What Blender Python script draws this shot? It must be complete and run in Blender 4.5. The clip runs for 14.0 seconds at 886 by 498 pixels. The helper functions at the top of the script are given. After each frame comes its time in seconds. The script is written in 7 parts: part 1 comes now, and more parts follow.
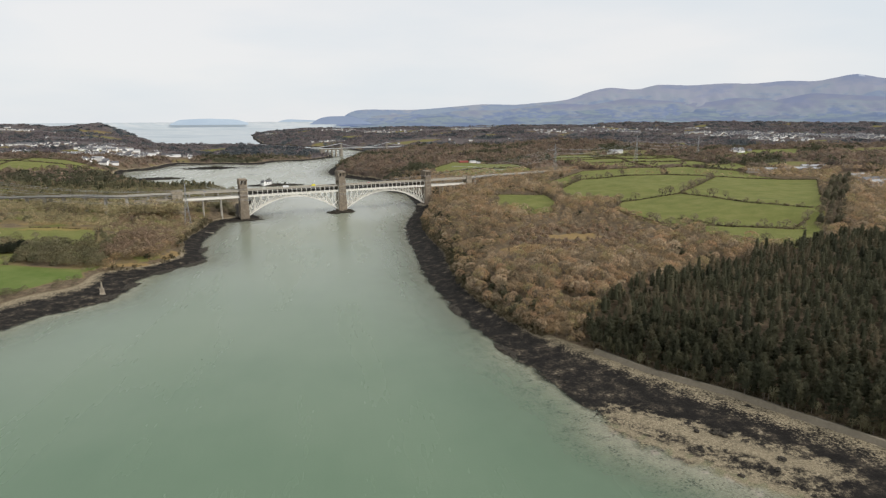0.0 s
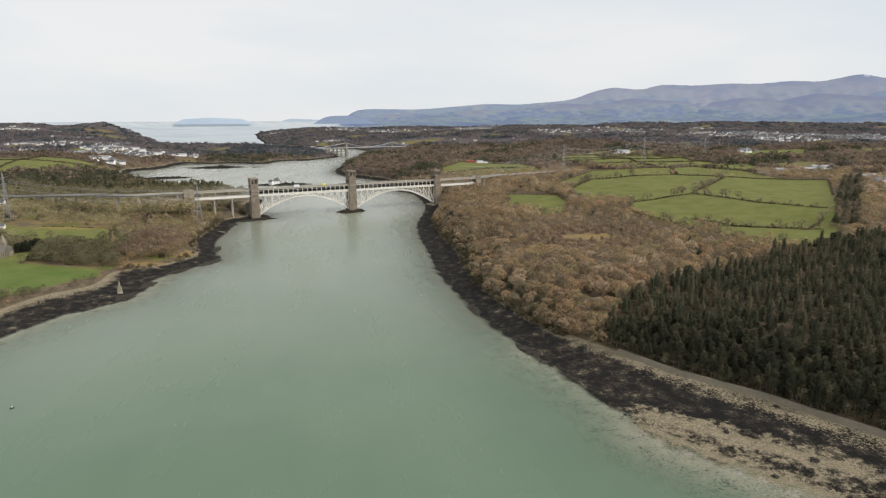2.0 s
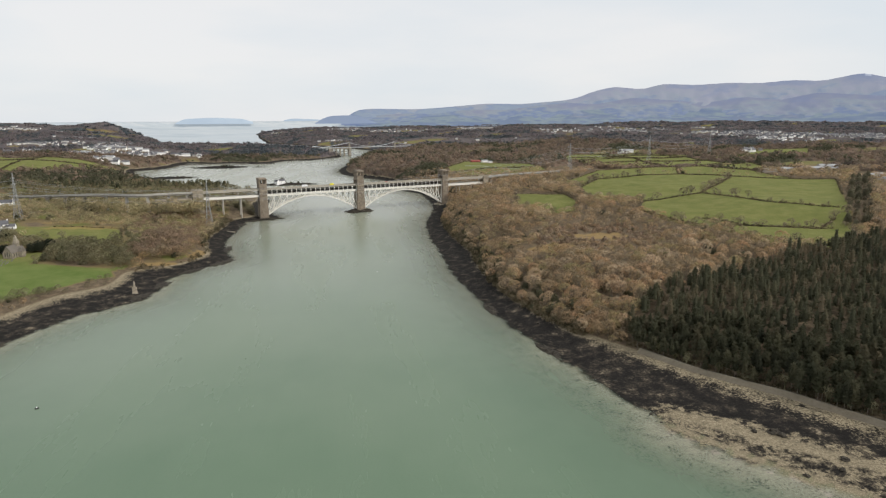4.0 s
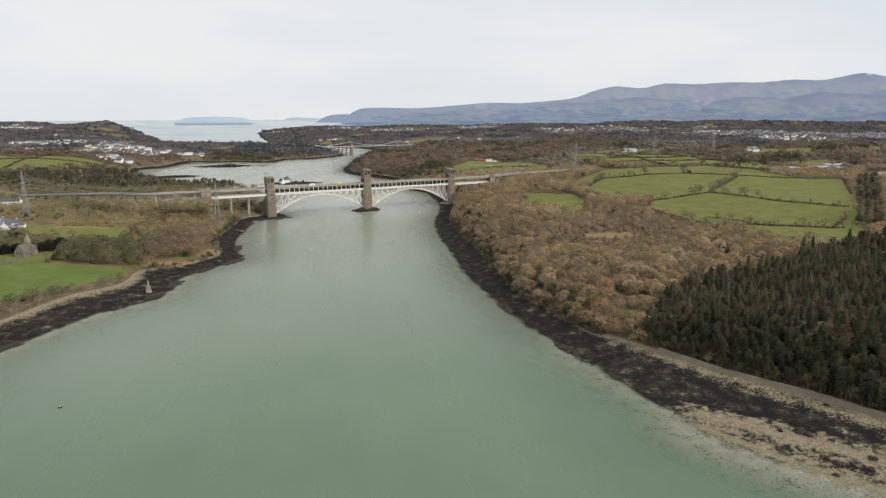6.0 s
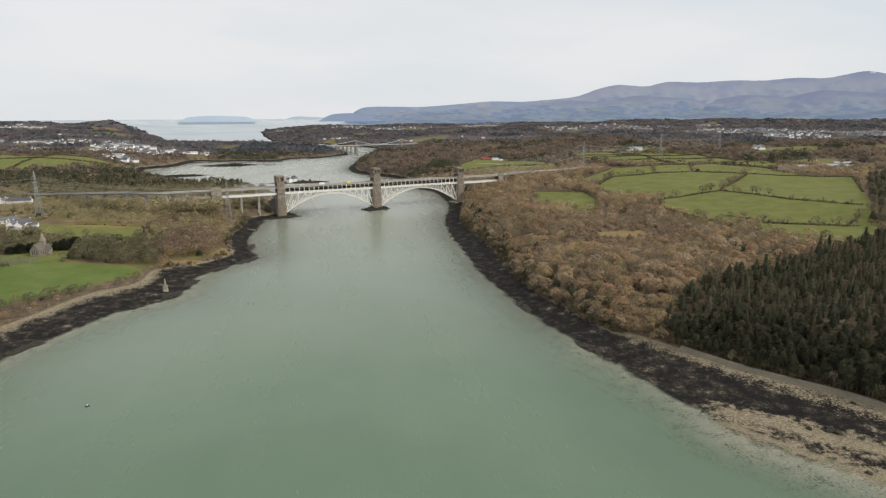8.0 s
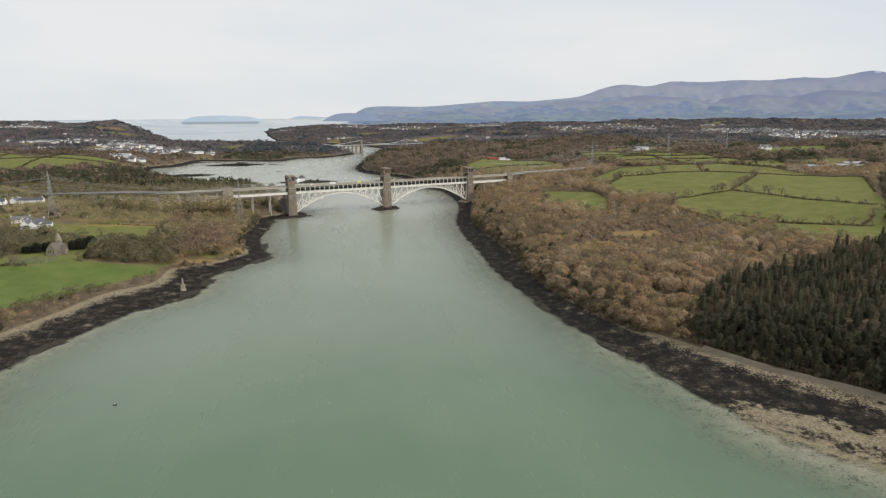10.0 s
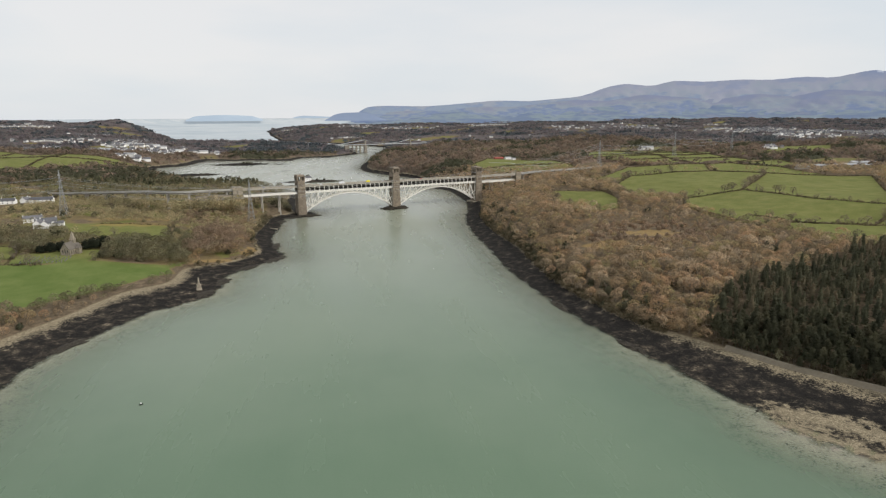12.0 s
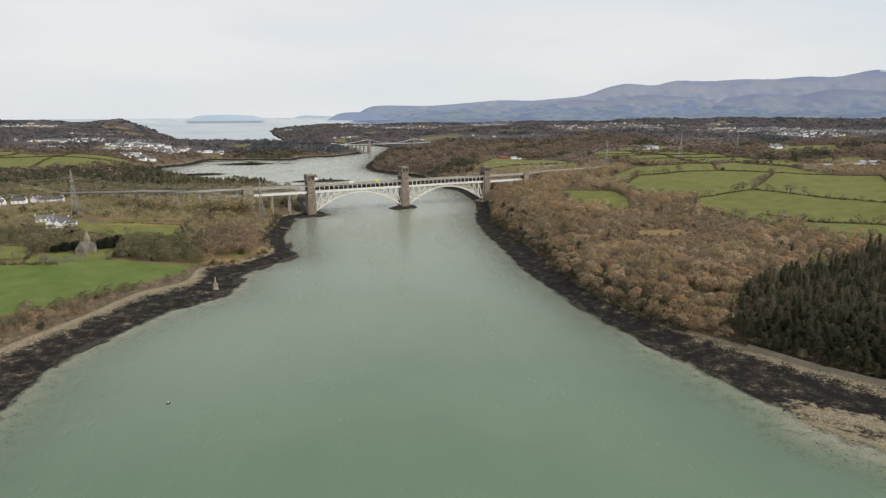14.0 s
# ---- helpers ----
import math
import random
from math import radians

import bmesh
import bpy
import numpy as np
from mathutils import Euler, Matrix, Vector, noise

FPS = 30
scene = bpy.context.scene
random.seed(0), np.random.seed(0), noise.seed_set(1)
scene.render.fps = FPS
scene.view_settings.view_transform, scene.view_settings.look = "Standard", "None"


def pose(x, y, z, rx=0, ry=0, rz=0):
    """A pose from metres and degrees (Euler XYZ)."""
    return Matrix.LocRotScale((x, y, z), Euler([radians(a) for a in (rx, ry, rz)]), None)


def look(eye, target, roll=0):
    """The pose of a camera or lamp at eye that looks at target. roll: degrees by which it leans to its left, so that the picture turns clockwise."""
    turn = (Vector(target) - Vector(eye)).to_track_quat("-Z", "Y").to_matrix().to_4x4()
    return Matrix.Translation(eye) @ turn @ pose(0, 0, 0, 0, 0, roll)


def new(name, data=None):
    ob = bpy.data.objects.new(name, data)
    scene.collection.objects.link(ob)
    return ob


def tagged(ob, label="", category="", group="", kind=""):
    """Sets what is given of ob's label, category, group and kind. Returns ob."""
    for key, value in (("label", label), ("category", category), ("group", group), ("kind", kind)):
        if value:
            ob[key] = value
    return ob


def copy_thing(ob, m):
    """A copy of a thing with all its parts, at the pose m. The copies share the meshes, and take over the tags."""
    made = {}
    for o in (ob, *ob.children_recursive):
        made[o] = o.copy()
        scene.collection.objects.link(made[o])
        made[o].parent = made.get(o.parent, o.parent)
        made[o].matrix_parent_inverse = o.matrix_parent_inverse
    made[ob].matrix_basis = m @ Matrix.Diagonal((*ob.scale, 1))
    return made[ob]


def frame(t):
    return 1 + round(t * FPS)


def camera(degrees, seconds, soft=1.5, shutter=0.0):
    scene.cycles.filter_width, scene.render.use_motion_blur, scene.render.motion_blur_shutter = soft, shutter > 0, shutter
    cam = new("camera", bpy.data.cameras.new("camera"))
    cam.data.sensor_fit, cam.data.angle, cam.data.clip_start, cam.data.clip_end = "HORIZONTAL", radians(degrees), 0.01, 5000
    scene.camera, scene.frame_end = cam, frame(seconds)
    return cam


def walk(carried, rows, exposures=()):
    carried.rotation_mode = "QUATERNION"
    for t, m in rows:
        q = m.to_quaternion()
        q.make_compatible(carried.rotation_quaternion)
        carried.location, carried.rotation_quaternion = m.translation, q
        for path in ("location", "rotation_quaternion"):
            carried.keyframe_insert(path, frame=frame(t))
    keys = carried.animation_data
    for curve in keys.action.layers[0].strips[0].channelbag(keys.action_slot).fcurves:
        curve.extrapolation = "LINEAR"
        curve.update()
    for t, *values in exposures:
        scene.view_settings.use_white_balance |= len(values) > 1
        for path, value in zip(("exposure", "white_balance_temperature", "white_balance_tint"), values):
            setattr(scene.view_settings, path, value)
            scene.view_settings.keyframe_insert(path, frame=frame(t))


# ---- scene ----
cam = camera(72.1, 14.0, soft=1.25)
PATH = [
    (0, (-9.053, 9.291, 149.784), (-8.712, 11.215, 149.36), -0.2),
    (0.5, (-12.449, 9.859, 149.8), (-12.108, 11.784, 149.376), -0.2),
    (1, (-15.826, 10.477, 149.815), (-15.487, 12.402, 149.392), -0.2),
    (1.5, (-19.172, 11.114, 149.825), (-18.833, 13.04, 149.402), -0.2),
    (2, (-22.513, 11.775, 149.827), (-22.177, 13.7, 149.402), -0.1),
    (2.5, (-25.835, 12.435, 149.822), (-25.499, 14.36, 149.396), -0.2),
    (3, (-29.129, 13.056, 149.813), (-28.794, 14.981, 149.387), -0.2),
    (5.5, (-45.282, 16.241, 149.759), (-44.941, 18.165, 149.331), -0.1),
    (6, (-48.512, 16.851, 149.752), (-48.172, 18.774, 149.323), -0.1),
    (6.5, (-51.725, 17.414, 149.739), (-51.385, 19.338, 149.31), -0.2),
    (7, (-54.966, 17.96, 149.727), (-54.627, 19.884, 149.296), -0.2),
    (7.5, (-58.236, 18.493, 149.709), (-57.898, 20.416, 149.278), -0.2),
    (8, (-61.498, 19.006, 149.692), (-61.162, 20.93, 149.259), -0.2),
    (10.5, (-77.979, 21.463, 149.604), (-77.649, 23.387, 149.17), -0.2),
    (11, (-81.323, 22.105, 149.587), (-80.993, 24.029, 149.152), -0.2),
    (11.5, (-84.649, 22.835, 149.562), (-84.319, 24.759, 149.128), -0.2),
    (12, (-88.013, 23.572, 149.537), (-87.684, 25.496, 149.102), -0.2),
    (12.5, (-91.414, 24.206, 149.511), (-91.085, 26.13, 149.076), -0.2),
    (13, (-94.849, 24.703, 149.491), (-94.52, 26.627, 149.055), -0.2),
    (13.5, (-98.34, 25.118, 149.478), (-98.013, 27.042, 149.042), -0.2),
    (14, (-101.885, 25.487, 149.474), (-101.557, 27.411, 149.038), -0.2),
]
walk(cam, [(t, look(eye, target, roll)) for t, eye, target, roll in PATH], [(0, 0.01), (6, 0.0), (8, -0.05), (14, -0.05)])


# ---- the lie of the land ----
HUB = (-55.0, 17.0)          # middle of the flight
EYE_Z = 149.6
NEAR_R, RIM_R = 2600.0, 4880.0


def far(x, y, z):
    """Draws in what lies beyond 2.6 km towards the rim of the world, keeping its bearing and its height against the horizon."""
    x, y, z = np.asarray(x, float), np.asarray(y, float), np.asarray(z, float)
    dx, dy = x - HUB[0], y - HUB[1]
    r = np.hypot(dx, dy)
    span = RIM_R - NEAR_R
    r2 = np.where(r > NEAR_R, NEAR_R + span * (1 - np.exp(-np.maximum(r - NEAR_R, 0) / span)), r)
    k = r2 / np.maximum(r, 1e-6)
    return HUB[0] + dx * k, HUB[1] + dy * k, np.where(r > NEAR_R, EYE_Z + (z - EYE_Z) * k, z), k


# waterline and land edge of the mainland (east) and of the island (west), from south to north
EAST_WATER = [(430, -400), (310, 0), (240, 100), (189, 178), (166, 199), (150, 222), (138, 234), (123, 260), (120, 278),
              (112, 306), (107, 334), (98, 363), (95, 394), (86, 426), (80, 469), (77, 519), (73, 576), (78, 669),
              (80, 769), (93, 875), (114, 958), (129, 1040), (131, 1140), (126, 1215), (92, 1282), (84, 1464), (37, 1543),
              (-10, 1640), (-22, 1720), (-19, 1828), (23, 2095), (78, 2455), (132, 2772)]
EAST_EDGE = [(480, -400), (360, 0), (290, 120), (231, 219), (221, 236), (210, 253), (203, 265), (196, 277), (180, 297),
             (165, 317), (154, 338), (143, 359), (121, 399), (112, 430), (104, 470), (99, 519), (101, 579), (108, 669),
             (105, 769), (114, 875), (134, 950), (150, 1045), (152, 1140), (145, 1222), (110, 1294), (100, 1470), (52, 1556),
             (6, 1650), (-5, 1720), (-3, 1828), (38, 2095), (95, 2450), (150, 2772)]
EAST_FAR = [(60, 3000), (-150, 3300), (-414, 3694), (-560, 4600), (-717, 5836), (-500, 6300), (1500, 6800), (5000, 8000),
            (14000, 9500), (14000, -400)]
WEST_WATER = [(-420, -400), (-330, 100), (-285, 250), (-279, 348), (-281, 390), (-273, 422), (-258, 461), (-239, 502),
              (-207, 533), (-197, 552), (-197, 603), (-188, 627), (-163, 659), (-150, 677), (-162, 722), (-174, 790),
              (-169, 868), (-170, 930), (-134, 944), (-126, 972), (-152, 1010), (-165, 1080), (-159, 1158), (-189, 1230),
              (-230, 1295), (-339, 1330), (-440, 1500), (-500, 1600), (-560, 1740), (-596, 1859), (-582, 1893), (-534, 1950),
              (-516, 2150), (-436, 2115), (-367, 2130), (-257, 2105), (-210, 2199), (-115, 2239), (-35, 2349), (-12, 2430), (-40, 2683)]
WEST_EDGE = [(-480, -400), (-380, 100), (-335, 280), (-322, 370), (-317, 428), (-307, 456), (-289, 495), (-269, 550),
             (-244, 571), (-236, 590), (-236, 625), (-222, 638), (-198, 650), (-176, 690), (-182, 725), (-194, 790),
             (-189, 868), (-186, 925), (-162, 950), (-160, 975), (-170, 1012), (-182, 1080), (-176, 1158), (-206, 1236),
             (-245, 1310), (-350, 1345), (-455, 1505), (-520, 1605), (-580, 1745), (-615, 1859), (-605, 1900), (-560, 1975),
             (-534, 2172), (-440, 2142), (-367, 2154), (-262, 2130), (-222, 2222), (-128, 2260), (-52, 2364), (-32, 2440), (-60, 2690)]
WEST_FAR = [(-90, 2850), (-213, 2998), (-304, 3160), (-415, 3190), (-581, 3228), (-817, 3453), (-939, 3609), (-1225, 4450), (-1390, 4830), (-1620, 5120), (-2100, 5500), (-2900, 6500),
            (-4200, 8000), (-14000, 9500), (-14000, -400)]
# rocks and islets: x, y, half length, half width, height, turn
ISLETS = [(-376, 1960, 74, 46, 5, 0), (-262, 1950, 24, 18, 3, 4), (-455, 1630, 72, 26, 5, 12), (-150, 1430, 66, 17, 4.5, 6),
          (-330, 2082, 110, 15, 2, 2), (-150, 2192, 46, 9, 2, 12), (-60, 2640, 26, 9, 4, 0), (-490, 2080, 40, 16, 2.0, 0), (-225, 1700, 16, 12, 2, 0)]
# inland heights: x, y, z
EAST_HILLS = [(170, 350, 8), (245, 430, 19), (130, 520, 17), (268, 650, 18), (417, 578, 33), (543, 663, 49), (495, 731, 45),
              (593, 894, 46), (484, 896, 45), (344, 737, 37), (322, 898, 36), (210, 744, 29), (230, 1081, 34),
              (320, 1549, 35), (600, 1300, 47), (1000, 1000, 58), (800, 600, 60), (900, 2200, 55), (400, 2300, 45),
              (100, 2100, 24), (200, 2505, 6), (330, 2570, 20), (2500, 2500, 66), (2000, 1200, 75), (300, 150, 10), (480, 300, 36), (1500, 4000, 72),
              (0, 4500, 58), (3500, 5000, 85), (-450, 5300, 30), (-520, 4600, 22), (-250, 4000, 30), (-200, 5200, 44), (8000, 5000, 120)]
WEST_HILLS = [(-355, 666, 16), (-330, 560, 9), (-270, 731, 22), (-245, 659, 9), (-407, 797, 23), (-510, 949, 27),
              (-430, 880, 27), (-206, 868, 14), (-236, 936, 26), (-400, 480, 13), (-700, 1200, 34), (-900, 1800, 46),
              (-500, 1400, 22)]
WEST_FAR_HILLS = [(-800, 2600, 40), (-1200, 3200, 52), (-600, 2900, 12), (-450, 2700, 11), (-800, 3250, 16), (-950, 3500, 18), (-300, 2600, 12), (-2200, 4532, 98), (-1980, 4640, 90), (-1821, 4694, 84), (-1690, 4740, 100), (-1640, 4760, 128), (-1560, 4770, 140),
              (-1480, 4790, 112), (-1420, 4800, 60), (-1500, 5000, 40), (-1300, 4300, 28), (-1500, 4100, 62), (-1000, 600, 40), (-350, 2450, 14), (-150, 2400, 10), (-3500, 4500, 94), (-2500, 3200, 70)]


def curve_through(pts, n=6):
    p = np.array(pts, float)
    q = np.vstack([2 * p[0] - p[1], p, 2 * p[-1] - p[-2]])
    out = []
    for i in range(1, len(q) - 2):
        for s in np.arange(n) / n:
            a, b, c, d = q[i - 1], q[i], q[i + 1], q[i + 2]
            out.append(0.5 * (2 * b + (c - a) * s + (2 * a - 5 * b + 4 * c - d) * s * s + (3 * b - a - 3 * c + d) * s ** 3))
    out.append(q[-2])
    return np.array(out)


def inside_distance(poly, x, y):
    """Distance to a closed outline, positive inside."""
    best = np.full(x.shape, 1e18)
    inside = np.zeros(x.shape, bool)
    for (ax, ay), (bx, by) in zip(poly, np.roll(poly, -1, axis=0)):
        ex, ey = bx - ax, by - ay
        s = np.clip(((x - ax) * ex + (y - ay) * ey) / (ex * ex + ey * ey + 1e-9), 0, 1)
        best = np.minimum(best, (x - ax - s * ex) ** 2 + (y - ay - s * ey) ** 2)
        if ay != by:
            inside ^= ((ay > y) != (by > y)) & (x < ex * (y - ay) / (by - ay) + ax)
    return np.where(inside, 1, -1) * np.sqrt(best)


def wobble(x, y, scale, seed=0.0):
    """Cheap smooth noise from sines, about -1 to 1."""
    u, v = x / scale + seed * 7.3, y / scale - seed * 3.1
    return (np.sin(u * 2.1 + 1.7 * np.sin(v * 1.3 + seed)) + np.sin(v * 2.7 + 1.3 * np.sin(u * 1.9 - seed))
            + 0.6 * np.sin(u * 4.3 + v * 3.9 + 2 * np.sin(v * 2.2)) + 0.4 * np.sin(u * 7.7 - v * 6.1 + seed)) / 3.0


BANKS = [(np.vstack([curve_through(w, 3), f]), np.vstack([curve_through(e, 3), f2]), h, s)
         for w, e, f, f2, h, s in (
             (EAST_WATER, EAST_EDGE, EAST_FAR, [(a + 14 * (a < 9000), b + 9 * (a < 1500)) for a, b in EAST_FAR], EAST_HILLS, 40.0),
             (WEST_WATER, WEST_EDGE, WEST_FAR, [(a - 14 * (a > -9000), b - 9 * (a > -3000)) for a, b in WEST_FAR], WEST_HILLS + WEST_FAR_HILLS, 45.0))]


def survey(x, y):
    """Height of the ground, how far up the shore a place lies (0 waterline, 1 land edge), and the distance inland."""
    x, y = np.asarray(x, float).ravel(), np.asarray(y, float).ravel()
    jx = x + 3.0 * wobble(x, y, 11, 1) + 1.6 * wobble(x, y, 4.1, 2)
    jy = y + 3.0 * wobble(x, y, 10, 3) + 1.6 * wobble(x, y, 3.7, 4)
    z = np.full(x.shape, -9.0)
    shore = np.full(x.shape, -9.0)
    inland = np.full(x.shape, -500.0)
    for water, edge, hills, rise in BANKS:
        dw, de = inside_distance(water, jx, jy), inside_distance(edge, x, y)
        num, den = np.zeros(x.shape), np.zeros(x.shape)
        for hx, hy, hz in hills:
            w = 1 / ((x - hx) ** 2 + (y - hy) ** 2 + 45.0 ** 2) ** 1.6
            num += w * hz
            den += w
        base = num / den + 1.6 * wobble(x, y, 90, 5) * np.clip(de / 150, 0, 1)
        base = base + 15 * wobble(x, y, 330, 8) * np.clip((np.hypot(x - HUB[0], y - HUB[1]) - 1500) / 900, 0, 1) * np.clip(de / 300, 0, 1)
        u = dw / np.maximum(dw - np.minimum(de, 0), 1e-3)
        rise = rise * (1 + 1.6 * np.clip((np.hypot(x - HUB[0], y - HUB[1]) - 3000) / 1200, 0, 1))
        zz = np.where(de > 0, 3.0 + (base - 3.0) * (1 - np.exp(-np.maximum(de, 0) / rise)),
                      np.where(dw > 0, 3.0 * u, np.maximum(dw * 0.042, -9)))
        ledge = 0.42 * wobble(x, y, 3.3, 6) + 0.3 * wobble(x, y, 1.5, 7)
        zz = zz + np.where(de > 0, 0, ledge * np.clip(1 - de / -12, 0, 1) * np.clip((dw + 16) / 12, 0, 1))
        sh = np.where(de > 0, 1 + np.minimum(de / 20, 5), np.where(dw > 0, u, np.maximum(dw / 40.0, -9)))
        better = zz > z
        z, shore, inland = np.where(better, zz, z), np.where(better, sh, shore), np.where(better, de, inland)
    # a flat of sand at the foot of the mainland shore, just awash
    ax, ay, bx, by = 194.0, 164.0, 126.0, 256.0
    t = np.clip(((x - ax) * (bx - ax) + (y - ay) * (by - ay)) / ((bx - ax) ** 2 + (by - ay) ** 2), 0, 1)
    off = np.hypot(x - ax - t * (bx - ax), y - ay - t * (by - ay))
    flat = np.clip(1.4 - off / 30, 0, 1)
    z = np.where((z < 0.6) & (shore > -1), z * (1 - 0.8 * flat) + 0.10 * flat * wobble(x, y, 4, 8), z)
    for cx, cy, a, b, h, turn in ISLETS:
        c, s = math.cos(radians(turn)), math.sin(radians(turn))
        u, v = ((x - cx) * c + (y - cy) * s) / a, (-(x - cx) * s + (y - cy) * c) / b
        q = np.hypot(u, v) * (1 + 0.22 * wobble(x, y, a * 0.35, cx))
        zz = np.where(q < 3, h * (1 - q ** 1.5), -9)
        better = zz > z
        z, shore = np.where(better, zz, z), np.where(better, np.clip(zz / 6, -1, 0.6), shore)
    return z, shore, inland


def ground_z(x, y):
    return survey(np.atleast_1d(x), np.atleast_1d(y))[0]

# ---- world, sun ----
SUN_ELEVATION, SUN_AZIMUTH = 36.0, 123.0     # azimuth clockwise from +y
world = bpy.data.worlds.new("world")
scene.world = world
world.use_nodes = True
wn, wl = world.node_tree.nodes, world.node_tree.links
wn.clear()
w_out = wn.new("ShaderNodeOutputWorld")
w_bg = wn.new("ShaderNodeBackground")
w_sky = wn.new("ShaderNodeTexSky")
w_sky.sky_type, w_sky.sun_disc = "NISHITA", False
w_sky.sun_elevation, w_sky.sun_rotation = radians(SUN_ELEVATION), radians(SUN_AZIMUTH)
w_dim = wn.new("ShaderNodeMixRGB")
w_dim.blend_type, w_dim.inputs[0].default_value = "MULTIPLY", 1.0
w_dim.inputs[2].default_value = (0.10, 0.10, 0.10, 1)
# a high sheet of cloud over the clear sky
w_co = wn.new("ShaderNodeTexCoord")
w_map = wn.new("ShaderNodeMapping")
w_map.inputs["Scale"].default_value = (1.2, 1.2, 5.0)
w_noise = wn.new("ShaderNodeTexNoise")
w_noise.inputs["Scale"].default_value, w_noise.inputs["Detail"].default_value = 1.6, 6.0
w_ramp = wn.new("ShaderNodeValToRGB")
w_ramp.color_ramp.elements[0].position, w_ramp.color_ramp.elements[0].color = 0.36, (0.74, 0.785, 0.825, 1)
w_ramp.color_ramp.elements[1].position, w_ramp.color_ramp.elements[1].color = 0.62, (0.845, 0.845, 0.85, 1)
w_mix = wn.new("ShaderNodeMixRGB")
w_mix.inputs[0].default_value = 0.93
wl.new(w_co.outputs["Generated"], w_map.inputs["Vector"])
wl.new(w_map.outputs["Vector"], w_noise.inputs["Vector"])
wl.new(w_noise.outputs["Fac"], w_ramp.inputs["Fac"])
wl.new(w_sky.outputs["Color"], w_dim.inputs[1])
wl.new(w_dim.outputs["Color"], w_mix.inputs[1])
wl.new(w_ramp.outputs["Color"], w_mix.inputs[2])
wl.new(w_mix.outputs["Color"], w_bg.inputs["Color"])
w_bg.inputs["Strength"].default_value = 1.02
wl.new(w_bg.outputs["Background"], w_out.inputs["Surface"])

sun_data = bpy.data.lights.new("sun", "SUN")
sun_data.energy, sun_data.angle, sun_data.color = 2.4, radians(14), (1.0, 0.95, 0.88)
sun = new("sun", sun_data)
sun_dir = Vector((math.sin(radians(SUN_AZIMUTH)) * math.cos(radians(SUN_ELEVATION)),
                  math.cos(radians(SUN_AZIMUTH)) * math.cos(radians(SUN_ELEVATION)), math.sin(radians(SUN_ELEVATION))))
sun.matrix_world = look(sun_dir * 1000, (0, 0, 0))

# ---- materials ----
def material(name):
    m = bpy.data.materials.new(name)
    m.use_nodes = True
    return m, m.node_tree.nodes, m.node_tree.links, m.node_tree.nodes["Principled BSDF"]


def node(nodes, kind, **inputs):
    n = nodes.new(kind)
    for key, value in inputs.items():
        n.inputs[key.replace("_", " ")].default_value = value
    return n


def ramp(nodes, stops):
    r = nodes.new("ShaderNodeValToRGB")
    e = r.color_ramp.elements
    while len(e) < len(stops):
        e.new(0.5)
    for el, (p, c) in zip(e, stops):
        el.position, el.color = p, (c[0], c[1], c[2], 1)
    return r


def mixed(nodes, links, fac, a, b, mode="MIX"):
    m = nodes.new("ShaderNodeMixRGB")
    m.blend_type = mode
    for i, v in enumerate((fac, a, b)):
        if isinstance(v, (int, float)):
            m.inputs[i].default_value = v if i == 0 else (v, v, v, 1)
        elif isinstance(v, tuple):
            m.inputs[i].default_value = (*v, 1)
        else:
            links.new(v, m.inputs[i])
    return m.outputs["Color"]


def maths(nodes, links, op, a, b=0.0, clamp=False):
    m = nodes.new("ShaderNodeMath")
    m.operation, m.use_clamp = op, clamp
    for i, v in enumerate((a, b)):
        if isinstance(v, (int, float)):
            m.inputs[i].default_value = v
        else:
            links.new(v, m.inputs[i])
    return m.outputs["Value"]


def noise_at(nodes, links, scale, detail=5.0, rough=0.6, where=None):
    n = node(nodes, "ShaderNodeTexNoise", Scale=scale, Detail=detail, Roughness=rough)
    if where is None:
        g = nodes.new("ShaderNodeNewGeometry")
        where = g.outputs["Position"]
    links.new(where, n.inputs["Vector"])
    return n.outputs["Fac"]


def surface(name, dark, light, fine=1.0, coarse=0.08, rough=0.85, metal=0.0, bump=0.3, spread=0.3, vary=0.0, wet=0.0):
    """A weathered surface: two scales of variation between two colours, with fine relief."""
    m, n, l, p = material(name)
    a, b = noise_at(n, l, fine, 6), noise_at(n, l, coarse, 4)
    f = maths(n, l, "ADD", maths(n, l, "MULTIPLY", a, 0.55), maths(n, l, "MULTIPLY", b, 0.45))
    if vary:
        info = n.new("ShaderNodeObjectInfo")
        f = maths(n, l, "ADD", f, maths(n, l, "MULTIPLY", maths(n, l, "SUBTRACT", info.outputs["Random"], 0.5), vary))
    r = ramp(n, [(0.5 - spread / 2, dark), (0.5 + spread / 2, light)])
    l.new(f, r.inputs["Fac"])
    l.new(r.outputs["Color"], p.inputs["Base Color"])
    p.inputs["Roughness"].default_value, p.inputs["Metallic"].default_value = rough, metal
    if bump:
        bm_ = node(n, "ShaderNodeBump", Strength=bump, Distance=0.2)
        l.new(a, bm_.inputs["Height"])
        l.new(bm_.outputs["Normal"], p.inputs["Normal"])
    return m


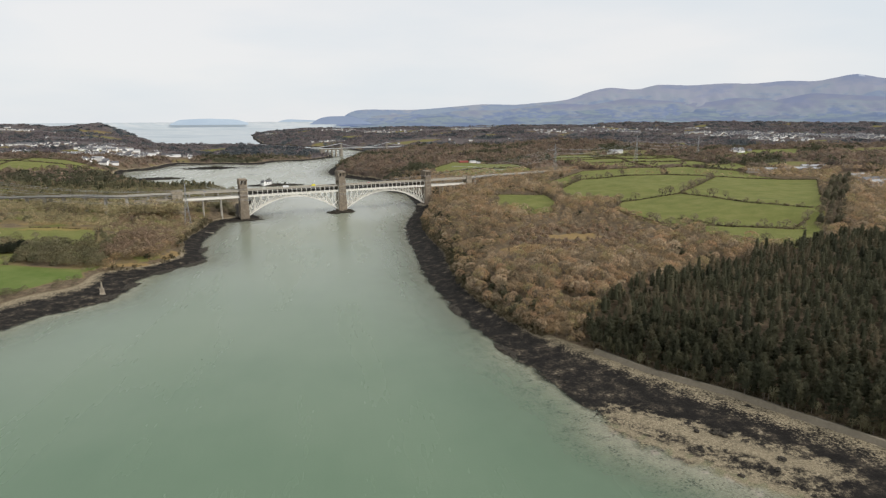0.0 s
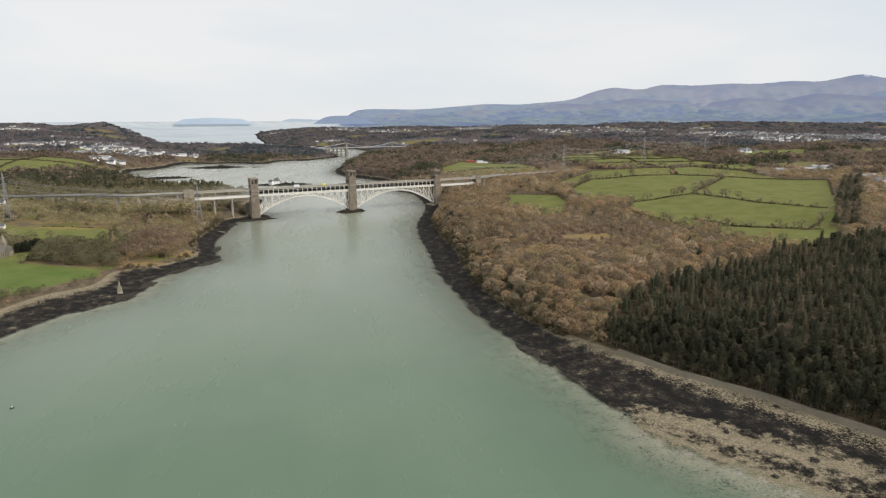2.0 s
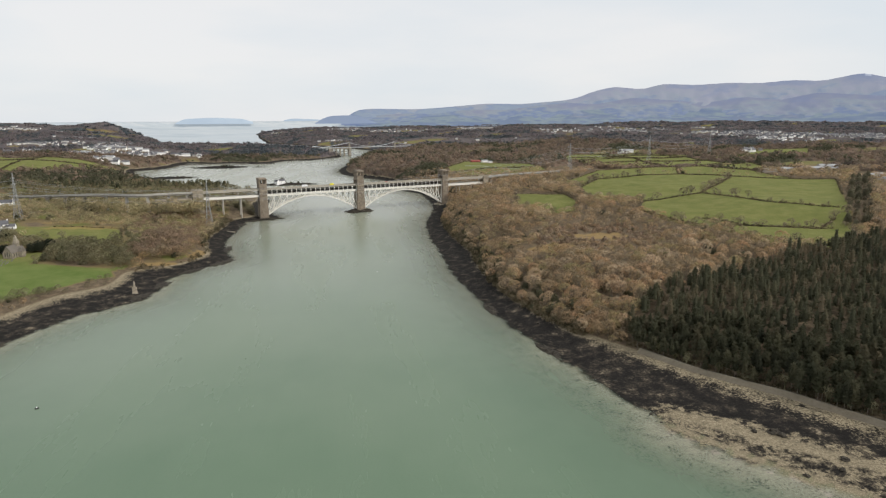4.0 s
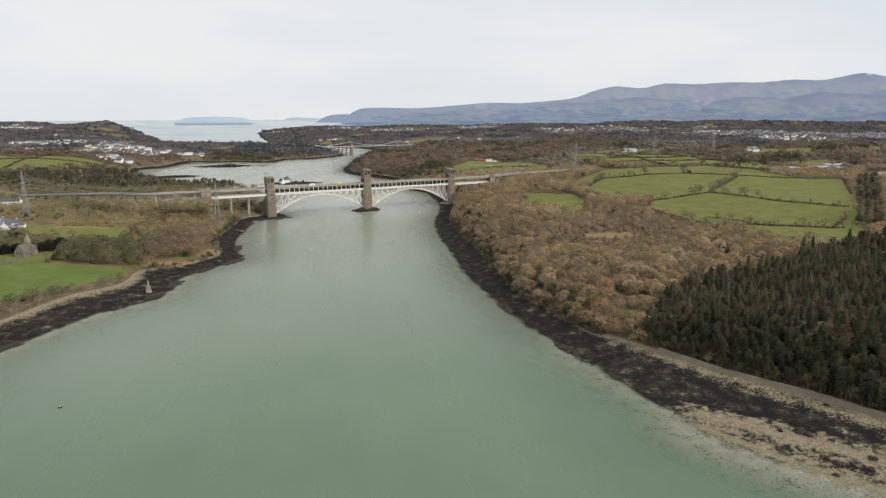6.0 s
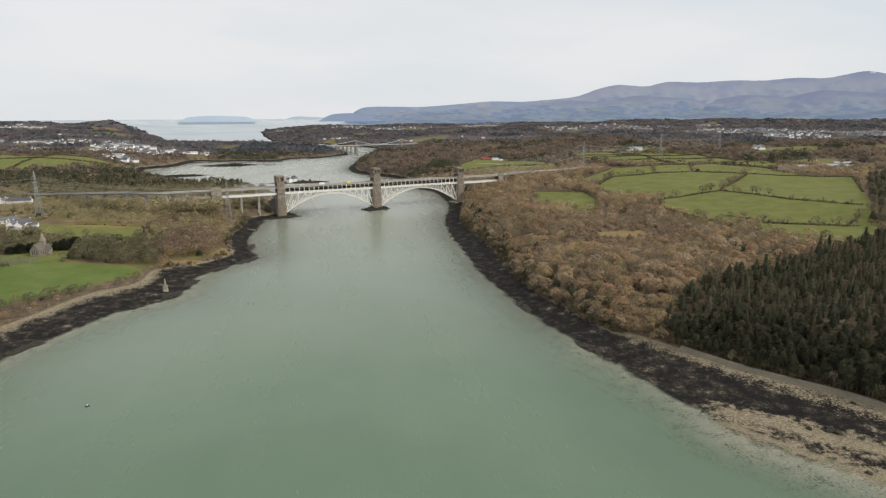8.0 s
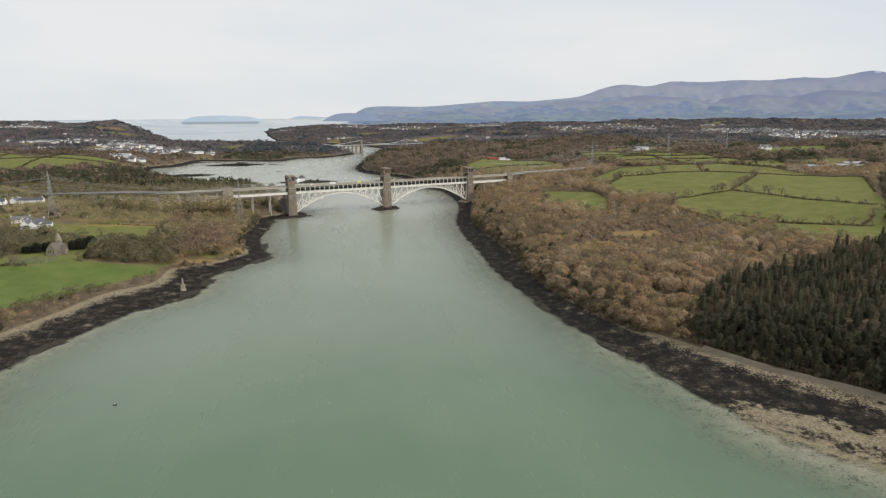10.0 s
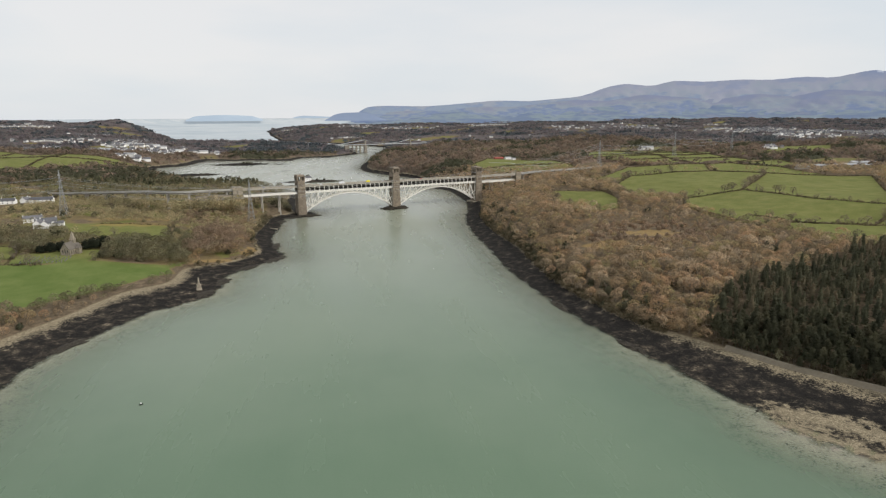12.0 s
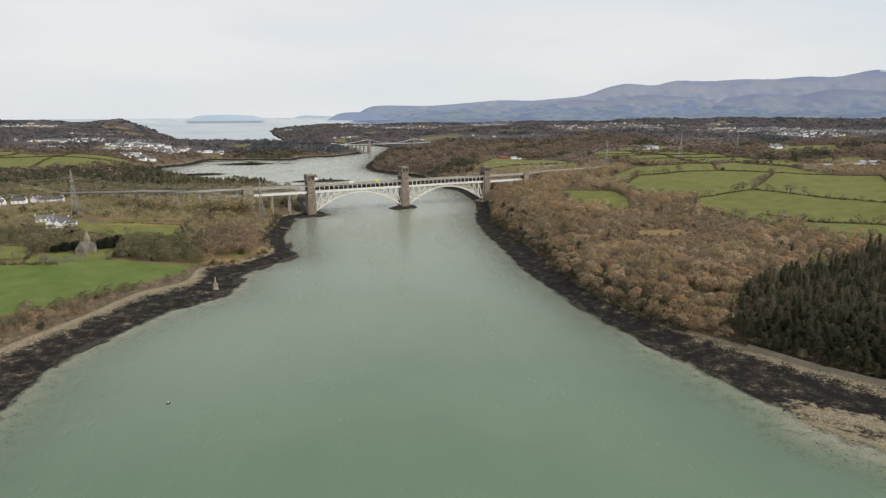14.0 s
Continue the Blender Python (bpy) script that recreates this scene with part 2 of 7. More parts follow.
def masonry(name, dark, light, mortar, course=1.1, length=2.2):
    """Coursed stone blocks with darker joints and stains."""
    m, n, l, p = material(name)
    co = n.new("ShaderNodeTexCoord")
    sep = n.new("ShaderNodeSeparateXYZ")
    l.new(co.outputs["Object"], sep.inputs[0])
    u = maths(n, l, "ADD", sep.outputs["X"], sep.outputs["Y"])
    comb = n.new("ShaderNodeCombineXYZ")
    l.new(u, comb.inputs["X"])
    l.new(sep.outputs["Z"], comb.inputs["Y"])
    br = node(n, "ShaderNodeTexBrick", Scale=1.0, Mortar_Size=0.03, Brick_Width=length, Row_Height=course)
    br.inputs["Color1"].default_value, br.inputs["Color2"].default_value = (*dark, 1), (*light, 1)
    br.inputs["Mortar"].default_value = (*mortar, 1)
    l.new(comb.outputs[0], br.inputs["Vector"])
    st = noise_at(n, l, 0.22, 5, 0.65, co.outputs["Object"])
    r = ramp(n, [(0.35, (0.62, 0.6, 0.56)), (0.65, (1.12, 1.1, 1.05))])
    l.new(st, r.inputs["Fac"])
    l.new(mixed(n, l, 1.0, br.outputs["Color"], r.outputs["Color"], "MULTIPLY"), p.inputs["Base Color"])
    p.inputs["Roughness"].default_value = 0.9
    return m


def foliage(name, stops, by_tree, rough=0.9):
    """Twigs, needles or leaves: colour varies from tree to tree and in drifts."""
    m, n, l, p = material(name)
    if by_tree:
        at = n.new("ShaderNodeAttribute")
        at.attribute_name = "tint"
        tint = at.outputs["Fac"]
    else:
        tint = n.new("ShaderNodeObjectInfo").outputs["Random"]
    drift = noise_at(n, l, 0.012, 3)
    f = maths(n, l, "ADD", maths(n, l, "MULTIPLY", tint, 0.55), maths(n, l, "MULTIPLY", maths(n, l, "SUBTRACT", drift, 0.2), 0.95))
    r = ramp(n, stops)
    l.new(f, r.inputs["Fac"])
    fine = noise_at(n, l, 0.9, 3)
    l.new(mixed(n, l, 0.32, r.outputs["Color"], mixed(n, l, fine, (0.72, 0.72, 0.72), (1.22, 1.2, 1.16)), "MULTIPLY"), p.inputs["Base Color"])
    p.inputs["Roughness"].default_value = rough
    p.inputs["Specular IOR Level"].default_value = 0.15
    thin = n.new("ShaderNodeBsdfTranslucent")          # sprays of twigs let some light through
    l.new(p.inputs["Base Color"].links[0].from_socket, thin.inputs["Color"])
    mx = n.new("ShaderNodeMixShader")
    mx.inputs["Fac"].default_value = 0.44
    l.new(p.outputs["BSDF"], mx.inputs[1])
    l.new(thin.outputs["BSDF"], mx.inputs[2])
    l.new(mx.outputs["Shader"], n["Material Output"].inputs["Surface"])
    return m


def ground_material():
    m, n, l, p = material("land")
    at = n.new("ShaderNodeAttribute")
    at.attribute_name = "cover"
    sep = n.new("ShaderNodeSeparateColor")
    l.new(at.outputs["Color"], sep.inputs[0])
    sh = n.new("ShaderNodeAttribute")
    sh.attribute_name = "shore"
    n1, n2, n3, n4 = noise_at(n, l, 0.9, 6), noise_at(n, l, 0.05, 5), noise_at(n, l, 0.009, 4), noise_at(n, l, 0.22, 6, 0.7)
    grass = ramp(n, [(0.3, (0.108, 0.124, 0.036)), (0.5, (0.153, 0.162, 0.051)), (0.7, (0.212, 0.202, 0.078))])
    l.new(maths(n, l, "ADD", maths(n, l, "MULTIPLY", n2, 0.65), maths(n, l, "MULTIPLY", n1, 0.35)), grass.inputs["Fac"])
    worn = ramp(n, [(0.3, (0.13, 0.10, 0.055)), (0.55, (0.19, 0.145, 0.075)), (0.75, (0.17, 0.17, 0.06))])
    l.new(maths(n, l, "ADD", maths(n, l, "MULTIPLY", n4, 0.6), maths(n, l, "MULTIPLY", n3, 0.4)), worn.inputs["Fac"])
    litter = ramp(n, [(0.35, (0.09, 0.07, 0.048)), (0.65, (0.19, 0.145, 0.095))])
    l.new(n4, litter.inputs["Fac"])
    edge = maths(n, l, "MULTIPLY", maths(n, l, "SUBTRACT", n4, 0.5), 0.7)

    def mask(channel):
        f = maths(n, l, "ADD", sep.outputs[channel], edge)
        return maths(n, l, "MULTIPLY", maths(n, l, "SUBTRACT", f, 0.4), 5.0, True)

    c = mixed(n, l, mask("Green"), worn.outputs["Color"], litter.outputs["Color"])
    lush = n.new("ShaderNodeAttribute")          # the grazed meadow by the church is a fresher green
    lush.attribute_name = "lush"
    sward = mixed(n, l, lush.outputs["Fac"], grass.outputs["Color"], mixed(n, l, n2, (0.052, 0.102, 0.014), (0.184, 0.208, 0.074)))
    c = mixed(n, l, mask("Red"), c, sward)
    c = mixed(n, l, maths(n, l, "MULTIPLY", mask("Blue"), 0.5), c, (0.32, 0.21, 0.085))
    # the shore: weed-covered rock below, pale shingle and sand above
    g = n.new("ShaderNodeNewGeometry")
    rocks = noise_at(n, l, 0.11, 8, 0.72)
    fine = noise_at(n, l, 0.75, 6, 0.72)
    bar = n.new("ShaderNodeAttribute")
    bar.attribute_name = "shingle"
    weed = ramp(n, [(0.34, (0.009, 0.0085, 0.008)), (0.50, (0.021, 0.019, 0.017)), (0.575, (0.06, 0.05, 0.038)), (0.64, (0.24, 0.20, 0.145))])
    l.new(maths(n, l, "ADD", maths(n, l, "MULTIPLY", rocks, 0.7), maths(n, l, "ADD", maths(n, l, "MULTIPLY", fine, 0.3), maths(n, l, "MULTIPLY", maths(n, l, "SUBTRACT", bar.outputs["Fac"], 0.9), 0.035))), weed.inputs["Fac"])
    grit = noise_at(n, l, 1.7, 4, 0.75)
    sand = ramp(n, [(0.36, (0.05, 0.044, 0.034)), (0.45, (0.175, 0.145, 0.096)), (0.56, (0.335, 0.28, 0.19)), (0.72, (0.48, 0.42, 0.31))])
    l.new(maths(n, l, "ADD", maths(n, l, "MULTIPLY", grit, 0.6), maths(n, l, "MULTIPLY", fine, 0.4)), sand.inputs["Fac"])
    s1 = maths(n, l, "ADD", sh.outputs["Fac"], maths(n, l, "MULTIPLY", maths(n, l, "SUBTRACT", rocks, 0.5), 0.75))
    s1 = maths(n, l, "ADD", s1, maths(n, l, "MULTIPLY", maths(n, l, "SUBTRACT", fine, 0.5), 0.9))
    s1 = maths(n, l, "ADD", s1, maths(n, l, "MULTIPLY", bar.outputs["Fac"], 0.2))
    pale = maths(n, l, "MULTIPLY", maths(n, l, "SUBTRACT", s1, 1.0), 6.0, True)
    beach = n.new("ShaderNodeAttribute")
    beach.attribute_name = "sand"
    low = maths(n, l, "MULTIPLY", maths(n, l, "ADD", beach.outputs["Fac"], maths(n, l, "MULTIPLY", maths(n, l, "SUBTRACT", rocks, 0.58), 3.6)), 3.0, True)
    low = maths(n, l, "MULTIPLY", low, maths(n, l, "GREATER_THAN", beach.outputs["Fac"], 0.05))
    tufts = maths(n, l, "MULTIPLY", maths(n, l, "SUBTRACT", noise_at(n, l, 0.2, 8, 0.75), 0.44), 10.0, True)
    low = maths(n, l, "MULTIPLY", low, maths(n, l, "MAXIMUM", tufts, maths(n, l, "MULTIPLY", maths(n, l, "SUBTRACT", beach.outputs["Fac"], 0.82), 5.0, True)))
    pale = maths(n, l, "MAXIMUM", pale, low)
    shore_c = mixed(n, l, pale, weed.outputs["Color"], sand.outputs["Color"])
    # under water: grey mud and sand with patches of weed
    mud = ramp(n, [(0.40, (0.09, 0.083, 0.075)), (0.47, (0.33, 0.295, 0.245)), (0.7, (0.47, 0.42, 0.34))])
    l.new(maths(n, l, "ADD", maths(n, l, "MULTIPLY", rocks, 0.4), maths(n, l, "MULTIPLY", fine, 0.6)), mud.inputs["Fac"])
    under = maths(n, l, "MULTIPLY", maths(n, l, "ADD", sh.outputs["Fac"], 0.01), -9.0, True)
    bed = mixed(n, l, maths(n, l, "ADD", maths(n, l, "MULTIPLY", bar.outputs["Fac"], 0.7), 0.2), (0.075, 0.07, 0.068), mud.outputs["Color"])
    shore_c = mixed(n, l, under, shore_c, bed)
    up = maths(n, l, "MULTIPLY", maths(n, l, "SUBTRACT", maths(n, l, "ADD", sh.outputs["Fac"], maths(n, l, "MULTIPLY", edge, 0.25)), 1.12), 12.0, True)
    l.new(mixed(n, l, up, shore_c, c), p.inputs["Base Color"])
    p.inputs["Roughness"].default_value = 0.95
    p.inputs["Specular IOR Level"].default_value = 0.08
    b = node(n, "ShaderNodeBump", Strength=0.6, Distance=0.5)
    l.new(maths(n, l, "ADD", fine, n1), b.inputs["Height"])
    l.new(b.outputs["Normal"], p.inputs["Normal"])
    return m


def water_material():
    m, n, l, p = material("sea_water")
    out = n["Material Output"]
    drift = noise_at(n, l, 0.006, 4, 0.55)
    streak_map = node(n, "ShaderNodeMapping", Scale=(0.02, 0.004, 1.0))
    g = n.new("ShaderNodeNewGeometry")
    l.new(g.outputs["Position"], streak_map.inputs["Vector"])
    streak = noise_at(n, l, 1.0, 5, 0.6, streak_map.outputs["Vector"])
    # thin wisps of froth drawn out by the tide
    froth_map = node(n, "ShaderNodeMapping", Scale=(0.05, 0.017, 1.0), Rotation=(0, 0, 0.9))
    l.new(g.outputs["Position"], froth_map.inputs["Vector"])
    froth = noise_at(n, l, 1.0, 8, 0.72, froth_map.outputs["Vector"])
    froth = maths(n, l, "MULTIPLY", maths(n, l, "SUBTRACT", froth, 0.70), 6.0, True)
    body = ramp(n, [(0.35, (0.105, 0.165, 0.103)), (0.65, (0.132, 0.192, 0.124))])
    l.new(maths(n, l, "ADD", maths(n, l, "MULTIPLY", drift, 0.6), maths(n, l, "MULTIPLY", streak, 0.4)), body.inputs["Fac"])
    # sky sheen put into the body colour, paler and greyer towards the narrows
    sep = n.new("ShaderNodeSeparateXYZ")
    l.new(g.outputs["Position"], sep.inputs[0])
    sky_sheen = maths(n, l, "DIVIDE", maths(n, l, "SUBTRACT", maths(n, l, "ADD", sep.outputs["Y"], maths(n, l, "MULTIPLY", drift, 260.0)), 380.0), 800.0, True)
    sheen_body = mixed(n, l, sky_sheen, body.outputs["Color"], (0.268, 0.279, 0.22))
    l.new(mixed(n, l, froth, sheen_body, (0.45, 0.48, 0.42)), p.inputs["Base Color"])
    p.inputs["IOR"].default_value = 1.333
    calm = ramp(n, [(0.4, (0.21, 0.21, 0.21)), (0.6, (0.30, 0.30, 0.30))])
    l.new(streak, calm.inputs["Fac"])
    l.new(calm.outputs["Color"], p.inputs["Roughness"])
    ripple = noise_at(n, l, 0.7, 4, 0.6)
    b = node(n, "ShaderNodeBump", Strength=0.2, Distance=0.3)
    l.new(ripple, b.inputs["Height"])
    level = node(n, "ShaderNodeCombineXYZ", Z=1.0)
    l.new(level.outputs[0], b.inputs["Normal"])
    l.new(b.outputs["Normal"], p.inputs["Normal"])
    dep = n.new("ShaderNodeAttribute")
    dep.attribute_name = "depth"
    clear = maths(n, l, "POWER", 2.718, maths(n, l, "MULTIPLY", dep.outputs["Fac"], -1.0))
    clear = maths(n, l, "MULTIPLY", clear, 0.92, True)
    tr = n.new("ShaderNodeBsdfTransparent")
    tr.inputs["Color"].default_value = (0.94, 0.97, 0.93, 1)
    mx = n.new("ShaderNodeMixShader")
    l.new(clear, mx.inputs["Fac"])
    l.new(p.outputs["BSDF"], mx.inputs[1])
    l.new(tr.outputs["BSDF"], mx.inputs[2])
    l.new(mx.outputs["Shader"], out.inputs["Surface"])
    return m


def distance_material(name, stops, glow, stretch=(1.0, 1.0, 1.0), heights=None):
    """Hills and sea so far off that the air's haze is put in as glow."""
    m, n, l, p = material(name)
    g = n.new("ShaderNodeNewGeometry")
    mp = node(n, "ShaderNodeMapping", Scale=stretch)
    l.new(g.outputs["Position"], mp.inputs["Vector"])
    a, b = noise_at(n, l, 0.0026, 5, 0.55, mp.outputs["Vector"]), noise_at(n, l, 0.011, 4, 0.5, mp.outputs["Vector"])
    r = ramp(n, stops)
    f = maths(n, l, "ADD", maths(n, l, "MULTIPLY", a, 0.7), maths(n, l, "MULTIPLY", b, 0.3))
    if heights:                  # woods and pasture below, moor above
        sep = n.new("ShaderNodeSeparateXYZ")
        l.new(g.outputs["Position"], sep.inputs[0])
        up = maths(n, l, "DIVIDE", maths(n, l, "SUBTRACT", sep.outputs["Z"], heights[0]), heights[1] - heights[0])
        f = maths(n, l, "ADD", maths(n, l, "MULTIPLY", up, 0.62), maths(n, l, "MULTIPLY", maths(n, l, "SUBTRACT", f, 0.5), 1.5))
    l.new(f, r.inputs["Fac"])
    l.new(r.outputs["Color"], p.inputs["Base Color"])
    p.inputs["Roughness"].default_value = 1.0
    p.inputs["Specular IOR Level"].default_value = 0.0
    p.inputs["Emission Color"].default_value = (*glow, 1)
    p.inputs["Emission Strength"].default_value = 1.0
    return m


STONE = masonry("tower_stone", (0.20, 0.165, 0.13), (0.29, 0.245, 0.195), (0.15, 0.125, 0.10))
PALE_STONE = masonry("pale_stone", (0.30, 0.265, 0.21), (0.40, 0.355, 0.29), (0.22, 0.19, 0.15))
RUBBLE = masonry("rubble_wall", (0.22, 0.195, 0.155), (0.34, 0.30, 0.24), (0.16, 0.14, 0.11), 0.5, 0.9)
STEEL = surface("painted_steel", (0.70, 0.67, 0.60), (0.84, 0.81, 0.74), 1.2, 0.1, 0.55, 0.0, 0.1)
CONCRETE = surface("concrete", (0.34, 0.315, 0.27), (0.47, 0.44, 0.385), 0.8, 0.06, 0.85, 0.0, 0.15)
PALE_RAIL = surface("pale_railing", (0.38, 0.365, 0.32), (0.50, 0.48, 0.43), 0.8, 0.06, 0.7, 0.0, 0.1)
BEIGE = surface("beige_parapet", (0.33, 0.295, 0.235), (0.45, 0.405, 0.33), 0.8, 0.06, 0.8, 0.0, 0.1)
# dark brown that carries the shade of the gap between the decks
GAP_SHADE_BROWN = surface("gap_shade_brown", (0.045, 0.038, 0.03), (0.085, 0.072, 0.057), 0.9, 0.08, 0.8, 0.0, 0.1)
ASPHALT = surface("asphalt", (0.05, 0.05, 0.052), (0.085, 0.083, 0.08), 2.0, 0.1, 0.9)
GALVANISED = surface("galvanised_steel", (0.30, 0.31, 0.315), (0.44, 0.45, 0.455), 2.0, 0.2, 0.5, 0.4, 0.0)
WHITE_WALL = surface("white_plaster", (0.80, 0.79, 0.77), (0.90, 0.89, 0.87), 1.0, 0.15, 0.8, 0.0, 0.1, 0.4, 0.3)
GREY_WALL = surface("grey_plaster", (0.30, 0.27, 0.24), (0.50, 0.46, 0.41), 1.0, 0.15, 0.85, 0.0, 0.1, 0.4, 0.7)
SLATE = surface("slate_roof", (0.07, 0.07, 0.078), (0.15, 0.148, 0.155), 1.6, 0.2, 0.7, 0.0, 0.3, 0.4, 0.4)
BROWN_SLATE = surface("brown_slate", (0.10, 0.088, 0.074), (0.19, 0.165, 0.135), 1.6, 0.2, 0.8, 0.0, 0.3, 0.4)
PALE_ROOF = surface("pale_roof_sheet", (0.26, 0.26, 0.26), (0.42, 0.42, 0.42), 0.8, 0.1, 0.6, 0.0, 0.1)
RED_ROOF = surface("red_roof_sheet", (0.24, 0.05, 0.04), (0.36, 0.08, 0.06), 1.0, 0.1, 0.6)
GLASS_DARK = surface("window_glass", (0.02, 0.023, 0.027), (0.05, 0.055, 0.06), 1.0, 0.2, 0.12, 0.0, 0.0)
WINTER = [(0.20, (0.179, 0.143, 0.097)), (0.30, (0.443, 0.323, 0.199)), (0.38, (0.274, 0.230, 0.153)), (0.46, (0.527, 0.363, 0.215)), (0.53, (0.368, 0.327, 0.169)), (0.60, (0.485, 0.306, 0.179)),
          (0.68, (0.601, 0.476, 0.322)), (0.76, (0.243, 0.195, 0.138)), (0.84, (0.527, 0.379, 0.215)), (0.94, (0.368, 0.282, 0.204))]
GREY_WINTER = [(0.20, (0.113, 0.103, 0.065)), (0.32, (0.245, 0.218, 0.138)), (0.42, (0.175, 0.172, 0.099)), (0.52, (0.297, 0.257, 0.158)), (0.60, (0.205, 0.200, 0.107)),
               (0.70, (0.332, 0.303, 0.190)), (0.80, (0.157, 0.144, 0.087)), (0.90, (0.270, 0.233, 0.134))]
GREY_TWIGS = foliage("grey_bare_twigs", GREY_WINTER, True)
TWIGS = foliage("bare_twigs", WINTER, True)
RED_TWIGS = foliage("reddish_twigs", [(0.2, (0.20, 0.150, 0.108)), (0.4, (0.35, 0.255, 0.175)), (0.55, (0.27, 0.205, 0.15)), (0.75, (0.40, 0.29, 0.20)), (0.92, (0.30, 0.23, 0.155))], True)
TWIGS_ONE = foliage("bare_twigs_of_one_tree", WINTER, False)
HEDGE_ONE = foliage("hedge_tree_twigs", [(0.25, (0.15, 0.125, 0.09)), (0.6, (0.24, 0.195, 0.135)), (0.9, (0.32, 0.26, 0.18))], False)
HEDGE_TWIGS = foliage("hedge_twigs", [(0.25, (0.085, 0.078, 0.048)), (0.6, (0.17, 0.14, 0.085)), (0.9, (0.24, 0.195, 0.125))], True)
FAR_TWIGS = foliage("far_bare_twigs", [(0.2, (0.114, 0.095, 0.080)), (0.34, (0.215, 0.161, 0.129)), (0.46, (0.170, 0.142, 0.108)), (0.58, (0.296, 0.210, 0.157)), (0.70, (0.195, 0.167, 0.115)), (0.82, (0.327, 0.240, 0.176)), (0.94, (0.205, 0.156, 0.122))], True)
# twigs and needles beyond 2.3 km, with air haze mixed into their colours
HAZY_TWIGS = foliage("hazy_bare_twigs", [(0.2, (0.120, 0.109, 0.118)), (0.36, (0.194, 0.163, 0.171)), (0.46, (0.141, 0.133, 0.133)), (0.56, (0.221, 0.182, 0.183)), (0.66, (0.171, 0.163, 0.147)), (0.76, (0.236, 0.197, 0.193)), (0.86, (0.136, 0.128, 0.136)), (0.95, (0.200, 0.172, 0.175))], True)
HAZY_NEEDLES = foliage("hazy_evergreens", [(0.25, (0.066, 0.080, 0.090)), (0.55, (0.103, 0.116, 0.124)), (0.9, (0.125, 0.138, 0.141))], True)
BARK = surface("bark", (0.13, 0.105, 0.08), (0.27, 0.23, 0.18), 1.5, 0.2, 0.95, 0.0, 0.4)
FIR = [(0.22, (0.055, 0.058, 0.038)), (0.38, (0.105, 0.105, 0.064)), (0.48, (0.075, 0.08, 0.05)), (0.58, (0.135, 0.128, 0.078)), (0.68, (0.09, 0.092, 0.058)), (0.8, (0.175, 0.15, 0.095)), (0.92, (0.20, 0.16, 0.105))]
PINE = foliage("pine_needles", [(0.25, (0.055, 0.06, 0.036)), (0.5, (0.10, 0.10, 0.058)), (0.72, (0.16, 0.14, 0.08)), (0.9, (0.24, 0.19, 0.12))], True)
IVY = foliage("ivy_leaves", [(0.25, (0.100, 0.096, 0.062)), (0.5, (0.163, 0.150, 0.096)), (0.7, (0.125, 0.120, 0.077)), (0.9, (0.250, 0.204, 0.138))], False)
OLIVE_TWIGS = foliage("olive_saplings", [(0.2, (0.241, 0.212, 0.132)), (0.4, (0.467, 0.403, 0.234)), (0.55, (0.368, 0.332, 0.182)), (0.75, (0.566, 0.454, 0.278)), (0.92, (0.410, 0.340, 0.205))], True)
NEEDLES = foliage("needles", FIR, True)
NEEDLES_ONE = foliage("needles_of_one_tree", FIR, False)
YEW = foliage("yew_leaves", [(0.2, (0.012, 0.016, 0.010)), (0.9, (0.035, 0.04, 0.025))], False)
BOULDER = surface("weedy_rock", (0.016, 0.014, 0.012), (0.075, 0.065, 0.05), 1.2, 0.3, 0.8, 0.0, 0.6)
BOULDER.node_tree.nodes["Principled BSDF"].inputs["Specular IOR Level"].default_value = 0.12
# sky reflection and haze on the far sea, put into pale colours and glow
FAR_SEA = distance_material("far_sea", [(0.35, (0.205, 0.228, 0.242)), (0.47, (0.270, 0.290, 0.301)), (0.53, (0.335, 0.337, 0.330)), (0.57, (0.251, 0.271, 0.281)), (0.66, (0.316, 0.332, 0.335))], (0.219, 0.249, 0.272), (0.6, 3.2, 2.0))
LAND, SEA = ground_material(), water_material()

# ---- the ground, the sea and the distance ----
# green fields: name of the ring by its corners on the plan
MAINLAND_FIELDS = [
    [(237, 917), (298, 872), (292, 808), (266, 748), (220, 744), (210, 820)],
    [(312, 812), (322, 870), (345, 930), (425, 1034), (590, 1046), (640, 975), (770, 885), (548, 622), (520, 588), (482, 546), (447, 503), (404, 488), (370, 520), (358, 605), (337, 717), (368, 768)],
    [(340, 935), (343, 1011), (481, 1167), (662, 1182), (589, 1053), (425, 1040)],
    [(600, 1052), (664, 1180), (720, 1182), (745, 1060), (730, 925), (648, 982)],
    [(745, 1180), (850, 1210), (800, 1060), (752, 1070)],
]
ISLAND_FIELDS = [
    [(-394, 630), (-334, 632), (-322, 652), (-332, 684), (-350, 678), (-402, 664)],
    [(-460, 631), (-360, 626), (-320, 639), (-256, 634), (-244, 610), (-283, 562), (-318, 520), (-349, 484), (-420, 440), (-520, 520)],
    [(-415, 805), (-292, 790), (-271, 722), (-290, 704), (-386, 755)],
    [(-470, 705), (-412, 695), (-396, 648), (-470, 645)],
    [(-1100, 2040), (-842, 1890), (-640, 1765), (-620, 1640), (-810, 1464), (-1250, 1560)],
]
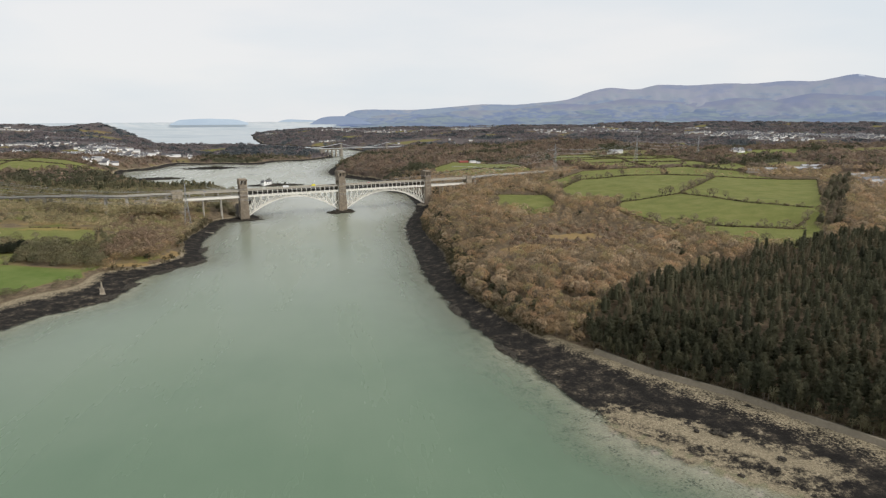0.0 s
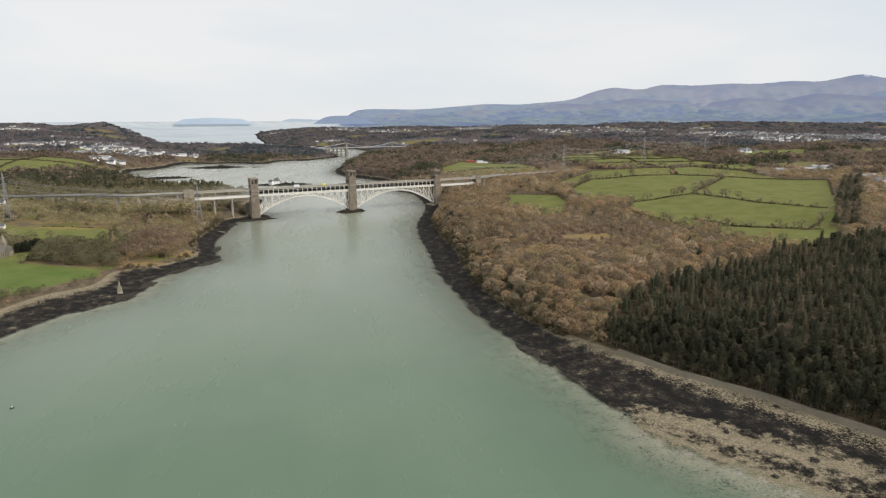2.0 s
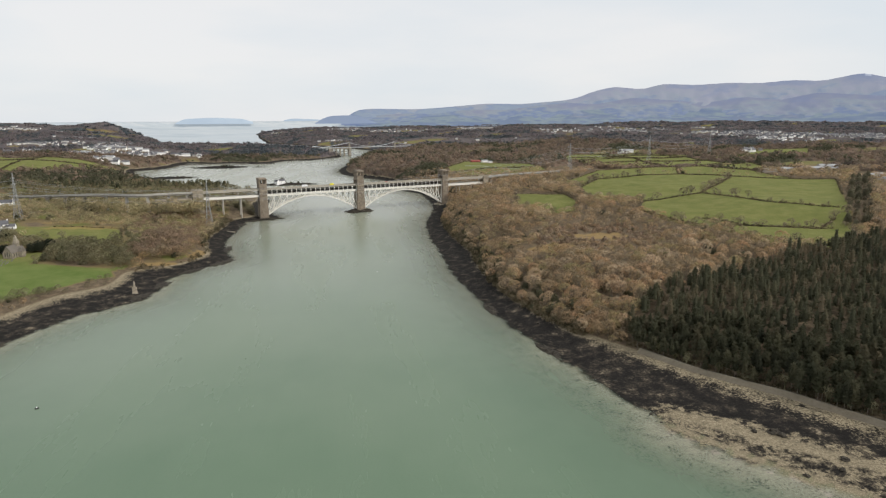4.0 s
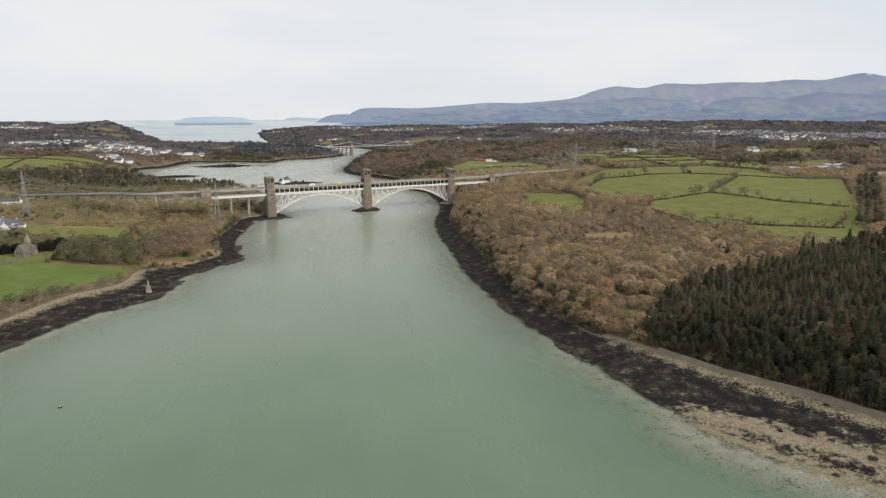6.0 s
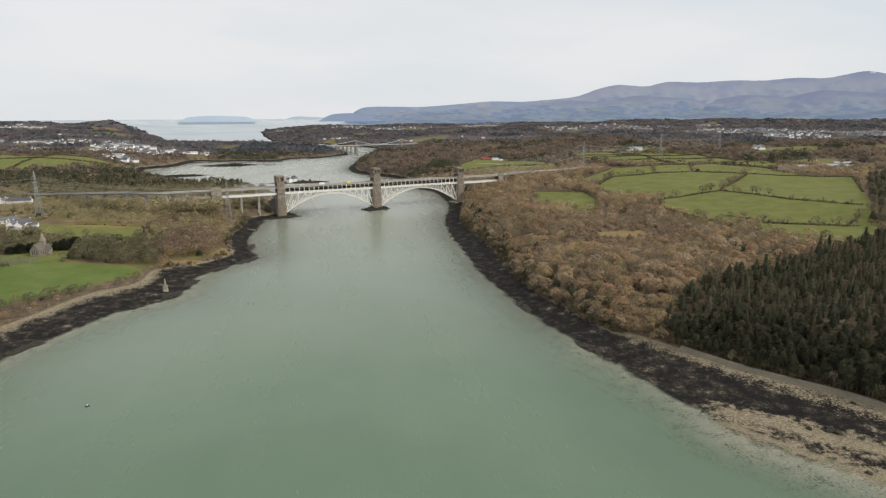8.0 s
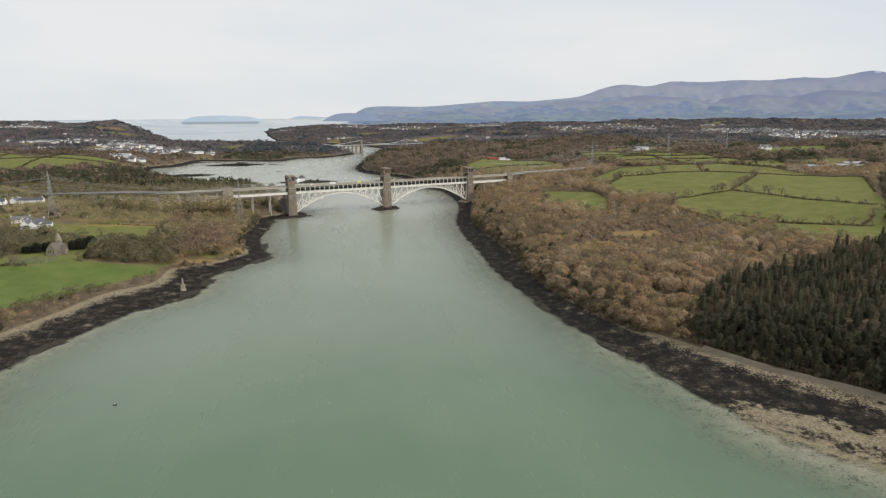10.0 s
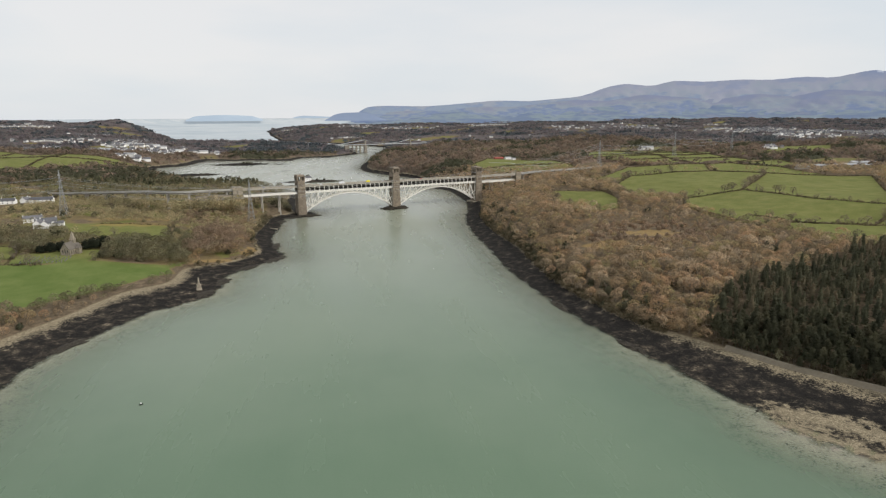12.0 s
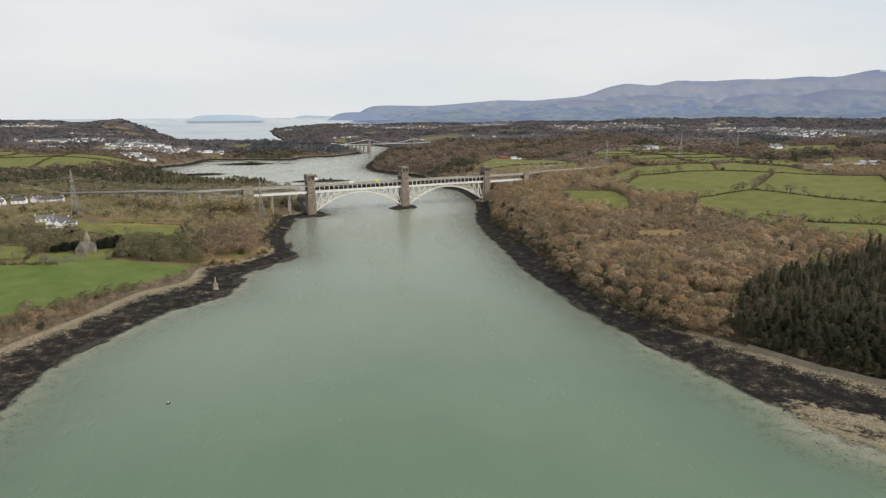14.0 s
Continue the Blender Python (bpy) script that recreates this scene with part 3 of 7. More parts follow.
FAR_FIELDS = [
    [(190, 1330), (215, 1400), (293, 1567), (420, 1440), (400, 1240), (330, 1195), (240, 1215)],
    [(640, 1480), (900, 1700), (1010, 1560), (760, 1420)],
    [(1000, 1500), (1300, 1750), (1330, 1600), (1130, 1380)],
    [(520, 1200), (505, 1420), (600, 1640), (780, 1680), (880, 1560), (830, 1400), (800, 1225), (650, 1195)],
    [(1033, 1519), (1191, 1600), (964, 1327), (908, 1335)],
    [(905, 1440), (980, 1490), (890, 1330), (850, 1330)],
]
# hedges that part the fields of the mainland
HEDGES = [[(288, 949), (300, 890), (304, 838)], [(384, 652), (404, 597), (469, 569), (515, 596)], [(304, 838), (312, 812)],
          [(425, 1034), (590, 1046), (640, 975), (770, 885)], [(470, 793), (545, 868), (636, 965)], [(368, 770), (415, 784), (470, 787), (491, 668), (532, 606)],
          [(358, 612), (420, 588), (487, 553)], [(337, 717), (352, 668), (364, 612)]]
FAR_HEDGES = [[(515, 1290), (660, 1330), (822, 1310)], [(508, 1400), (690, 1420), (830, 1440)], [(560, 1530), (720, 1560), (870, 1530)],
              [(640, 1200), (660, 1330), (690, 1420), (700, 1660)], [(220, 1300), (300, 1330), (400, 1300)], [(-1180, 1640), (-940, 1720), (-640, 1700)],
              [(-900, 1500), (-940, 1720), (-1010, 1990)], [(-780, 1480), (-800, 1710), (-830, 1890)]]
SCRUB = [(252, 632, 40, 30), (182, 598, 40, 20), (-700, 1470, 90, 130), (222, 1540, 30, 80), (-345, 828, 70, 14), (-330, 792, 80, 15), (228, 642, 26, 8), (-208, 652, 34, 9), (-186, 690, 10, 28)]   # rusty rough ground
FIELD_RINGS = [np.array(f, float) for f in MAINLAND_FIELDS + ISLAND_FIELDS + FAR_FIELDS]


def field_depth(x, y):
    """Distance inside the nearest field, negative outside."""
    x, y = np.asarray(x, float).ravel(), np.asarray(y, float).ravel()
    best = np.full(x.shape, -1e9)
    for ring in FIELD_RINGS:
        best = np.maximum(best, inside_distance(ring, x, y))
    return best


def open_land(x, y):
    """Far farmland: 0 woods to 1 pasture, in long patches."""
    a = wobble(x * 0.8 + y * 0.3, y * 1.7 - x * 0.4, 260, 9) + 0.5 * wobble(x, y * 1.5, 110, 11)
    return np.clip((a - 0.33) * 6, 0, 1) * ~((x < 190) & (x > -120) & (y < 1900)) * ~((x < -40) & (x > -480) & (y > 2050) & (y < 3000))


def mesh_from(name, verts, faces, smooth=True, normals=None):
    """A mesh from arrays of places and of triangles or quads, with the normals of its corners where given."""
    me = bpy.data.meshes.new(name)
    faces = np.asarray(faces, np.int32)
    k = faces.shape[1]
    me.vertices.add(len(verts))
    me.vertices.foreach_set("co", np.asarray(verts, np.float32).ravel())
    me.loops.add(faces.size)
    me.loops.foreach_set("vertex_index", faces.ravel())
    me.polygons.add(len(faces))
    me.polygons.foreach_set("loop_start", np.arange(0, faces.size, k, dtype=np.int32))
    me.polygons.foreach_set("use_smooth", np.full(len(faces), smooth))
    me.update(calc_edges=True)
    if normals is not None:
        me.normals_split_custom_set_from_vertices(np.asarray(normals, np.float32))
    return me


def point_values(me, name, values):
    a = me.attributes.new(name, "FLOAT", "POINT")
    a.data.foreach_set("value", np.asarray(values, np.float32))


def rings(step_near, step_mid, bearing_step):
    r = [0.2, 20, 40] + list(np.exp(np.arange(math.log(60), math.log(1500), step_near)))
    r += list(np.exp(np.arange(math.log(1500), math.log(7000), step_mid)))
    r += list(np.geomspace(7000, 23000, 14))
    front = np.arange(-38, 58, bearing_step)
    rest = np.arange(58, 322, 4.0)
    return np.array(r), np.radians(np.concatenate([front, rest]))


def polar_sheet(step_near, step_mid, bearing_step):
    r, b = rings(step_near, step_mid, bearing_step)
    nr, nb = len(r), len(b)
    x = HUB[0] + np.outer(r, np.sin(b)).ravel()
    y = HUB[1] + np.outer(r, np.cos(b)).ravel()
    i, j = np.meshgrid(np.arange(nr - 1), np.arange(nb), indexing="ij")
    j2 = (j + 1) % nb
    f = np.stack([i * nb + j, i * nb + j2, (i + 1) * nb + j2, (i + 1) * nb + j], -1).reshape(-1, 4)
    return x, y, f[:, ::-1]


def build_ground():
    x, y, f = polar_sheet(0.0085, 0.018, 0.31)
    z, shore, inland = survey(x, y)
    depth_in = field_depth(x, y)
    r = np.hypot(x - HUB[0], y - HUB[1])
    far_open = open_land(x, y) * np.clip((r - 1250) / 200, 0, 1)
    green = np.clip(0.5 + depth_in / 8.0, 0, 1)
    green = np.maximum(green, 0.52 * far_open)
    rough_grass = (x < -195) & (y > 600) & (y < 1250) & (inland > 12)
    green = np.where(rough_grass, np.maximum(green, np.clip(0.36 + 0.4 * wobble(x, y, 26, 15), 0, 0.72)), green)
    rust = np.zeros(x.shape)
    for cx, cy, a, b in SCRUB:
        rust = np.maximum(rust, np.clip(1.15 - np.hypot((x - cx) / a, (y - cy) / b) + 0.45 * wobble(x, y, 9, cx), 0, 1))
    wood = np.clip(1 - green * 2, 0, 1) * (1 - rust)
    fx, fy, fz, _ = far(x, y, z)
    me = mesh_from("ground", np.stack([fx, fy, fz], -1), f)
    c = me.attributes.new("cover", "FLOAT_COLOR", "POINT")
    c.data.foreach_set("color", np.stack([green, wood, rust, np.ones_like(rust)], -1).astype(np.float32).ravel())
    point_values(me, "shore", shore)
    point_values(me, "lush", np.clip((-140 - x) / 20, 0, 1) * np.clip((660 - y) / 40, 0, 1))
    sand = np.zeros(x.shape)
    for ax, ay, bx, by, wide in ((192, 212, 131, 275, 14.0), (200, 160, 146, 224, 17.0), (150, 222, 122, 266, 9.0)):      # sandy flats below the weed
        t = np.clip(((x - ax) * (bx - ax) + (y - ay) * (by - ay)) / ((bx - ax) ** 2 + (by - ay) ** 2), 0, 1)
        sand = np.maximum(sand, np.clip(1.25 - np.hypot(x - ax - (bx - ax) * t, y - ay - (by - ay) * t) / wide, 0, 1))
    sand = np.maximum(sand, np.clip(1.2 - np.hypot((x + 243) / 13, (y - 592) / 26), 0, 1))
    shingle = np.where(x > -50, np.clip((430 - y) / 60, 0.3, 1), 1.05 * np.clip((640 - y) / 30, 0.5, 1))
    point_values(me, "shingle", shingle)
    point_values(me, "sand", sand)
    me.materials.append(LAND)
    return tagged(new("ground", me), "rolling farmland and wooded banks with a dark weedy shore", "ground", kind="structure")


def build_sea():
    x, y, f = polar_sheet(0.0135, 0.026, 0.45)
    z, shore, inland = survey(x, y)
    wet = (z < 0.6)[f].any(1)
    fx, fy, fz, _ = far(x, y, np.zeros_like(x))
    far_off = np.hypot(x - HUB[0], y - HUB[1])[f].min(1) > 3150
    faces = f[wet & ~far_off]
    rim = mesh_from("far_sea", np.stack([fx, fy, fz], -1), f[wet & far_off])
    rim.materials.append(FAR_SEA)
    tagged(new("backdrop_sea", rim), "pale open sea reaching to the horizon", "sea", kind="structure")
    me = mesh_from("sea", np.stack([fx, fy, fz], -1), faces)
    point_values(me, "depth", np.maximum(-z, 0))
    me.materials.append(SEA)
    return tagged(new("sea", me), "calm grey-green tidal water of a broad strait", "water", kind="structure")


build_ground()
build_sea()

# far ridges: bearing and height over the horizon, degrees
RIDGE = [(0.9, -0.6), (1.25, -0.25), (1.5, 0.05), (1.83, 0.33), (2.6, 0.63), (3.8, 0.70), (7.7, 0.64), (9.5, 0.74),
         (14.2, 1.13), (17.3, 1.06), (21.3, 1.38), (22.3, 1.57), (23.7, 2.14), (25.4, 2.50), (27.8, 2.23), (29.4, 2.67),
         (32.1, 2.52), (34.7, 2.65), (36.8, 2.55), (39.2, 2.74), (41.2, 2.60), (42.6, 2.89), (43.8, 3.13), (45.4, 2.70),
         (50, 2.3), (58, 2.0), (70, 1.2), (85, 0.5)]
FOOT = [(2.2, -0.7), (4, -0.35), (7, -0.12), (11, 0.15), (15, 0.05), (20, 0.35), (24, 0.55), (28, 0.35), (33, 0.6), (38, 0.45), (42, 0.65), (47, 0.5), (60, 0.6), (85, 0.2)]


def ridge_mesh(name, profile, near_r, far_r, low, rows=26, step=0.12, rough=0.045, seed=1.0):
    pb, pe = np.array(profile).T
    b = np.arange(pb[0], pb[-1], step)
    top = np.interp(b, pb, pe)
    for _ in range(3):
        top = np.convolve(np.pad(top, 2, "edge"), [0.1, 0.2, 0.4, 0.2, 0.1], "valid")
    verts = []
    for i in range(rows):
        s = i / (rows - 1)
        r = near_r + (far_r - near_r) * s
        shape = s ** 1.15
        e = low + (top - low) * shape
        gully = wobble(b * 22 + 9 * s, np.full_like(b, s * 60.0), 26, seed) * 0.6 + 0.4 * wobble(b * 22, np.full_like(b, s * 90.0), 9, seed + 2)
        e = e + rough * (top - low) * gully * np.sin(math.pi * min(1, s)) ** 0.8
        e = e + (0.006 * wobble(b * 10, np.zeros_like(b), 3, seed) * (top - low) if i == rows - 1 else 0)
        rb = np.radians(b)
        verts.append(np.stack([HUB[0] + r * np.sin(rb), HUB[1] + r * np.cos(rb), EYE_Z + r * np.tan(np.radians(e))], -1))
    n = len(b)
    i, j = np.meshgrid(np.arange(rows - 1), np.arange(n - 1), indexing="ij")
    f = np.stack([i * n + j, i * n + j + 1, (i + 1) * n + j + 1, (i + 1) * n + j], -1).reshape(-1, 4)
    return mesh_from(name, np.vstack(verts), f)


# the haze is in these colours too: bluish stops under a blue glow
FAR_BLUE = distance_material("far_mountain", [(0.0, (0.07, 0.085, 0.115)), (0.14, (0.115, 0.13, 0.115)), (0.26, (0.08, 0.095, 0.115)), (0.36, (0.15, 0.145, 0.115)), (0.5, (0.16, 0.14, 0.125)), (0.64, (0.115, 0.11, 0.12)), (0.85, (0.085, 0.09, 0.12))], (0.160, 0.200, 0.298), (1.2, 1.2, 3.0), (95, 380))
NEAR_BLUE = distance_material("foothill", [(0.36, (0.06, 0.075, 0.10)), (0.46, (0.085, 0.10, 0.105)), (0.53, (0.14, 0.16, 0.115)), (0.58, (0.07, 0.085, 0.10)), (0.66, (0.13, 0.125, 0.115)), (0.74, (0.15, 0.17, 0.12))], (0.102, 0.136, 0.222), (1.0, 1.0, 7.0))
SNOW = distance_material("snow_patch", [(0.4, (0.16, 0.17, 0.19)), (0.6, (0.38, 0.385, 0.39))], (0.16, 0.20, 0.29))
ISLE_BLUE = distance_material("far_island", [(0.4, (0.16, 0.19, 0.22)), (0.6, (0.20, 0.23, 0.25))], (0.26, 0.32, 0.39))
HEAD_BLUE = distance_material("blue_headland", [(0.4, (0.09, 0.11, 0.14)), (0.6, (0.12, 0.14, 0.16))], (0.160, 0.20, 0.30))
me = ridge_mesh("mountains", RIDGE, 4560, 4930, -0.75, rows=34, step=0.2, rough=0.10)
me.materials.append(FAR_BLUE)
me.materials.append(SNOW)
for poly in me.polygons:
    c = poly.center
    if c.z - EYE_Z > 0.0512 * 4900 + 5 * math.sin(c.x * 0.021) + 4 * math.sin(c.x * 0.057):
        poly.material_index = 1
tagged(new("backdrop_mountains", me), "long blue-grey mountain range with brown moorland flanks", "mountains", kind="structure")
SPURS = [(1.2, -0.7), (2.4, -0.2), (4.5, 0.15), (7, 0.28), (9.5, 0.2), (12.5, 0.62), (16, 0.55), (19, 0.95), (21.5, 1.15), (24, 1.0), (27, 1.55), (30, 1.3), (33, 1.05), (36, 1.5), (38.5, 1.2), (41, 1.75), (44, 1.5), (48, 1.2), (60, 0.9), (85, 0.2)]
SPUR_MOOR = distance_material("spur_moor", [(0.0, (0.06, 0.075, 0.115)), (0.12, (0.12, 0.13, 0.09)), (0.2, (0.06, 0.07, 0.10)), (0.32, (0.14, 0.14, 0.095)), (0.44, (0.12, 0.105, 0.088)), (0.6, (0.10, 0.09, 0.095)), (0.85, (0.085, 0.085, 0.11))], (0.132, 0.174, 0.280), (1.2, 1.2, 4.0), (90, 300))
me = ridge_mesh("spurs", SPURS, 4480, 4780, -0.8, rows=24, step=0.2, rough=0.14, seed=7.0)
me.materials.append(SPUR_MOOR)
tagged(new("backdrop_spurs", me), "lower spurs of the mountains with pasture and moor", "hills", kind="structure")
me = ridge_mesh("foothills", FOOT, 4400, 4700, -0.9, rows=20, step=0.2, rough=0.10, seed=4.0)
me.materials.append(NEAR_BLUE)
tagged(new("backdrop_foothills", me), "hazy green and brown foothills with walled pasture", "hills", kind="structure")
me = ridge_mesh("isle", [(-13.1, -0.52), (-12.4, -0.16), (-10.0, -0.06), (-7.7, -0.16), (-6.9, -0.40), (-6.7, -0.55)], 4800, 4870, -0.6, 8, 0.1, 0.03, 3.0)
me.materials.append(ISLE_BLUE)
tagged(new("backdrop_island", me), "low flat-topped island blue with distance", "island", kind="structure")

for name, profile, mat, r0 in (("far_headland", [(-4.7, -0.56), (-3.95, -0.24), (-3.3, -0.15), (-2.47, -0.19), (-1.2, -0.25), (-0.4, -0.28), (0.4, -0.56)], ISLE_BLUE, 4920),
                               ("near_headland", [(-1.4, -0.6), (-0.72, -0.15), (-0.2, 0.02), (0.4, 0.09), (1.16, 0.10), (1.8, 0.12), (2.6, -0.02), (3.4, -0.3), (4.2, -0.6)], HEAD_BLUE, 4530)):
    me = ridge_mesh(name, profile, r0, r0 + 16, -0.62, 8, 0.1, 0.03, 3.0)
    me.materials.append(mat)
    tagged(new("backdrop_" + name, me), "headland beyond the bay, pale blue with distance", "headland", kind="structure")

# ---- helpers for things ----
def thing(name, m, label, category, group="", kind=""):
    """An empty at a thing's base, which holds its parts."""
    ob = new(name)
    ob.empty_display_size = 0.5
    ob.matrix_world = m
    return tagged(ob, label, category, group, kind)


class Solid:
    """Gathers boxes, beams, prisms and tubes into one mesh."""

    def __init__(self):
        self.v, self.f = [], []

    def add(self, verts, faces):
        n = len(self.v)
        self.v += [tuple(p) for p in verts]
        self.f += [tuple(i + n for i in f) for f in faces]
        return self

    def box(self, x0, y0, z0, x1, y1, z1, top=1.0, topy=None):
        """A box, its top face shrunk by top."""
        cx, cy, hx, hy = (x0 + x1) / 2, (y0 + y1) / 2, (x1 - x0) / 2, (y1 - y0) / 2
        ty = top if topy is None else topy
        v = [(cx + sx * hx * k, cy + sy * hy * k2, z) for z, k, k2 in ((z0, 1, 1), (z1, top, ty))
             for sx, sy in ((-1, -1), (1, -1), (1, 1), (-1, 1))]
        return self.add(v, [(3, 2, 1, 0), (4, 5, 6, 7), (0, 1, 5, 4), (1, 2, 6, 5), (2, 3, 7, 6), (3, 0, 4, 7)])

    def beam(self, a, b, w, h=None):
        """A square bar from a to b."""
        a, b, h = Vector(a), Vector(b), w if h is None else h
        d = (b - a).normalized()
        side = d.cross(Vector((0, 0, 1)))
        side = side.normalized() if side.length > 1e-4 else Vector((1, 0, 0))
        up = side.cross(d)
        v = [p + side * sx * w / 2 + up * sy * h / 2 for p in (a, b) for sx, sy in ((-1, -1), (1, -1), (1, 1), (-1, 1))]
        return self.add(v, [(0, 1, 2, 3), (7, 6, 5, 4), (4, 5, 1, 0), (5, 6, 2, 1), (6, 7, 3, 2), (7, 4, 0, 3)])

    def strip(self, pts, w, z0, z1):
        """A band along a path of (x, y, z), w wide, from z0 to z1 over the path."""
        p = [Vector(q) for q in pts]
        v = []
        for i, q in enumerate(p):
            d = (p[min(i + 1, len(p) - 1)] - p[max(i - 1, 0)])
            s = Vector((-d.y, d.x, 0)).normalized() * w / 2
            v += [q - s + Vector((0, 0, z0)), q + s + Vector((0, 0, z0)), q + s + Vector((0, 0, z1)), q - s + Vector((0, 0, z1))]
        f = [(3, 2, 1, 0), tuple(4 * (len(p) - 1) + k for k in range(4))]
        for i in range(len(p) - 1):
            for k in range(4):
                f.append((4 * i + k, 4 * i + (k + 1) % 4, 4 * i + 4 + (k + 1) % 4, 4 * i + 4 + k))
        return self.add(v, f)

    def gable(self, x0, y0, x1, y1, z0, z1, over=0.4, thick=0.25):
        """A pitched roof with its ridge along x."""
        cy = (y0 + y1) / 2
        x0, x1, y0, y1 = x0 - over, x1 + over, y0 - over, y1 + over
        for s, ye in ((1, y0), (-1, y1)):
            v = [(x0, ye, z0 - 0.2), (x1, ye, z0 - 0.2), (x1, cy, z1), (x0, cy, z1), (x0, ye, z0 - 0.2 + thick), (x1, ye, z0 - 0.2 + thick), (x1, cy, z1 + thick), (x0, cy, z1 + thick)]
            self.add(v, [(3, 2, 1, 0), (4, 5, 6, 7), (0, 1, 5, 4), (1, 2, 6, 5), (2, 3, 7, 6), (3, 0, 4, 7)])
        return self

    def gable_walls(self, x0, y0, x1, y1, z0, z1, z2):
        """Walls of a house up to the eaves z1, with gables up to z2."""
        cy = (y0 + y1) / 2
        v = [(x0, y0, z0), (x1, y0, z0), (x1, y1, z0), (x0, y1, z0), (x0, y0, z1), (x1, y0, z1), (x1, y1, z1), (x0, y1, z1), (x0, cy, z2), (x1, cy, z2)]
        return self.add(v, [(3, 2, 1, 0), (0, 1, 5, 4), (2, 3, 7, 6), (1, 2, 6, 9, 5), (3, 0, 4, 8, 7), (4, 5, 9, 8), (6, 7, 8, 9)])

    def tube(self, pts, radii, sides=6):
        p = [Vector(q) for q in pts]
        v, f = [], []
        for i, q in enumerate(p):
            d = (p[min(i + 1, len(p) - 1)] - p[max(i - 1, 0)]).normalized()
            a = d.cross(Vector((0.3, 0.1, 1)))
            a = a.normalized() if a.length > 1e-3 else Vector((1, 0, 0))
            b = d.cross(a)
            v += [q + (a * math.cos(t) + b * math.sin(t)) * radii[i] for t in (2 * math.pi * k / sides for k in range(sides))]
        for i in range(len(p) - 1):
            for k in range(sides):
                f.append((i * sides + k, i * sides + (k + 1) % sides, (i + 1) * sides + (k + 1) % sides, (i + 1) * sides + k))
        f += [tuple(range(sides))[::-1], tuple((len(p) - 1) * sides + k for k in range(sides))]
        return self.add(v, f)

    def mesh(self, name, smooth=False):
        me = bpy.data.meshes.new(name)
        me.from_pydata(self.v, [], self.f)
        bm = bmesh.new()
        bm.from_mesh(me)
        bmesh.ops.recalc_face_normals(bm, faces=bm.faces)
        bm.to_mesh(me)
        bm.free()
        if smooth:
            me.polygons.foreach_set("use_smooth", [True] * len(me.polygons))
        return me


def part(name, shape, mat, parent, label="", m=None):
    """One mesh under a thing or a part."""
    me = shape if isinstance(shape, bpy.types.Mesh) else shape.mesh(name)
    if not me.materials:
        me.materials.append(mat)
    ob = new(name, me)
    ob.parent = parent
    if m is not None:
        ob.matrix_basis = m
    return tagged(ob, label) if label else ob


# ---- the great bridge: two arches between three stone towers ----
TURN = 17.1
BRIDGE_POSE = pose(0, 1000, 0, 0, 0, TURN)
RAIL_Z, ROAD_Z = 36.3, 44.0
SPAN = 152.0


def on_bridge(u, v=0.0):
    p = BRIDGE_POSE @ Vector((u, v, 0))
    return p.x, p.y


def tower(bridge, u, top, foot, lu, lv):
    """A tapered masonry tower with openings for railway and road."""
    base = part("tower", Solid().box(u - lu / 2, -lv / 2, foot, u + lu / 2, lv / 2, RAIL_Z - 3.4, 0.84, 0.92), STONE, bridge, "tapered tower of weathered brown stone")
    a, b = lu * 0.42, lv * 0.46
    for side in (-1, 1):
        y0, y1 = sorted((side * b, side * 6.6))
        part("portal_pier", Solid().box(u - a, y0, RAIL_Z - 3.4, u + a, y1, ROAD_Z + 7.0, 0.985), STONE, base, "stone pier beside the track openings")
    part("string_course", Solid().box(u - a - 0.5, -b - 0.5, RAIL_Z - 4.6, u + a + 0.5, b + 0.5, RAIL_Z - 3.3), PALE_STONE, base, "paler projecting band of stone")
    part("pilaster_band", Solid().box(u - a - 0.3, -b - 0.3, ROAD_Z - 2.0, u + a + 0.3, -b + 0.4, ROAD_Z - 0.6), PALE_STONE, base)
    a2, b2 = a * 0.93, b * 0.95
    z0, z1 = ROAD_Z + 7.0, top - 2.4
    part("top_storey", Solid().box(u - a, -b, z0, u + a, b, z0 + 1.4, 0.985), STONE, base, "pierced top storey of the stone tower")
    if z1 - z0 > 6:
        part("shaft", Solid().box(u - a2, -b2, z0 + 1.4, u + a2, b2, top - 8.2, 0.98), STONE, base)
    zb = max(top - 8.2, z0 + 1.4)
    for k in (-1, -0.36, 0.36, 1):        # corner and middle piers of the pierced top storey
        for side in (-1, 1):
            part("corner_pier" if abs(k) == 1 else "mullion", Solid().box(u + side * a2 * 0.96 - 1.0, k * (b2 - 1.4) - 1.3, zb, u + side * a2 * 0.96 + 1.0, k * (b2 - 1.4) + 1.3, z1), STONE, base)
    for side in (-1, 1):
        part("mullion", Solid().box(u - 0.9, side * (b2 - 1.1) - 1.0, zb, u + 0.9, side * (b2 - 1.1) + 1.0, z1), STONE, base)
    part("cornice", Solid().box(u - a2 - 1.1, -b2 - 0.9, z1, u + a2 + 1.1, b2 + 0.9, z1 + 1.1, 1.0).box(u - a2 - 0.4, -b2 - 0.3, z1 + 1.1, u + a2 + 0.4, b2 + 0.3, top, 0.97), STONE, base, "projecting stone cornice")
    return base


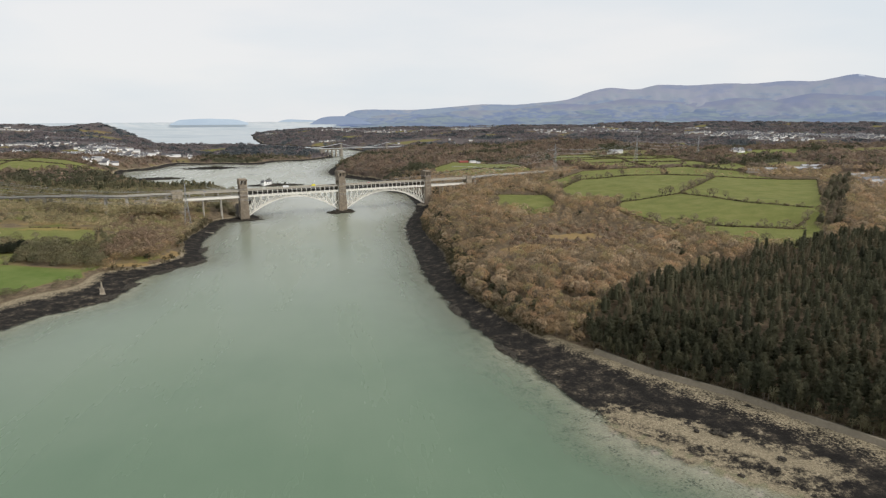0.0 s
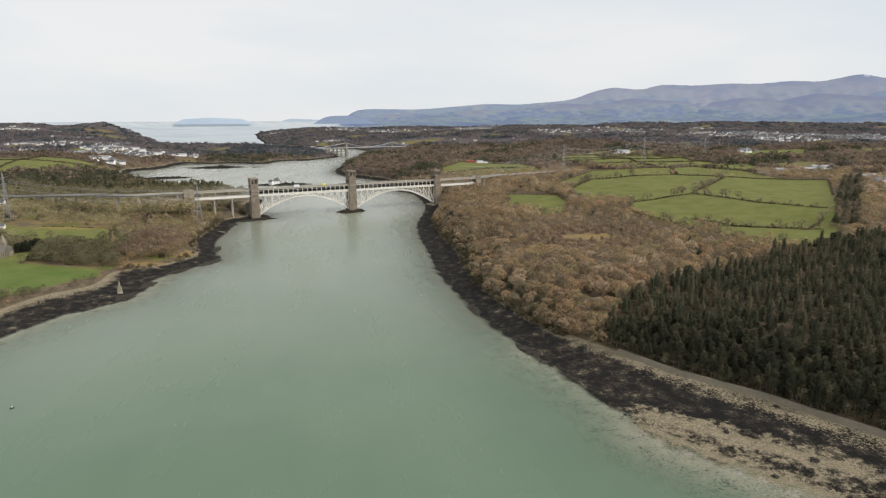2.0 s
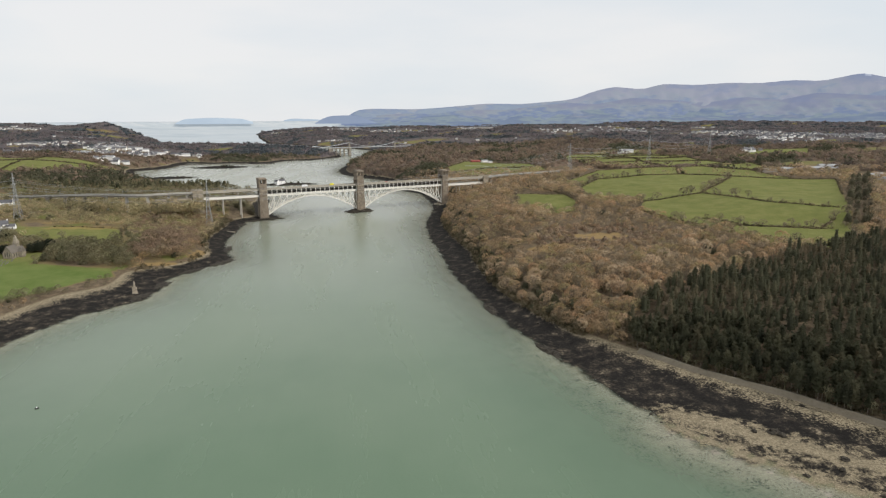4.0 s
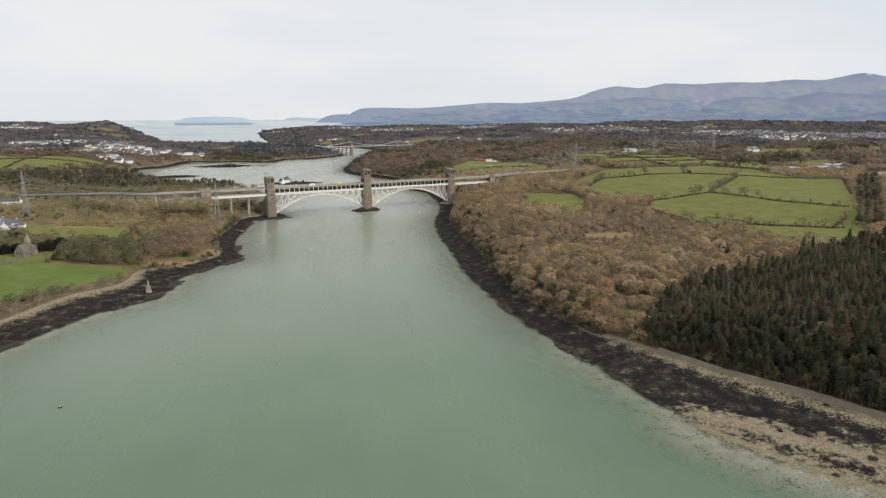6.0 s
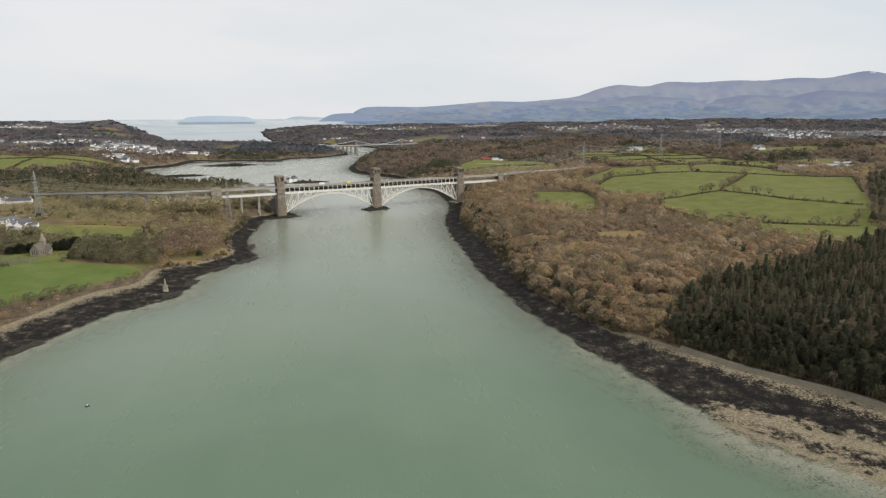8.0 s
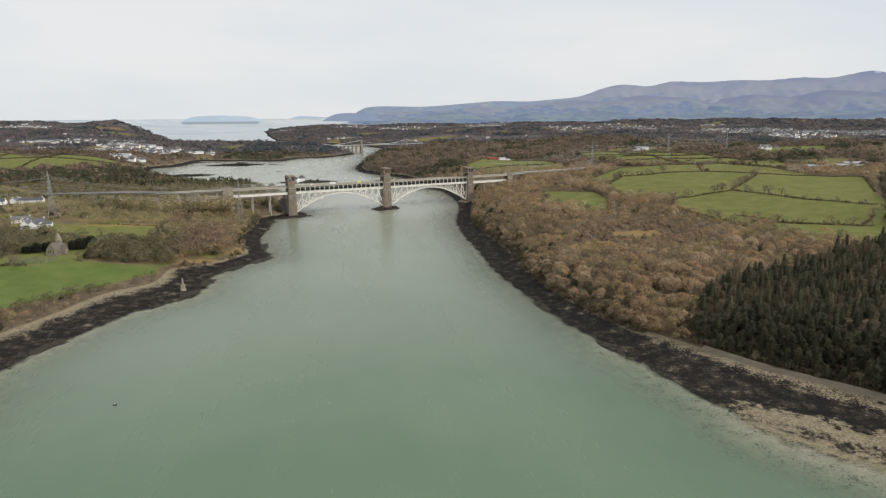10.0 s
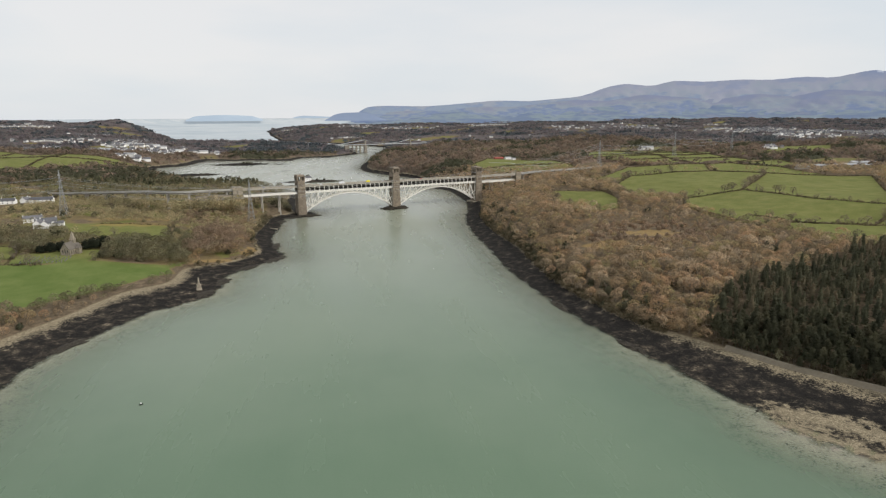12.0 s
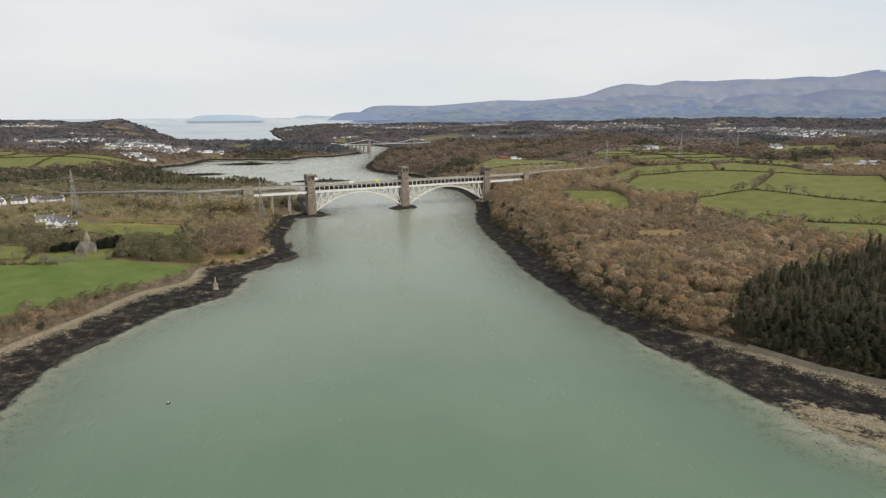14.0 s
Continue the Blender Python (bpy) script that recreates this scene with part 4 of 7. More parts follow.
def build_bridge():
    br = thing("arch_bridge", BRIDGE_POSE, "pale steel arch bridge between brown stone towers over the strait", "bridge")
    tower(br, -SPAN, 61.0, -2.0, 13.0, 19.5)
    tower(br, 0.0, 66.2, -3.0, 13.5, 20.0)
    tower(br, SPAN, 60.6, 0.0, 13.0, 19.5)
    plinth = Solid().box(-8.5, -12.5, -4, 8.5, 12.5, 1.6, 0.93)
    part("pier_plinth", plinth, BOULDER, br, "dark weed-covered stone footing")
    part("pier_plinth", Solid().box(SPAN - 13, -12, -4, SPAN + 4, 12, 2.6, 0.92), PALE_STONE, br, "pale stone footing at the water's edge")

    # arches
    def rib_z(s):                          # s from 0 to 1 along a span
        return 5.6 + (31.2 - 5.6) * (1 - (2 * s - 1) ** 2)

    n = 14
    for u0 in (-SPAN, 0.0):
        a, b = u0 + 5.9, u0 + SPAN - 5.9
        for v in (-5.2, 5.2):
            pts = [(a + (b - a) * k / 40, v, rib_z(k / 40)) for k in range(41)]
            s = Solid()
            for p, q in zip(pts, pts[1:]):
                s.beam(p, q, 1.1, 1.8)
            rib = part("arch_rib", s, STEEL, br, "curved pale steel box rib")
            last = None
            for k in range(n + 1):
                t = k / n
                u, z = a + (b - a) * t, rib_z(t)
                if RAIL_Z - 2.6 - z > 3.2:
                    part("spandrel_post", Solid().beam((u, v, z), (u, v, RAIL_Z - 2.6), 1.05), STEEL, rib)
                if k < n:
                    lo, hi = (t, (k + 1) / n) if t < 0.5 else ((k + 1) / n, t)
                    z1 = rib_z(lo)
                    if RAIL_Z - 2.6 - z1 > 2.0:
                        part("diagonal", Solid().beam((a + (b - a) * lo, v, z1), (a + (b - a) * hi, v, RAIL_Z - 2.6), 0.9), STEEL, rib)
                        if RAIL_Z - 2.6 - rib_z(hi) > 7:
                            part("diagonal", Solid().beam((a + (b - a) * hi, v, rib_z(hi)), (a + (b - a) * lo, v, (z1 + RAIL_Z - 2.6) / 2 + 1.5), 0.75), STEEL, rib)
        for k in range(1, n):
            t = k / n
            u, z = a + (b - a) * t, rib_z(t)
            part("cross_brace", Solid().beam((u, -5.2, z), (u, 5.2, z), 0.5), STEEL, br)
        # railway deck of this span
        part("rail_deck", Solid().box(a - 0.6, -5.8, RAIL_Z - 1.2, b + 0.6, 5.8, RAIL_Z), CONCRETE, br, "railway deck slab")
        for v in (-6.0, 6.0):
            part("edge_girder", Solid().box(a - 0.6, v - 0.35, RAIL_Z - 2.7, b + 0.6, v + 0.35, RAIL_Z + 0.6), STEEL, br, "pale steel edge girder")
        # dark beams, bed and screen added to stand for the shade between the decks
        for v in (-3.2, 0.0, 3.2):
            part("stringer", Solid().box(a - 0.6, v - 0.3, ROAD_Z - 3.0, b + 0.6, v + 0.3, ROAD_Z - 1.3), GAP_SHADE_BROWN, br, "dark brown beam added for the shade below the road")
        part("track_bed", Solid().box(a - 0.6, -3.6, RAIL_Z, b + 0.6, 3.6, RAIL_Z + 0.7), GAP_SHADE_BROWN, br, "ballast of the railway track with its shade in the dark colour")
        part("gap_shade_screen", Solid().box(a - 0.6, 4.6, RAIL_Z, b + 0.6, 4.8, RAIL_Z + 3.4), GAP_SHADE_BROWN, br, "dark brown screen added for the shade between the decks")
        m = 19
        for k in range(m + 1):
            u = a + (b - a) * k / m
            for v in (-5.9, 5.9):
                part("deck_column", Solid().box(u - 0.42, v - 0.4, RAIL_Z, u + 0.42, v + 0.4, ROAD_Z - 1.5), STEEL, br)
            part("cross_beam", Solid().box(u - 0.35, -6.3, ROAD_Z - 2.3, u + 0.35, 6.3, ROAD_Z - 1.2), STEEL, br)
    # road deck from bank to bank
    part("road_deck", Solid().box(-245, -6.8, ROAD_Z - 1.25, 236, 6.8, ROAD_Z - 0.05), CONCRETE, br, "pale concrete road deck")
    part("carriageway", Solid().box(-245, -5.4, ROAD_Z - 0.05, 236, 5.4, ROAD_Z + 0.06), ASPHALT, br, "grey asphalt carriageway")
    for v in (-6.7, 6.7):
        part("parapet", Solid().box(-245, v - 0.15, ROAD_Z - 0.05, 236, v + 0.15, ROAD_Z + 1.25), BEIGE, br, "beige parapet along the road")
    # land spans
    for u0, u1, bents in ((-236, -158, (-184, -209)), (158, 228, (181, 204))):
        for v in (-5.6, 5.6):
            part("land_girder", Solid().box(u0, v - 0.5, RAIL_Z - 3.2, u1, v + 0.5, RAIL_Z + 0.4), STEEL, br, "long pale plate girder")
        part("rail_deck", Solid().box(u0, -5.1, RAIL_Z - 1.2, u1, 5.1, RAIL_Z - 0.1), CONCRETE, br)
        for k in range(4):
            u = u0 + (u1 - u0) * (k + 0.5) / 4
            for v in (-5.6, 5.6):
                part("deck_column", Solid().box(u - 0.4, v - 0.4, RAIL_Z, u + 0.4, v + 0.4, ROAD_Z - 1.2), CONCRETE, br)
        for u in bents:
            for v in (-5.0, 5.0):
                x, y = on_bridge(u, v)
                g = float(ground_z(x, y)[0])
                part("bent_column", Solid().tube([(u, v, g - 1), (u, v, RAIL_Z - 3.2)], [0.95, 0.85], 8), CONCRETE, br, "slender pale concrete column")
            part("bent_cap", Solid().box(u - 1, -6.4, RAIL_Z - 4.3, u + 1, 6.4, RAIL_Z - 3.1), CONCRETE, br)
    # abutments
    for u0, u1, label in ((-250, -235, "stone abutment tower of the island bank"), (227, 238, "stone abutment tower of the mainland bank")):
        x, y = on_bridge((u0 + u1) / 2)
        g = float(ground_z(x, y)[0])
        ab = part("abutment", Solid().box(u0, -8.8, g - 14, u1, 8.8, RAIL_Z + 0.4, 0.95, 0.97), PALE_STONE, br, label)
        for v in (-7.8, 7.8):
            part("abutment_pier", Solid().box(u0 + 0.6, v - 0.9, RAIL_Z + 0.4, u1 - 0.6, v + 0.9, 47.2), PALE_STONE, ab)
            part("coping", Solid().box(u0 + 0.2, v - 1.2, 47.2, u1 - 0.2, v + 1.2, 47.9), PALE_STONE, ab)
    part("wing_wall", Solid().box(-298, -7.2, 20, -250, 7.2, 37.5, 1.0, 0.95), PALE_STONE, br, "rubble stone approach wall")
    return br


build_bridge()

# approach roads
WEST_ROAD = [(*on_bridge(-244), 44.0), (*on_bridge(-280), 44.6), (*on_bridge(-320), 44.8), (-352, 926, 44.4), (-400, 945, 42.4), (-450, 980, 38.6),
             (-505, 1030, 32.5), (-570, 1095, 27.5), (-640, 1155, 26.0)]
EAST_ROAD = [(*on_bridge(235), 44.0), (271, 1106, 43.8), (324, 1130, 43.6), (380, 1155, 43.6), (430, 1177, 44.0), (475, 1196, 44.2)]


def dense(path, step=12.0):
    p = curve_through(path, 6)
    return [tuple(q) for q in p]


def approach(name, path, label, piers):
    ob = thing(name, pose(0, 0, 0), label, "road viaduct")
    p = dense(path)
    # darker concrete on the deck sides: the shadow there is in the colour
    part("deck", Solid().strip(p, 12.0, -1.6, -0.05), surface("shaded_concrete", (0.13, 0.12, 0.10), (0.22, 0.205, 0.175), 0.8, 0.06), ob, "concrete deck edge with its shadow put into the darker colour")
    part("carriageway", Solid().strip(p, 10.6, -0.05, 0.06), ASPHALT, ob, "grey asphalt carriageway")
    for off in (-6.3, 6.3):
        q = []
        for i, a in enumerate(p):
            d = Vector(p[min(i + 1, len(p) - 1)]) - Vector(p[max(i - 1, 0)])
            s = Vector((-d.y, d.x, 0)).normalized() * off
            q.append((a[0] + s.x, a[1] + s.y, a[2]))
        part("parapet", Solid().strip(q, 0.3, -0.05, 0.95), PALE_RAIL, ob, "low pale parapet")
    for i in range(2, len(p) - 2, piers):
        x, y, z = p[i]
        g = float(ground_z(x, y)[0])
        if z - g > 2.5:
            part("pier", Solid().box(x - 1.1, y - 3.6, g - 1, x + 1.1, y + 3.6, z - 1.4), CONCRETE, ob)
    return ob, p


_, west_pts = approach("road_viaduct", WEST_ROAD, "pale concrete road viaduct curving towards the bridge", 4)
_, east_pts = approach("road_viaduct", EAST_ROAD, "pale concrete approach road running into the trees", 3)


# ---- street lamps and vehicles on the road ----
def street_lamp():
    ob = thing("street_lamp", pose(0, 0, 0), "slim grey steel street lamp beside the approach road", "street lamp", "lamps along the approach road")
    part("post", Solid().tube([(0, 0, 0), (0, 0, 9.0)], [0.13, 0.08], 6), GALVANISED, ob)
    part("arm", Solid().beam((0, 0, 9.0), (0, 1.8, 9.4), 0.1), GALVANISED, ob)
    part("lantern", Solid().box(-0.15, 1.6, 9.3, 0.15, 2.4, 9.5, 0.8), GALVANISED, ob)
    return ob


def along(pts, i, off):
    d = Vector(pts[i + 1]) - Vector(pts[i - 1])
    s = Vector((-d.y, d.x, 0)).normalized() * off
    return pts[i][0] + s.x, pts[i][1] + s.y, pts[i][2], math.degrees(math.atan2(d.y, d.x))


lamp = street_lamp()
spots = [along(west_pts, i, 6.1) for i in range(2, len(west_pts) - 4, 3)] + [along(east_pts, i, 6.1) for i in range(3, len(east_pts) - 4, 4)]
for k, (x, y, z, a) in enumerate(spots):
    m = pose(x, y, z, 0, 0, a + 180)
    if k == 0:
        lamp.matrix_world = m
    else:
        copy_thing(lamp, m)


def paint(name, c):
    return surface(name, tuple(v * 0.85 for v in c), c, 1.0, 0.3, 0.35, 0.0, 0.0)


TYRE = surface("tyre_rubber", (0.015, 0.015, 0.015), (0.03, 0.03, 0.03), 3.0, 0.5, 0.9)


def vehicle(name, label, category, length, width, height, bonnet, colour, m):
    """A car, van or lorry: body, cabin glass and wheels."""
    ob = thing(name, m, label, category, "vehicles crossing the bridge")
    h, w = height, width / 2
    part("body", Solid().box(-length / 2, -w, 0.35, length / 2, w, h * 0.55, 0.98), colour, ob)
    part("cabin", Solid().box(-length / 2 + 0.1, -w * 0.95, h * 0.55, length / 2 - bonnet, w * 0.95, h, 0.86), colour, ob)
    part("windscreen", Solid().beam((length / 2 - bonnet - 0.05, 0, h * 0.6), (length / 2 - bonnet - 0.35, 0, h * 0.92), w * 1.6, 0.06), GLASS_DARK, ob)
    for sx in (-0.32, 0.32):
        for sy in (-1, 1):
            part("wheel", Solid().tube([(sx * length, sy * (w - 0.22), 0.35), (sx * length, sy * (w + 0.01), 0.35)], [0.35, 0.35], 10), TYRE, ob)
    return ob


YELLOW, WHITE_P, RED_P, GREY_P, BLUE_P = (paint(n, c) for n, c in (("yellow_paint", (0.85, 0.75, 0.05)), ("white_paint", (0.8, 0.8, 0.8)), ("red_paint", (0.4, 0.03, 0.03)), ("silver_paint", (0.4, 0.41, 0.42)), ("blue_paint", (0.05, 0.1, 0.25))))


def on_road(u, v, back=False):
    return BRIDGE_POSE @ pose(u, v, ROAD_Z + 0.06, 0, 0, 180 if back else 0)


vehicle("van", "bright yellow high-sided van on the bridge deck", "van", 6.5, 2.2, 3.0, 0.9, YELLOW, on_road(-44, 2.6, True))
vehicle("lorry", "white box lorry on the bridge deck", "lorry", 9.0, 2.5, 3.8, 0.3, WHITE_P, on_road(-88, -2.6))
for u, v, back, c, w in ((-120, 2.6, True, WHITE_P, "white"), (-20, -2.6, False, GREY_P, "silver"), (48, 2.6, True, RED_P, "red"), (96, -2.6, False, WHITE_P, "white"), (190, 2.6, True, GREY_P, "silver"), (-205, -2.6, False, BLUE_P, "blue")):
    vehicle("car", f"small {w} car on the bridge road", "car", 4.2, 1.8, 1.5, 1.2, c, on_road(u, v, back))

# ---- the shore wall, rocks and statue ----
def wall_path():
    q = curve_through(EAST_EDGE, 3)
    return [tuple(p) for p in q if 90 < p[1] < 358]


def build_sea_wall():
    ob = thing("sea_wall", pose(0, 0, 0), "long grey stone sea wall below the conifers", "wall")
    pts = [(x + 1.0, y, 0.0) for x, y in wall_path()]
    grey = surface("sea_wall_stone", (0.16, 0.134, 0.095), (0.235, 0.20, 0.146), 0.7, 0.09, 0.9, 0.0, 0.3)
    face = Solid()
    rows = [(-2.2, 1.0), (1.0, 5.5), (2.3, 5.7), (2.3, 1.0)]         # a battered face, broad coping and upright back
    for i, (x, y, _) in enumerate(pts):
        a, b = Vector(pts[max(i - 1, 0)]), Vector(pts[min(i + 1, len(pts) - 1)])
        side = Vector(((b - a).y, -(b - a).x, 0)).normalized()
        face.v += [tuple(Vector((x, y, z)) + side * off) for off, z in rows]
    for i in range(len(pts) - 1):
        face.f += [(4 * i + k, 4 * i + (k + 1) % 4, 4 * i + 4 + (k + 1) % 4, 4 * i + 4 + k) for k in range(4)]
    face.f += [(3, 2, 1, 0), tuple(4 * (len(pts) - 1) + k for k in range(4))]
    part("wall_face", face, grey, ob, "weathered grey stone face sloping to the beach")
    back = [(x + 3.6, y + 1.5, 0.0) for x, y, _ in pts]
    part("path", Solid().strip(back, 1.8, 4.3, 5.0), surface("trodden_path", (0.05, 0.043, 0.03), (0.10, 0.085, 0.06), 0.8, 0.1), ob, "narrow dark trodden path behind the wall")
    return ob


build_sea_wall()


def rock_mesh(seed, rough=0.6):
    bm = bmesh.new()
    bmesh.ops.create_icosphere(bm, subdivisions=2, radius=1.0)
    for v in bm.verts:
        n = noise.noise(v.co * 1.4 + Vector((seed * 3.1, 0, seed))) + 0.5 * noise.noise(v.co * 3.1 + Vector((seed, 5, 0)))
        v.co *= 1 + rough * n
        v.co.z *= 0.55
    me = bpy.data.meshes.new("rock")
    bm.to_mesh(me)
    bm.free()
    me.materials.append(BOULDER)
    return me


rock_shapes = [rock_mesh(k + 1) for k in range(6)]
rock_rng = np.random.default_rng(5)
rock_spots = [(166, 249, 3.2), (168, 246, 2.2), (181, 223, 2.0), (158, 252, 1.8), (197, 268, 1.5)]
for k in range(40):                      # broken rock round the tower in the stream and below the island tower
    a = k * 2.4
    d = 9 + 9 * ((k * 0.618) % 1)
    rock_spots.append((d * math.cos(a) * 1.25, 1000 + d * math.sin(a) * 0.8, 1.4 + 2.2 * ((k * 0.37) % 1)))
    rock_spots.append((-146 + d * math.cos(a) * 1.1, 948 + d * math.sin(a) * 0.5, 0.8 + 1.2 * ((k * 0.37) % 1)))
edge_pts = np.vstack([curve_through(EAST_WATER, 8), curve_through(WEST_WATER, 8)])
edge_pts = edge_pts[(edge_pts[:, 1] > 180) & (edge_pts[:, 1] < 1000)]
for k in range(120):
    q = edge_pts[rock_rng.integers(0, len(edge_pts))]
    side = 1 if q[0] > 0 else -1
    rock_spots.append((q[0] + side * rock_rng.uniform(-3, 22), q[1] + rock_rng.uniform(-6, 6), rock_rng.uniform(0.5, 1.5)))
for k, (x, y, s) in enumerate(rock_spots):
    g = float(ground_z(x, y)[0])
    if -1.2 < g < 3:
        ob = new("boulder", rock_shapes[k % 6])
        ob.matrix_world = pose(x, y, g + 0.1 * s, 0, 0, k * 77 % 360) @ Matrix.Diagonal((s, s * (0.7 + 0.5 * ((k * 0.37) % 1)), s * 0.8, 1))
        tagged(ob, "dark weed-covered boulder on the tidal shore", "rock", "boulders of the shore")


def build_reef(x, y, turn, length, width, height, seed, label):
    """A jagged low reef of dark rock."""
    bm = bmesh.new()
    bmesh.ops.create_icosphere(bm, subdivisions=4, radius=1.0)
    for v in bm.verts:
        a = Vector((v.co.x * 2.2, v.co.y * 2.2, seed))
        edge = 1 + 0.62 * noise.noise(a * 1.5) + 0.42 * noise.noise(a * 3.4)
        crag = 0.55 + 0.5 * abs(noise.noise(a * 1.9 + Vector((3, 1, 0)))) + 0.4 * noise.noise(a * 4.4)
        v.co = Vector((v.co.x * edge * length, v.co.y * edge * width, v.co.z * height * max(0.15, crag)))
    me = bpy.data.meshes.new("rock_reef")
    bm.to_mesh(me)
    bm.free()
    me.materials.append(BOULDER)
    ob = new("rock_reef", me)
    ob.matrix_world = pose(x, y, 0.0, 0, 0, turn)
    return tagged(ob, label, "rock", "reefs of the strait")


build_reef(0, 997, 17, 20, 12, 6.0, 2.0, "jagged black rock round the foot of the tower")
build_reef(-5, 989, 30, 12, 8, 5.0, 5.0, "jagged black rock round the foot of the tower")
build_reef(-138, 945, 10, 17, 8, 2.4, 7.0, "dark weedy ledge below the stone tower")
for rx, ry, turn, a, b, seed in ((-158, 668, 60, 16, 7, 21.0), (-180, 636, 50, 13, 6, 23.0), (-205, 548, 70, 12, 7, 25.0), (-163, 735, 95, 15, 5, 27.0), (-196, 585, 85, 13, 5, 29.0),
                                 (-158, 935, 20, 14, 7, 31.0), (-172, 900, 80, 12, 6, 33.0), (-268, 440, 65, 14, 5, 35.0), (82, 462, 95, 13, 4, 37.0), (97, 372, 105, 12, 4, 39.0), (118, 966, 70, 12, 5, 41.0)):
    build_reef(rx, ry, turn, a, b, 1.2, seed, "low dark weedy ledge at the water's edge")
build_reef(-120, 1420, 8, 30, 9, 3.6, 9.0, "dark rock ledge beside a low islet")
build_reef(-425, 1640, 14, 34, 13, 5.0, 11.0, "dark rocky spit in the strait")


def build_statue(x, y):
    """A stone figure on a stepped, tapered plinth."""
    g = float(ground_z(x, y)[0])
    s = Solid().box(-3.0, -3.0, -1.5, 3.0, 3.0, 1.0, 0.95).box(-2.5, -2.5, 1.0, 2.5, 2.5, 5.6, 0.82).box(-2.4, -2.4, 5.6, 2.4, 2.4, 6.2)
    s.box(-1.4, -1.4, 6.2, 1.4, 1.4, 7.6, 0.9)
    s.tube([(0, 0, 7.6), (0, 0, 9.5), (0, 0, 11.2), (0, 0, 12.4), (0, 0, 13.0), (0, 0, 13.9), (0, 0, 14.3)], [1.1, 0.95, 0.8, 0.95, 0.42, 0.5, 0.15], 10)
    me = s.mesh("statue")
    me.materials.append(PALE_STONE)
    ob = new("statue", me)
    ob.matrix_world = pose(x, y, g, 0, 0, 20) @ Matrix.Scale(0.78, 4)
    return tagged(ob, "tall pale stone statue on a plinth at the water's edge", "statue")


build_statue(-211, 560)


slip = Solid().strip([(-206, 861, 0), (-192, 853, 0), (-170, 841, 0)], 1.6, -0.6, 1.6).mesh("slipway")
slip.materials.append(PALE_STONE)
tagged(new("slipway", slip), "narrow pale stone slipway running down the weedy shore", "slipway")


def build_buoy(x, y):
    ob = thing("mooring_buoy", pose(x, y, -0.1, 0, 0, 30), "small dark and white mooring buoy afloat on calm water", "buoy")
    part("float", Solid().tube([(-1.0, 0, 0.1), (-0.7, 0, 0.25), (0.7, 0, 0.25), (1.0, 0, 0.1)], [0.2, 0.42, 0.42, 0.2], 10), TYRE, ob, "dark rubber float")
    part("top_mark", Solid().tube([(0, 0, 0.7), (0, 0, 1.0), (0, 0, 1.3)], [0.3, 0.35, 0.1], 8), WHITE_P, ob, "white top")
    return ob


build_buoy(-195.5, 342)


# ---- houses ----
def house_at(m, name, label, category, group, length, width, eaves, ridge, wall_mat, roof_mat, chimneys=1, bays=0, storeys=2):
    """A gabled house: walls, roof, chimneys, windows and a door."""
    ob = thing(name, m, label, category, group)
    hl, hw = length / 2, width / 2
    walls = part("wall", Solid().gable_walls(-hl, -hw, hl, hw, -1.5, eaves, ridge), wall_mat, ob)
    part("roof", Solid().gable(-hl, -hw, hl, hw, eaves, ridge), roof_mat, ob)
    for k in range(chimneys):
        cx = -hl + 0.7 if k == 0 else hl - 0.7
        part("chimney", Solid().box(cx - 0.5, -0.45, ridge - 0.8, cx + 0.5, 0.45, ridge + 1.2), wall_mat, ob)
    for side in (-1, 1):
        for st in range(storeys):
            z = 1.0 + st * (eaves / max(storeys, 1))
            for b in range(bays):
                x = -hl + length * (b + 0.5) / bays
                if st == 0 and b == bays // 2 and side < 0:
                    part("door", Solid().box(x - 0.5, -hw - 0.06, 0, x + 0.5, -hw + 0.02, 2.1), SLATE, ob)
                else:
                    part("window", Solid().box(x - 0.6, side * hw - 0.05, z, x + 0.6, side * hw + 0.05, z + 1.35), GLASS_DARK, ob)
    return ob


def set_house(x, y, turn, **kw):
    g = float(ground_z(x, y)[0])
    return house_at(pose(x, y, g, 0, 0, turn), **kw)


white = dict(name="house", category="house", wall_mat=WHITE_WALL, roof_mat=SLATE)
HOUSE_GROUP = "white houses near the church"
set_house(-430, 782, 95, label="large white gabled house with a slate roof among trees", group=HOUSE_GROUP, length=13, width=8.5, eaves=5.6, ridge=9.6, chimneys=2, bays=3, **white)
set_house(-422, 781, 95, label="white gabled wing of a large slate-roofed house", group=HOUSE_GROUP, length=11, width=8, eaves=5.4, ridge=9.0, chimneys=1, bays=3, **white)
set_house(-426, 791, 24, label="white two-storey house with slate roof and chimneys", group=HOUSE_GROUP, length=22, width=8.5, eaves=5.8, ridge=9.8, chimneys=2, bays=5, **white)
set_house(-413, 793, 10, label="low white outbuilding with slate roof", group=HOUSE_GROUP, length=10, width=6.5, eaves=3.2, ridge=5.8, chimneys=1, bays=2, storeys=1, **white)
set_house(-452, 818, 26, label="long white cottage with dark slate roof", group=HOUSE_GROUP, length=20, width=7.5, eaves=4.2, ridge=7.4, chimneys=2, bays=4, **white)
for x, y, l, t in ((-575, 958, 26, 2), (-548, 968, 18, 4), (-530, 976, 12, 80), (-507, 972, 30, 6), (-590, 985, 24, -5)):
    set_house(x, y, t, label="white roadside house with a grey slate roof", group="white houses by the road", length=l, width=9, eaves=4.6, ridge=8.0, chimneys=2, bays=max(2, int(l / 5)), **white)


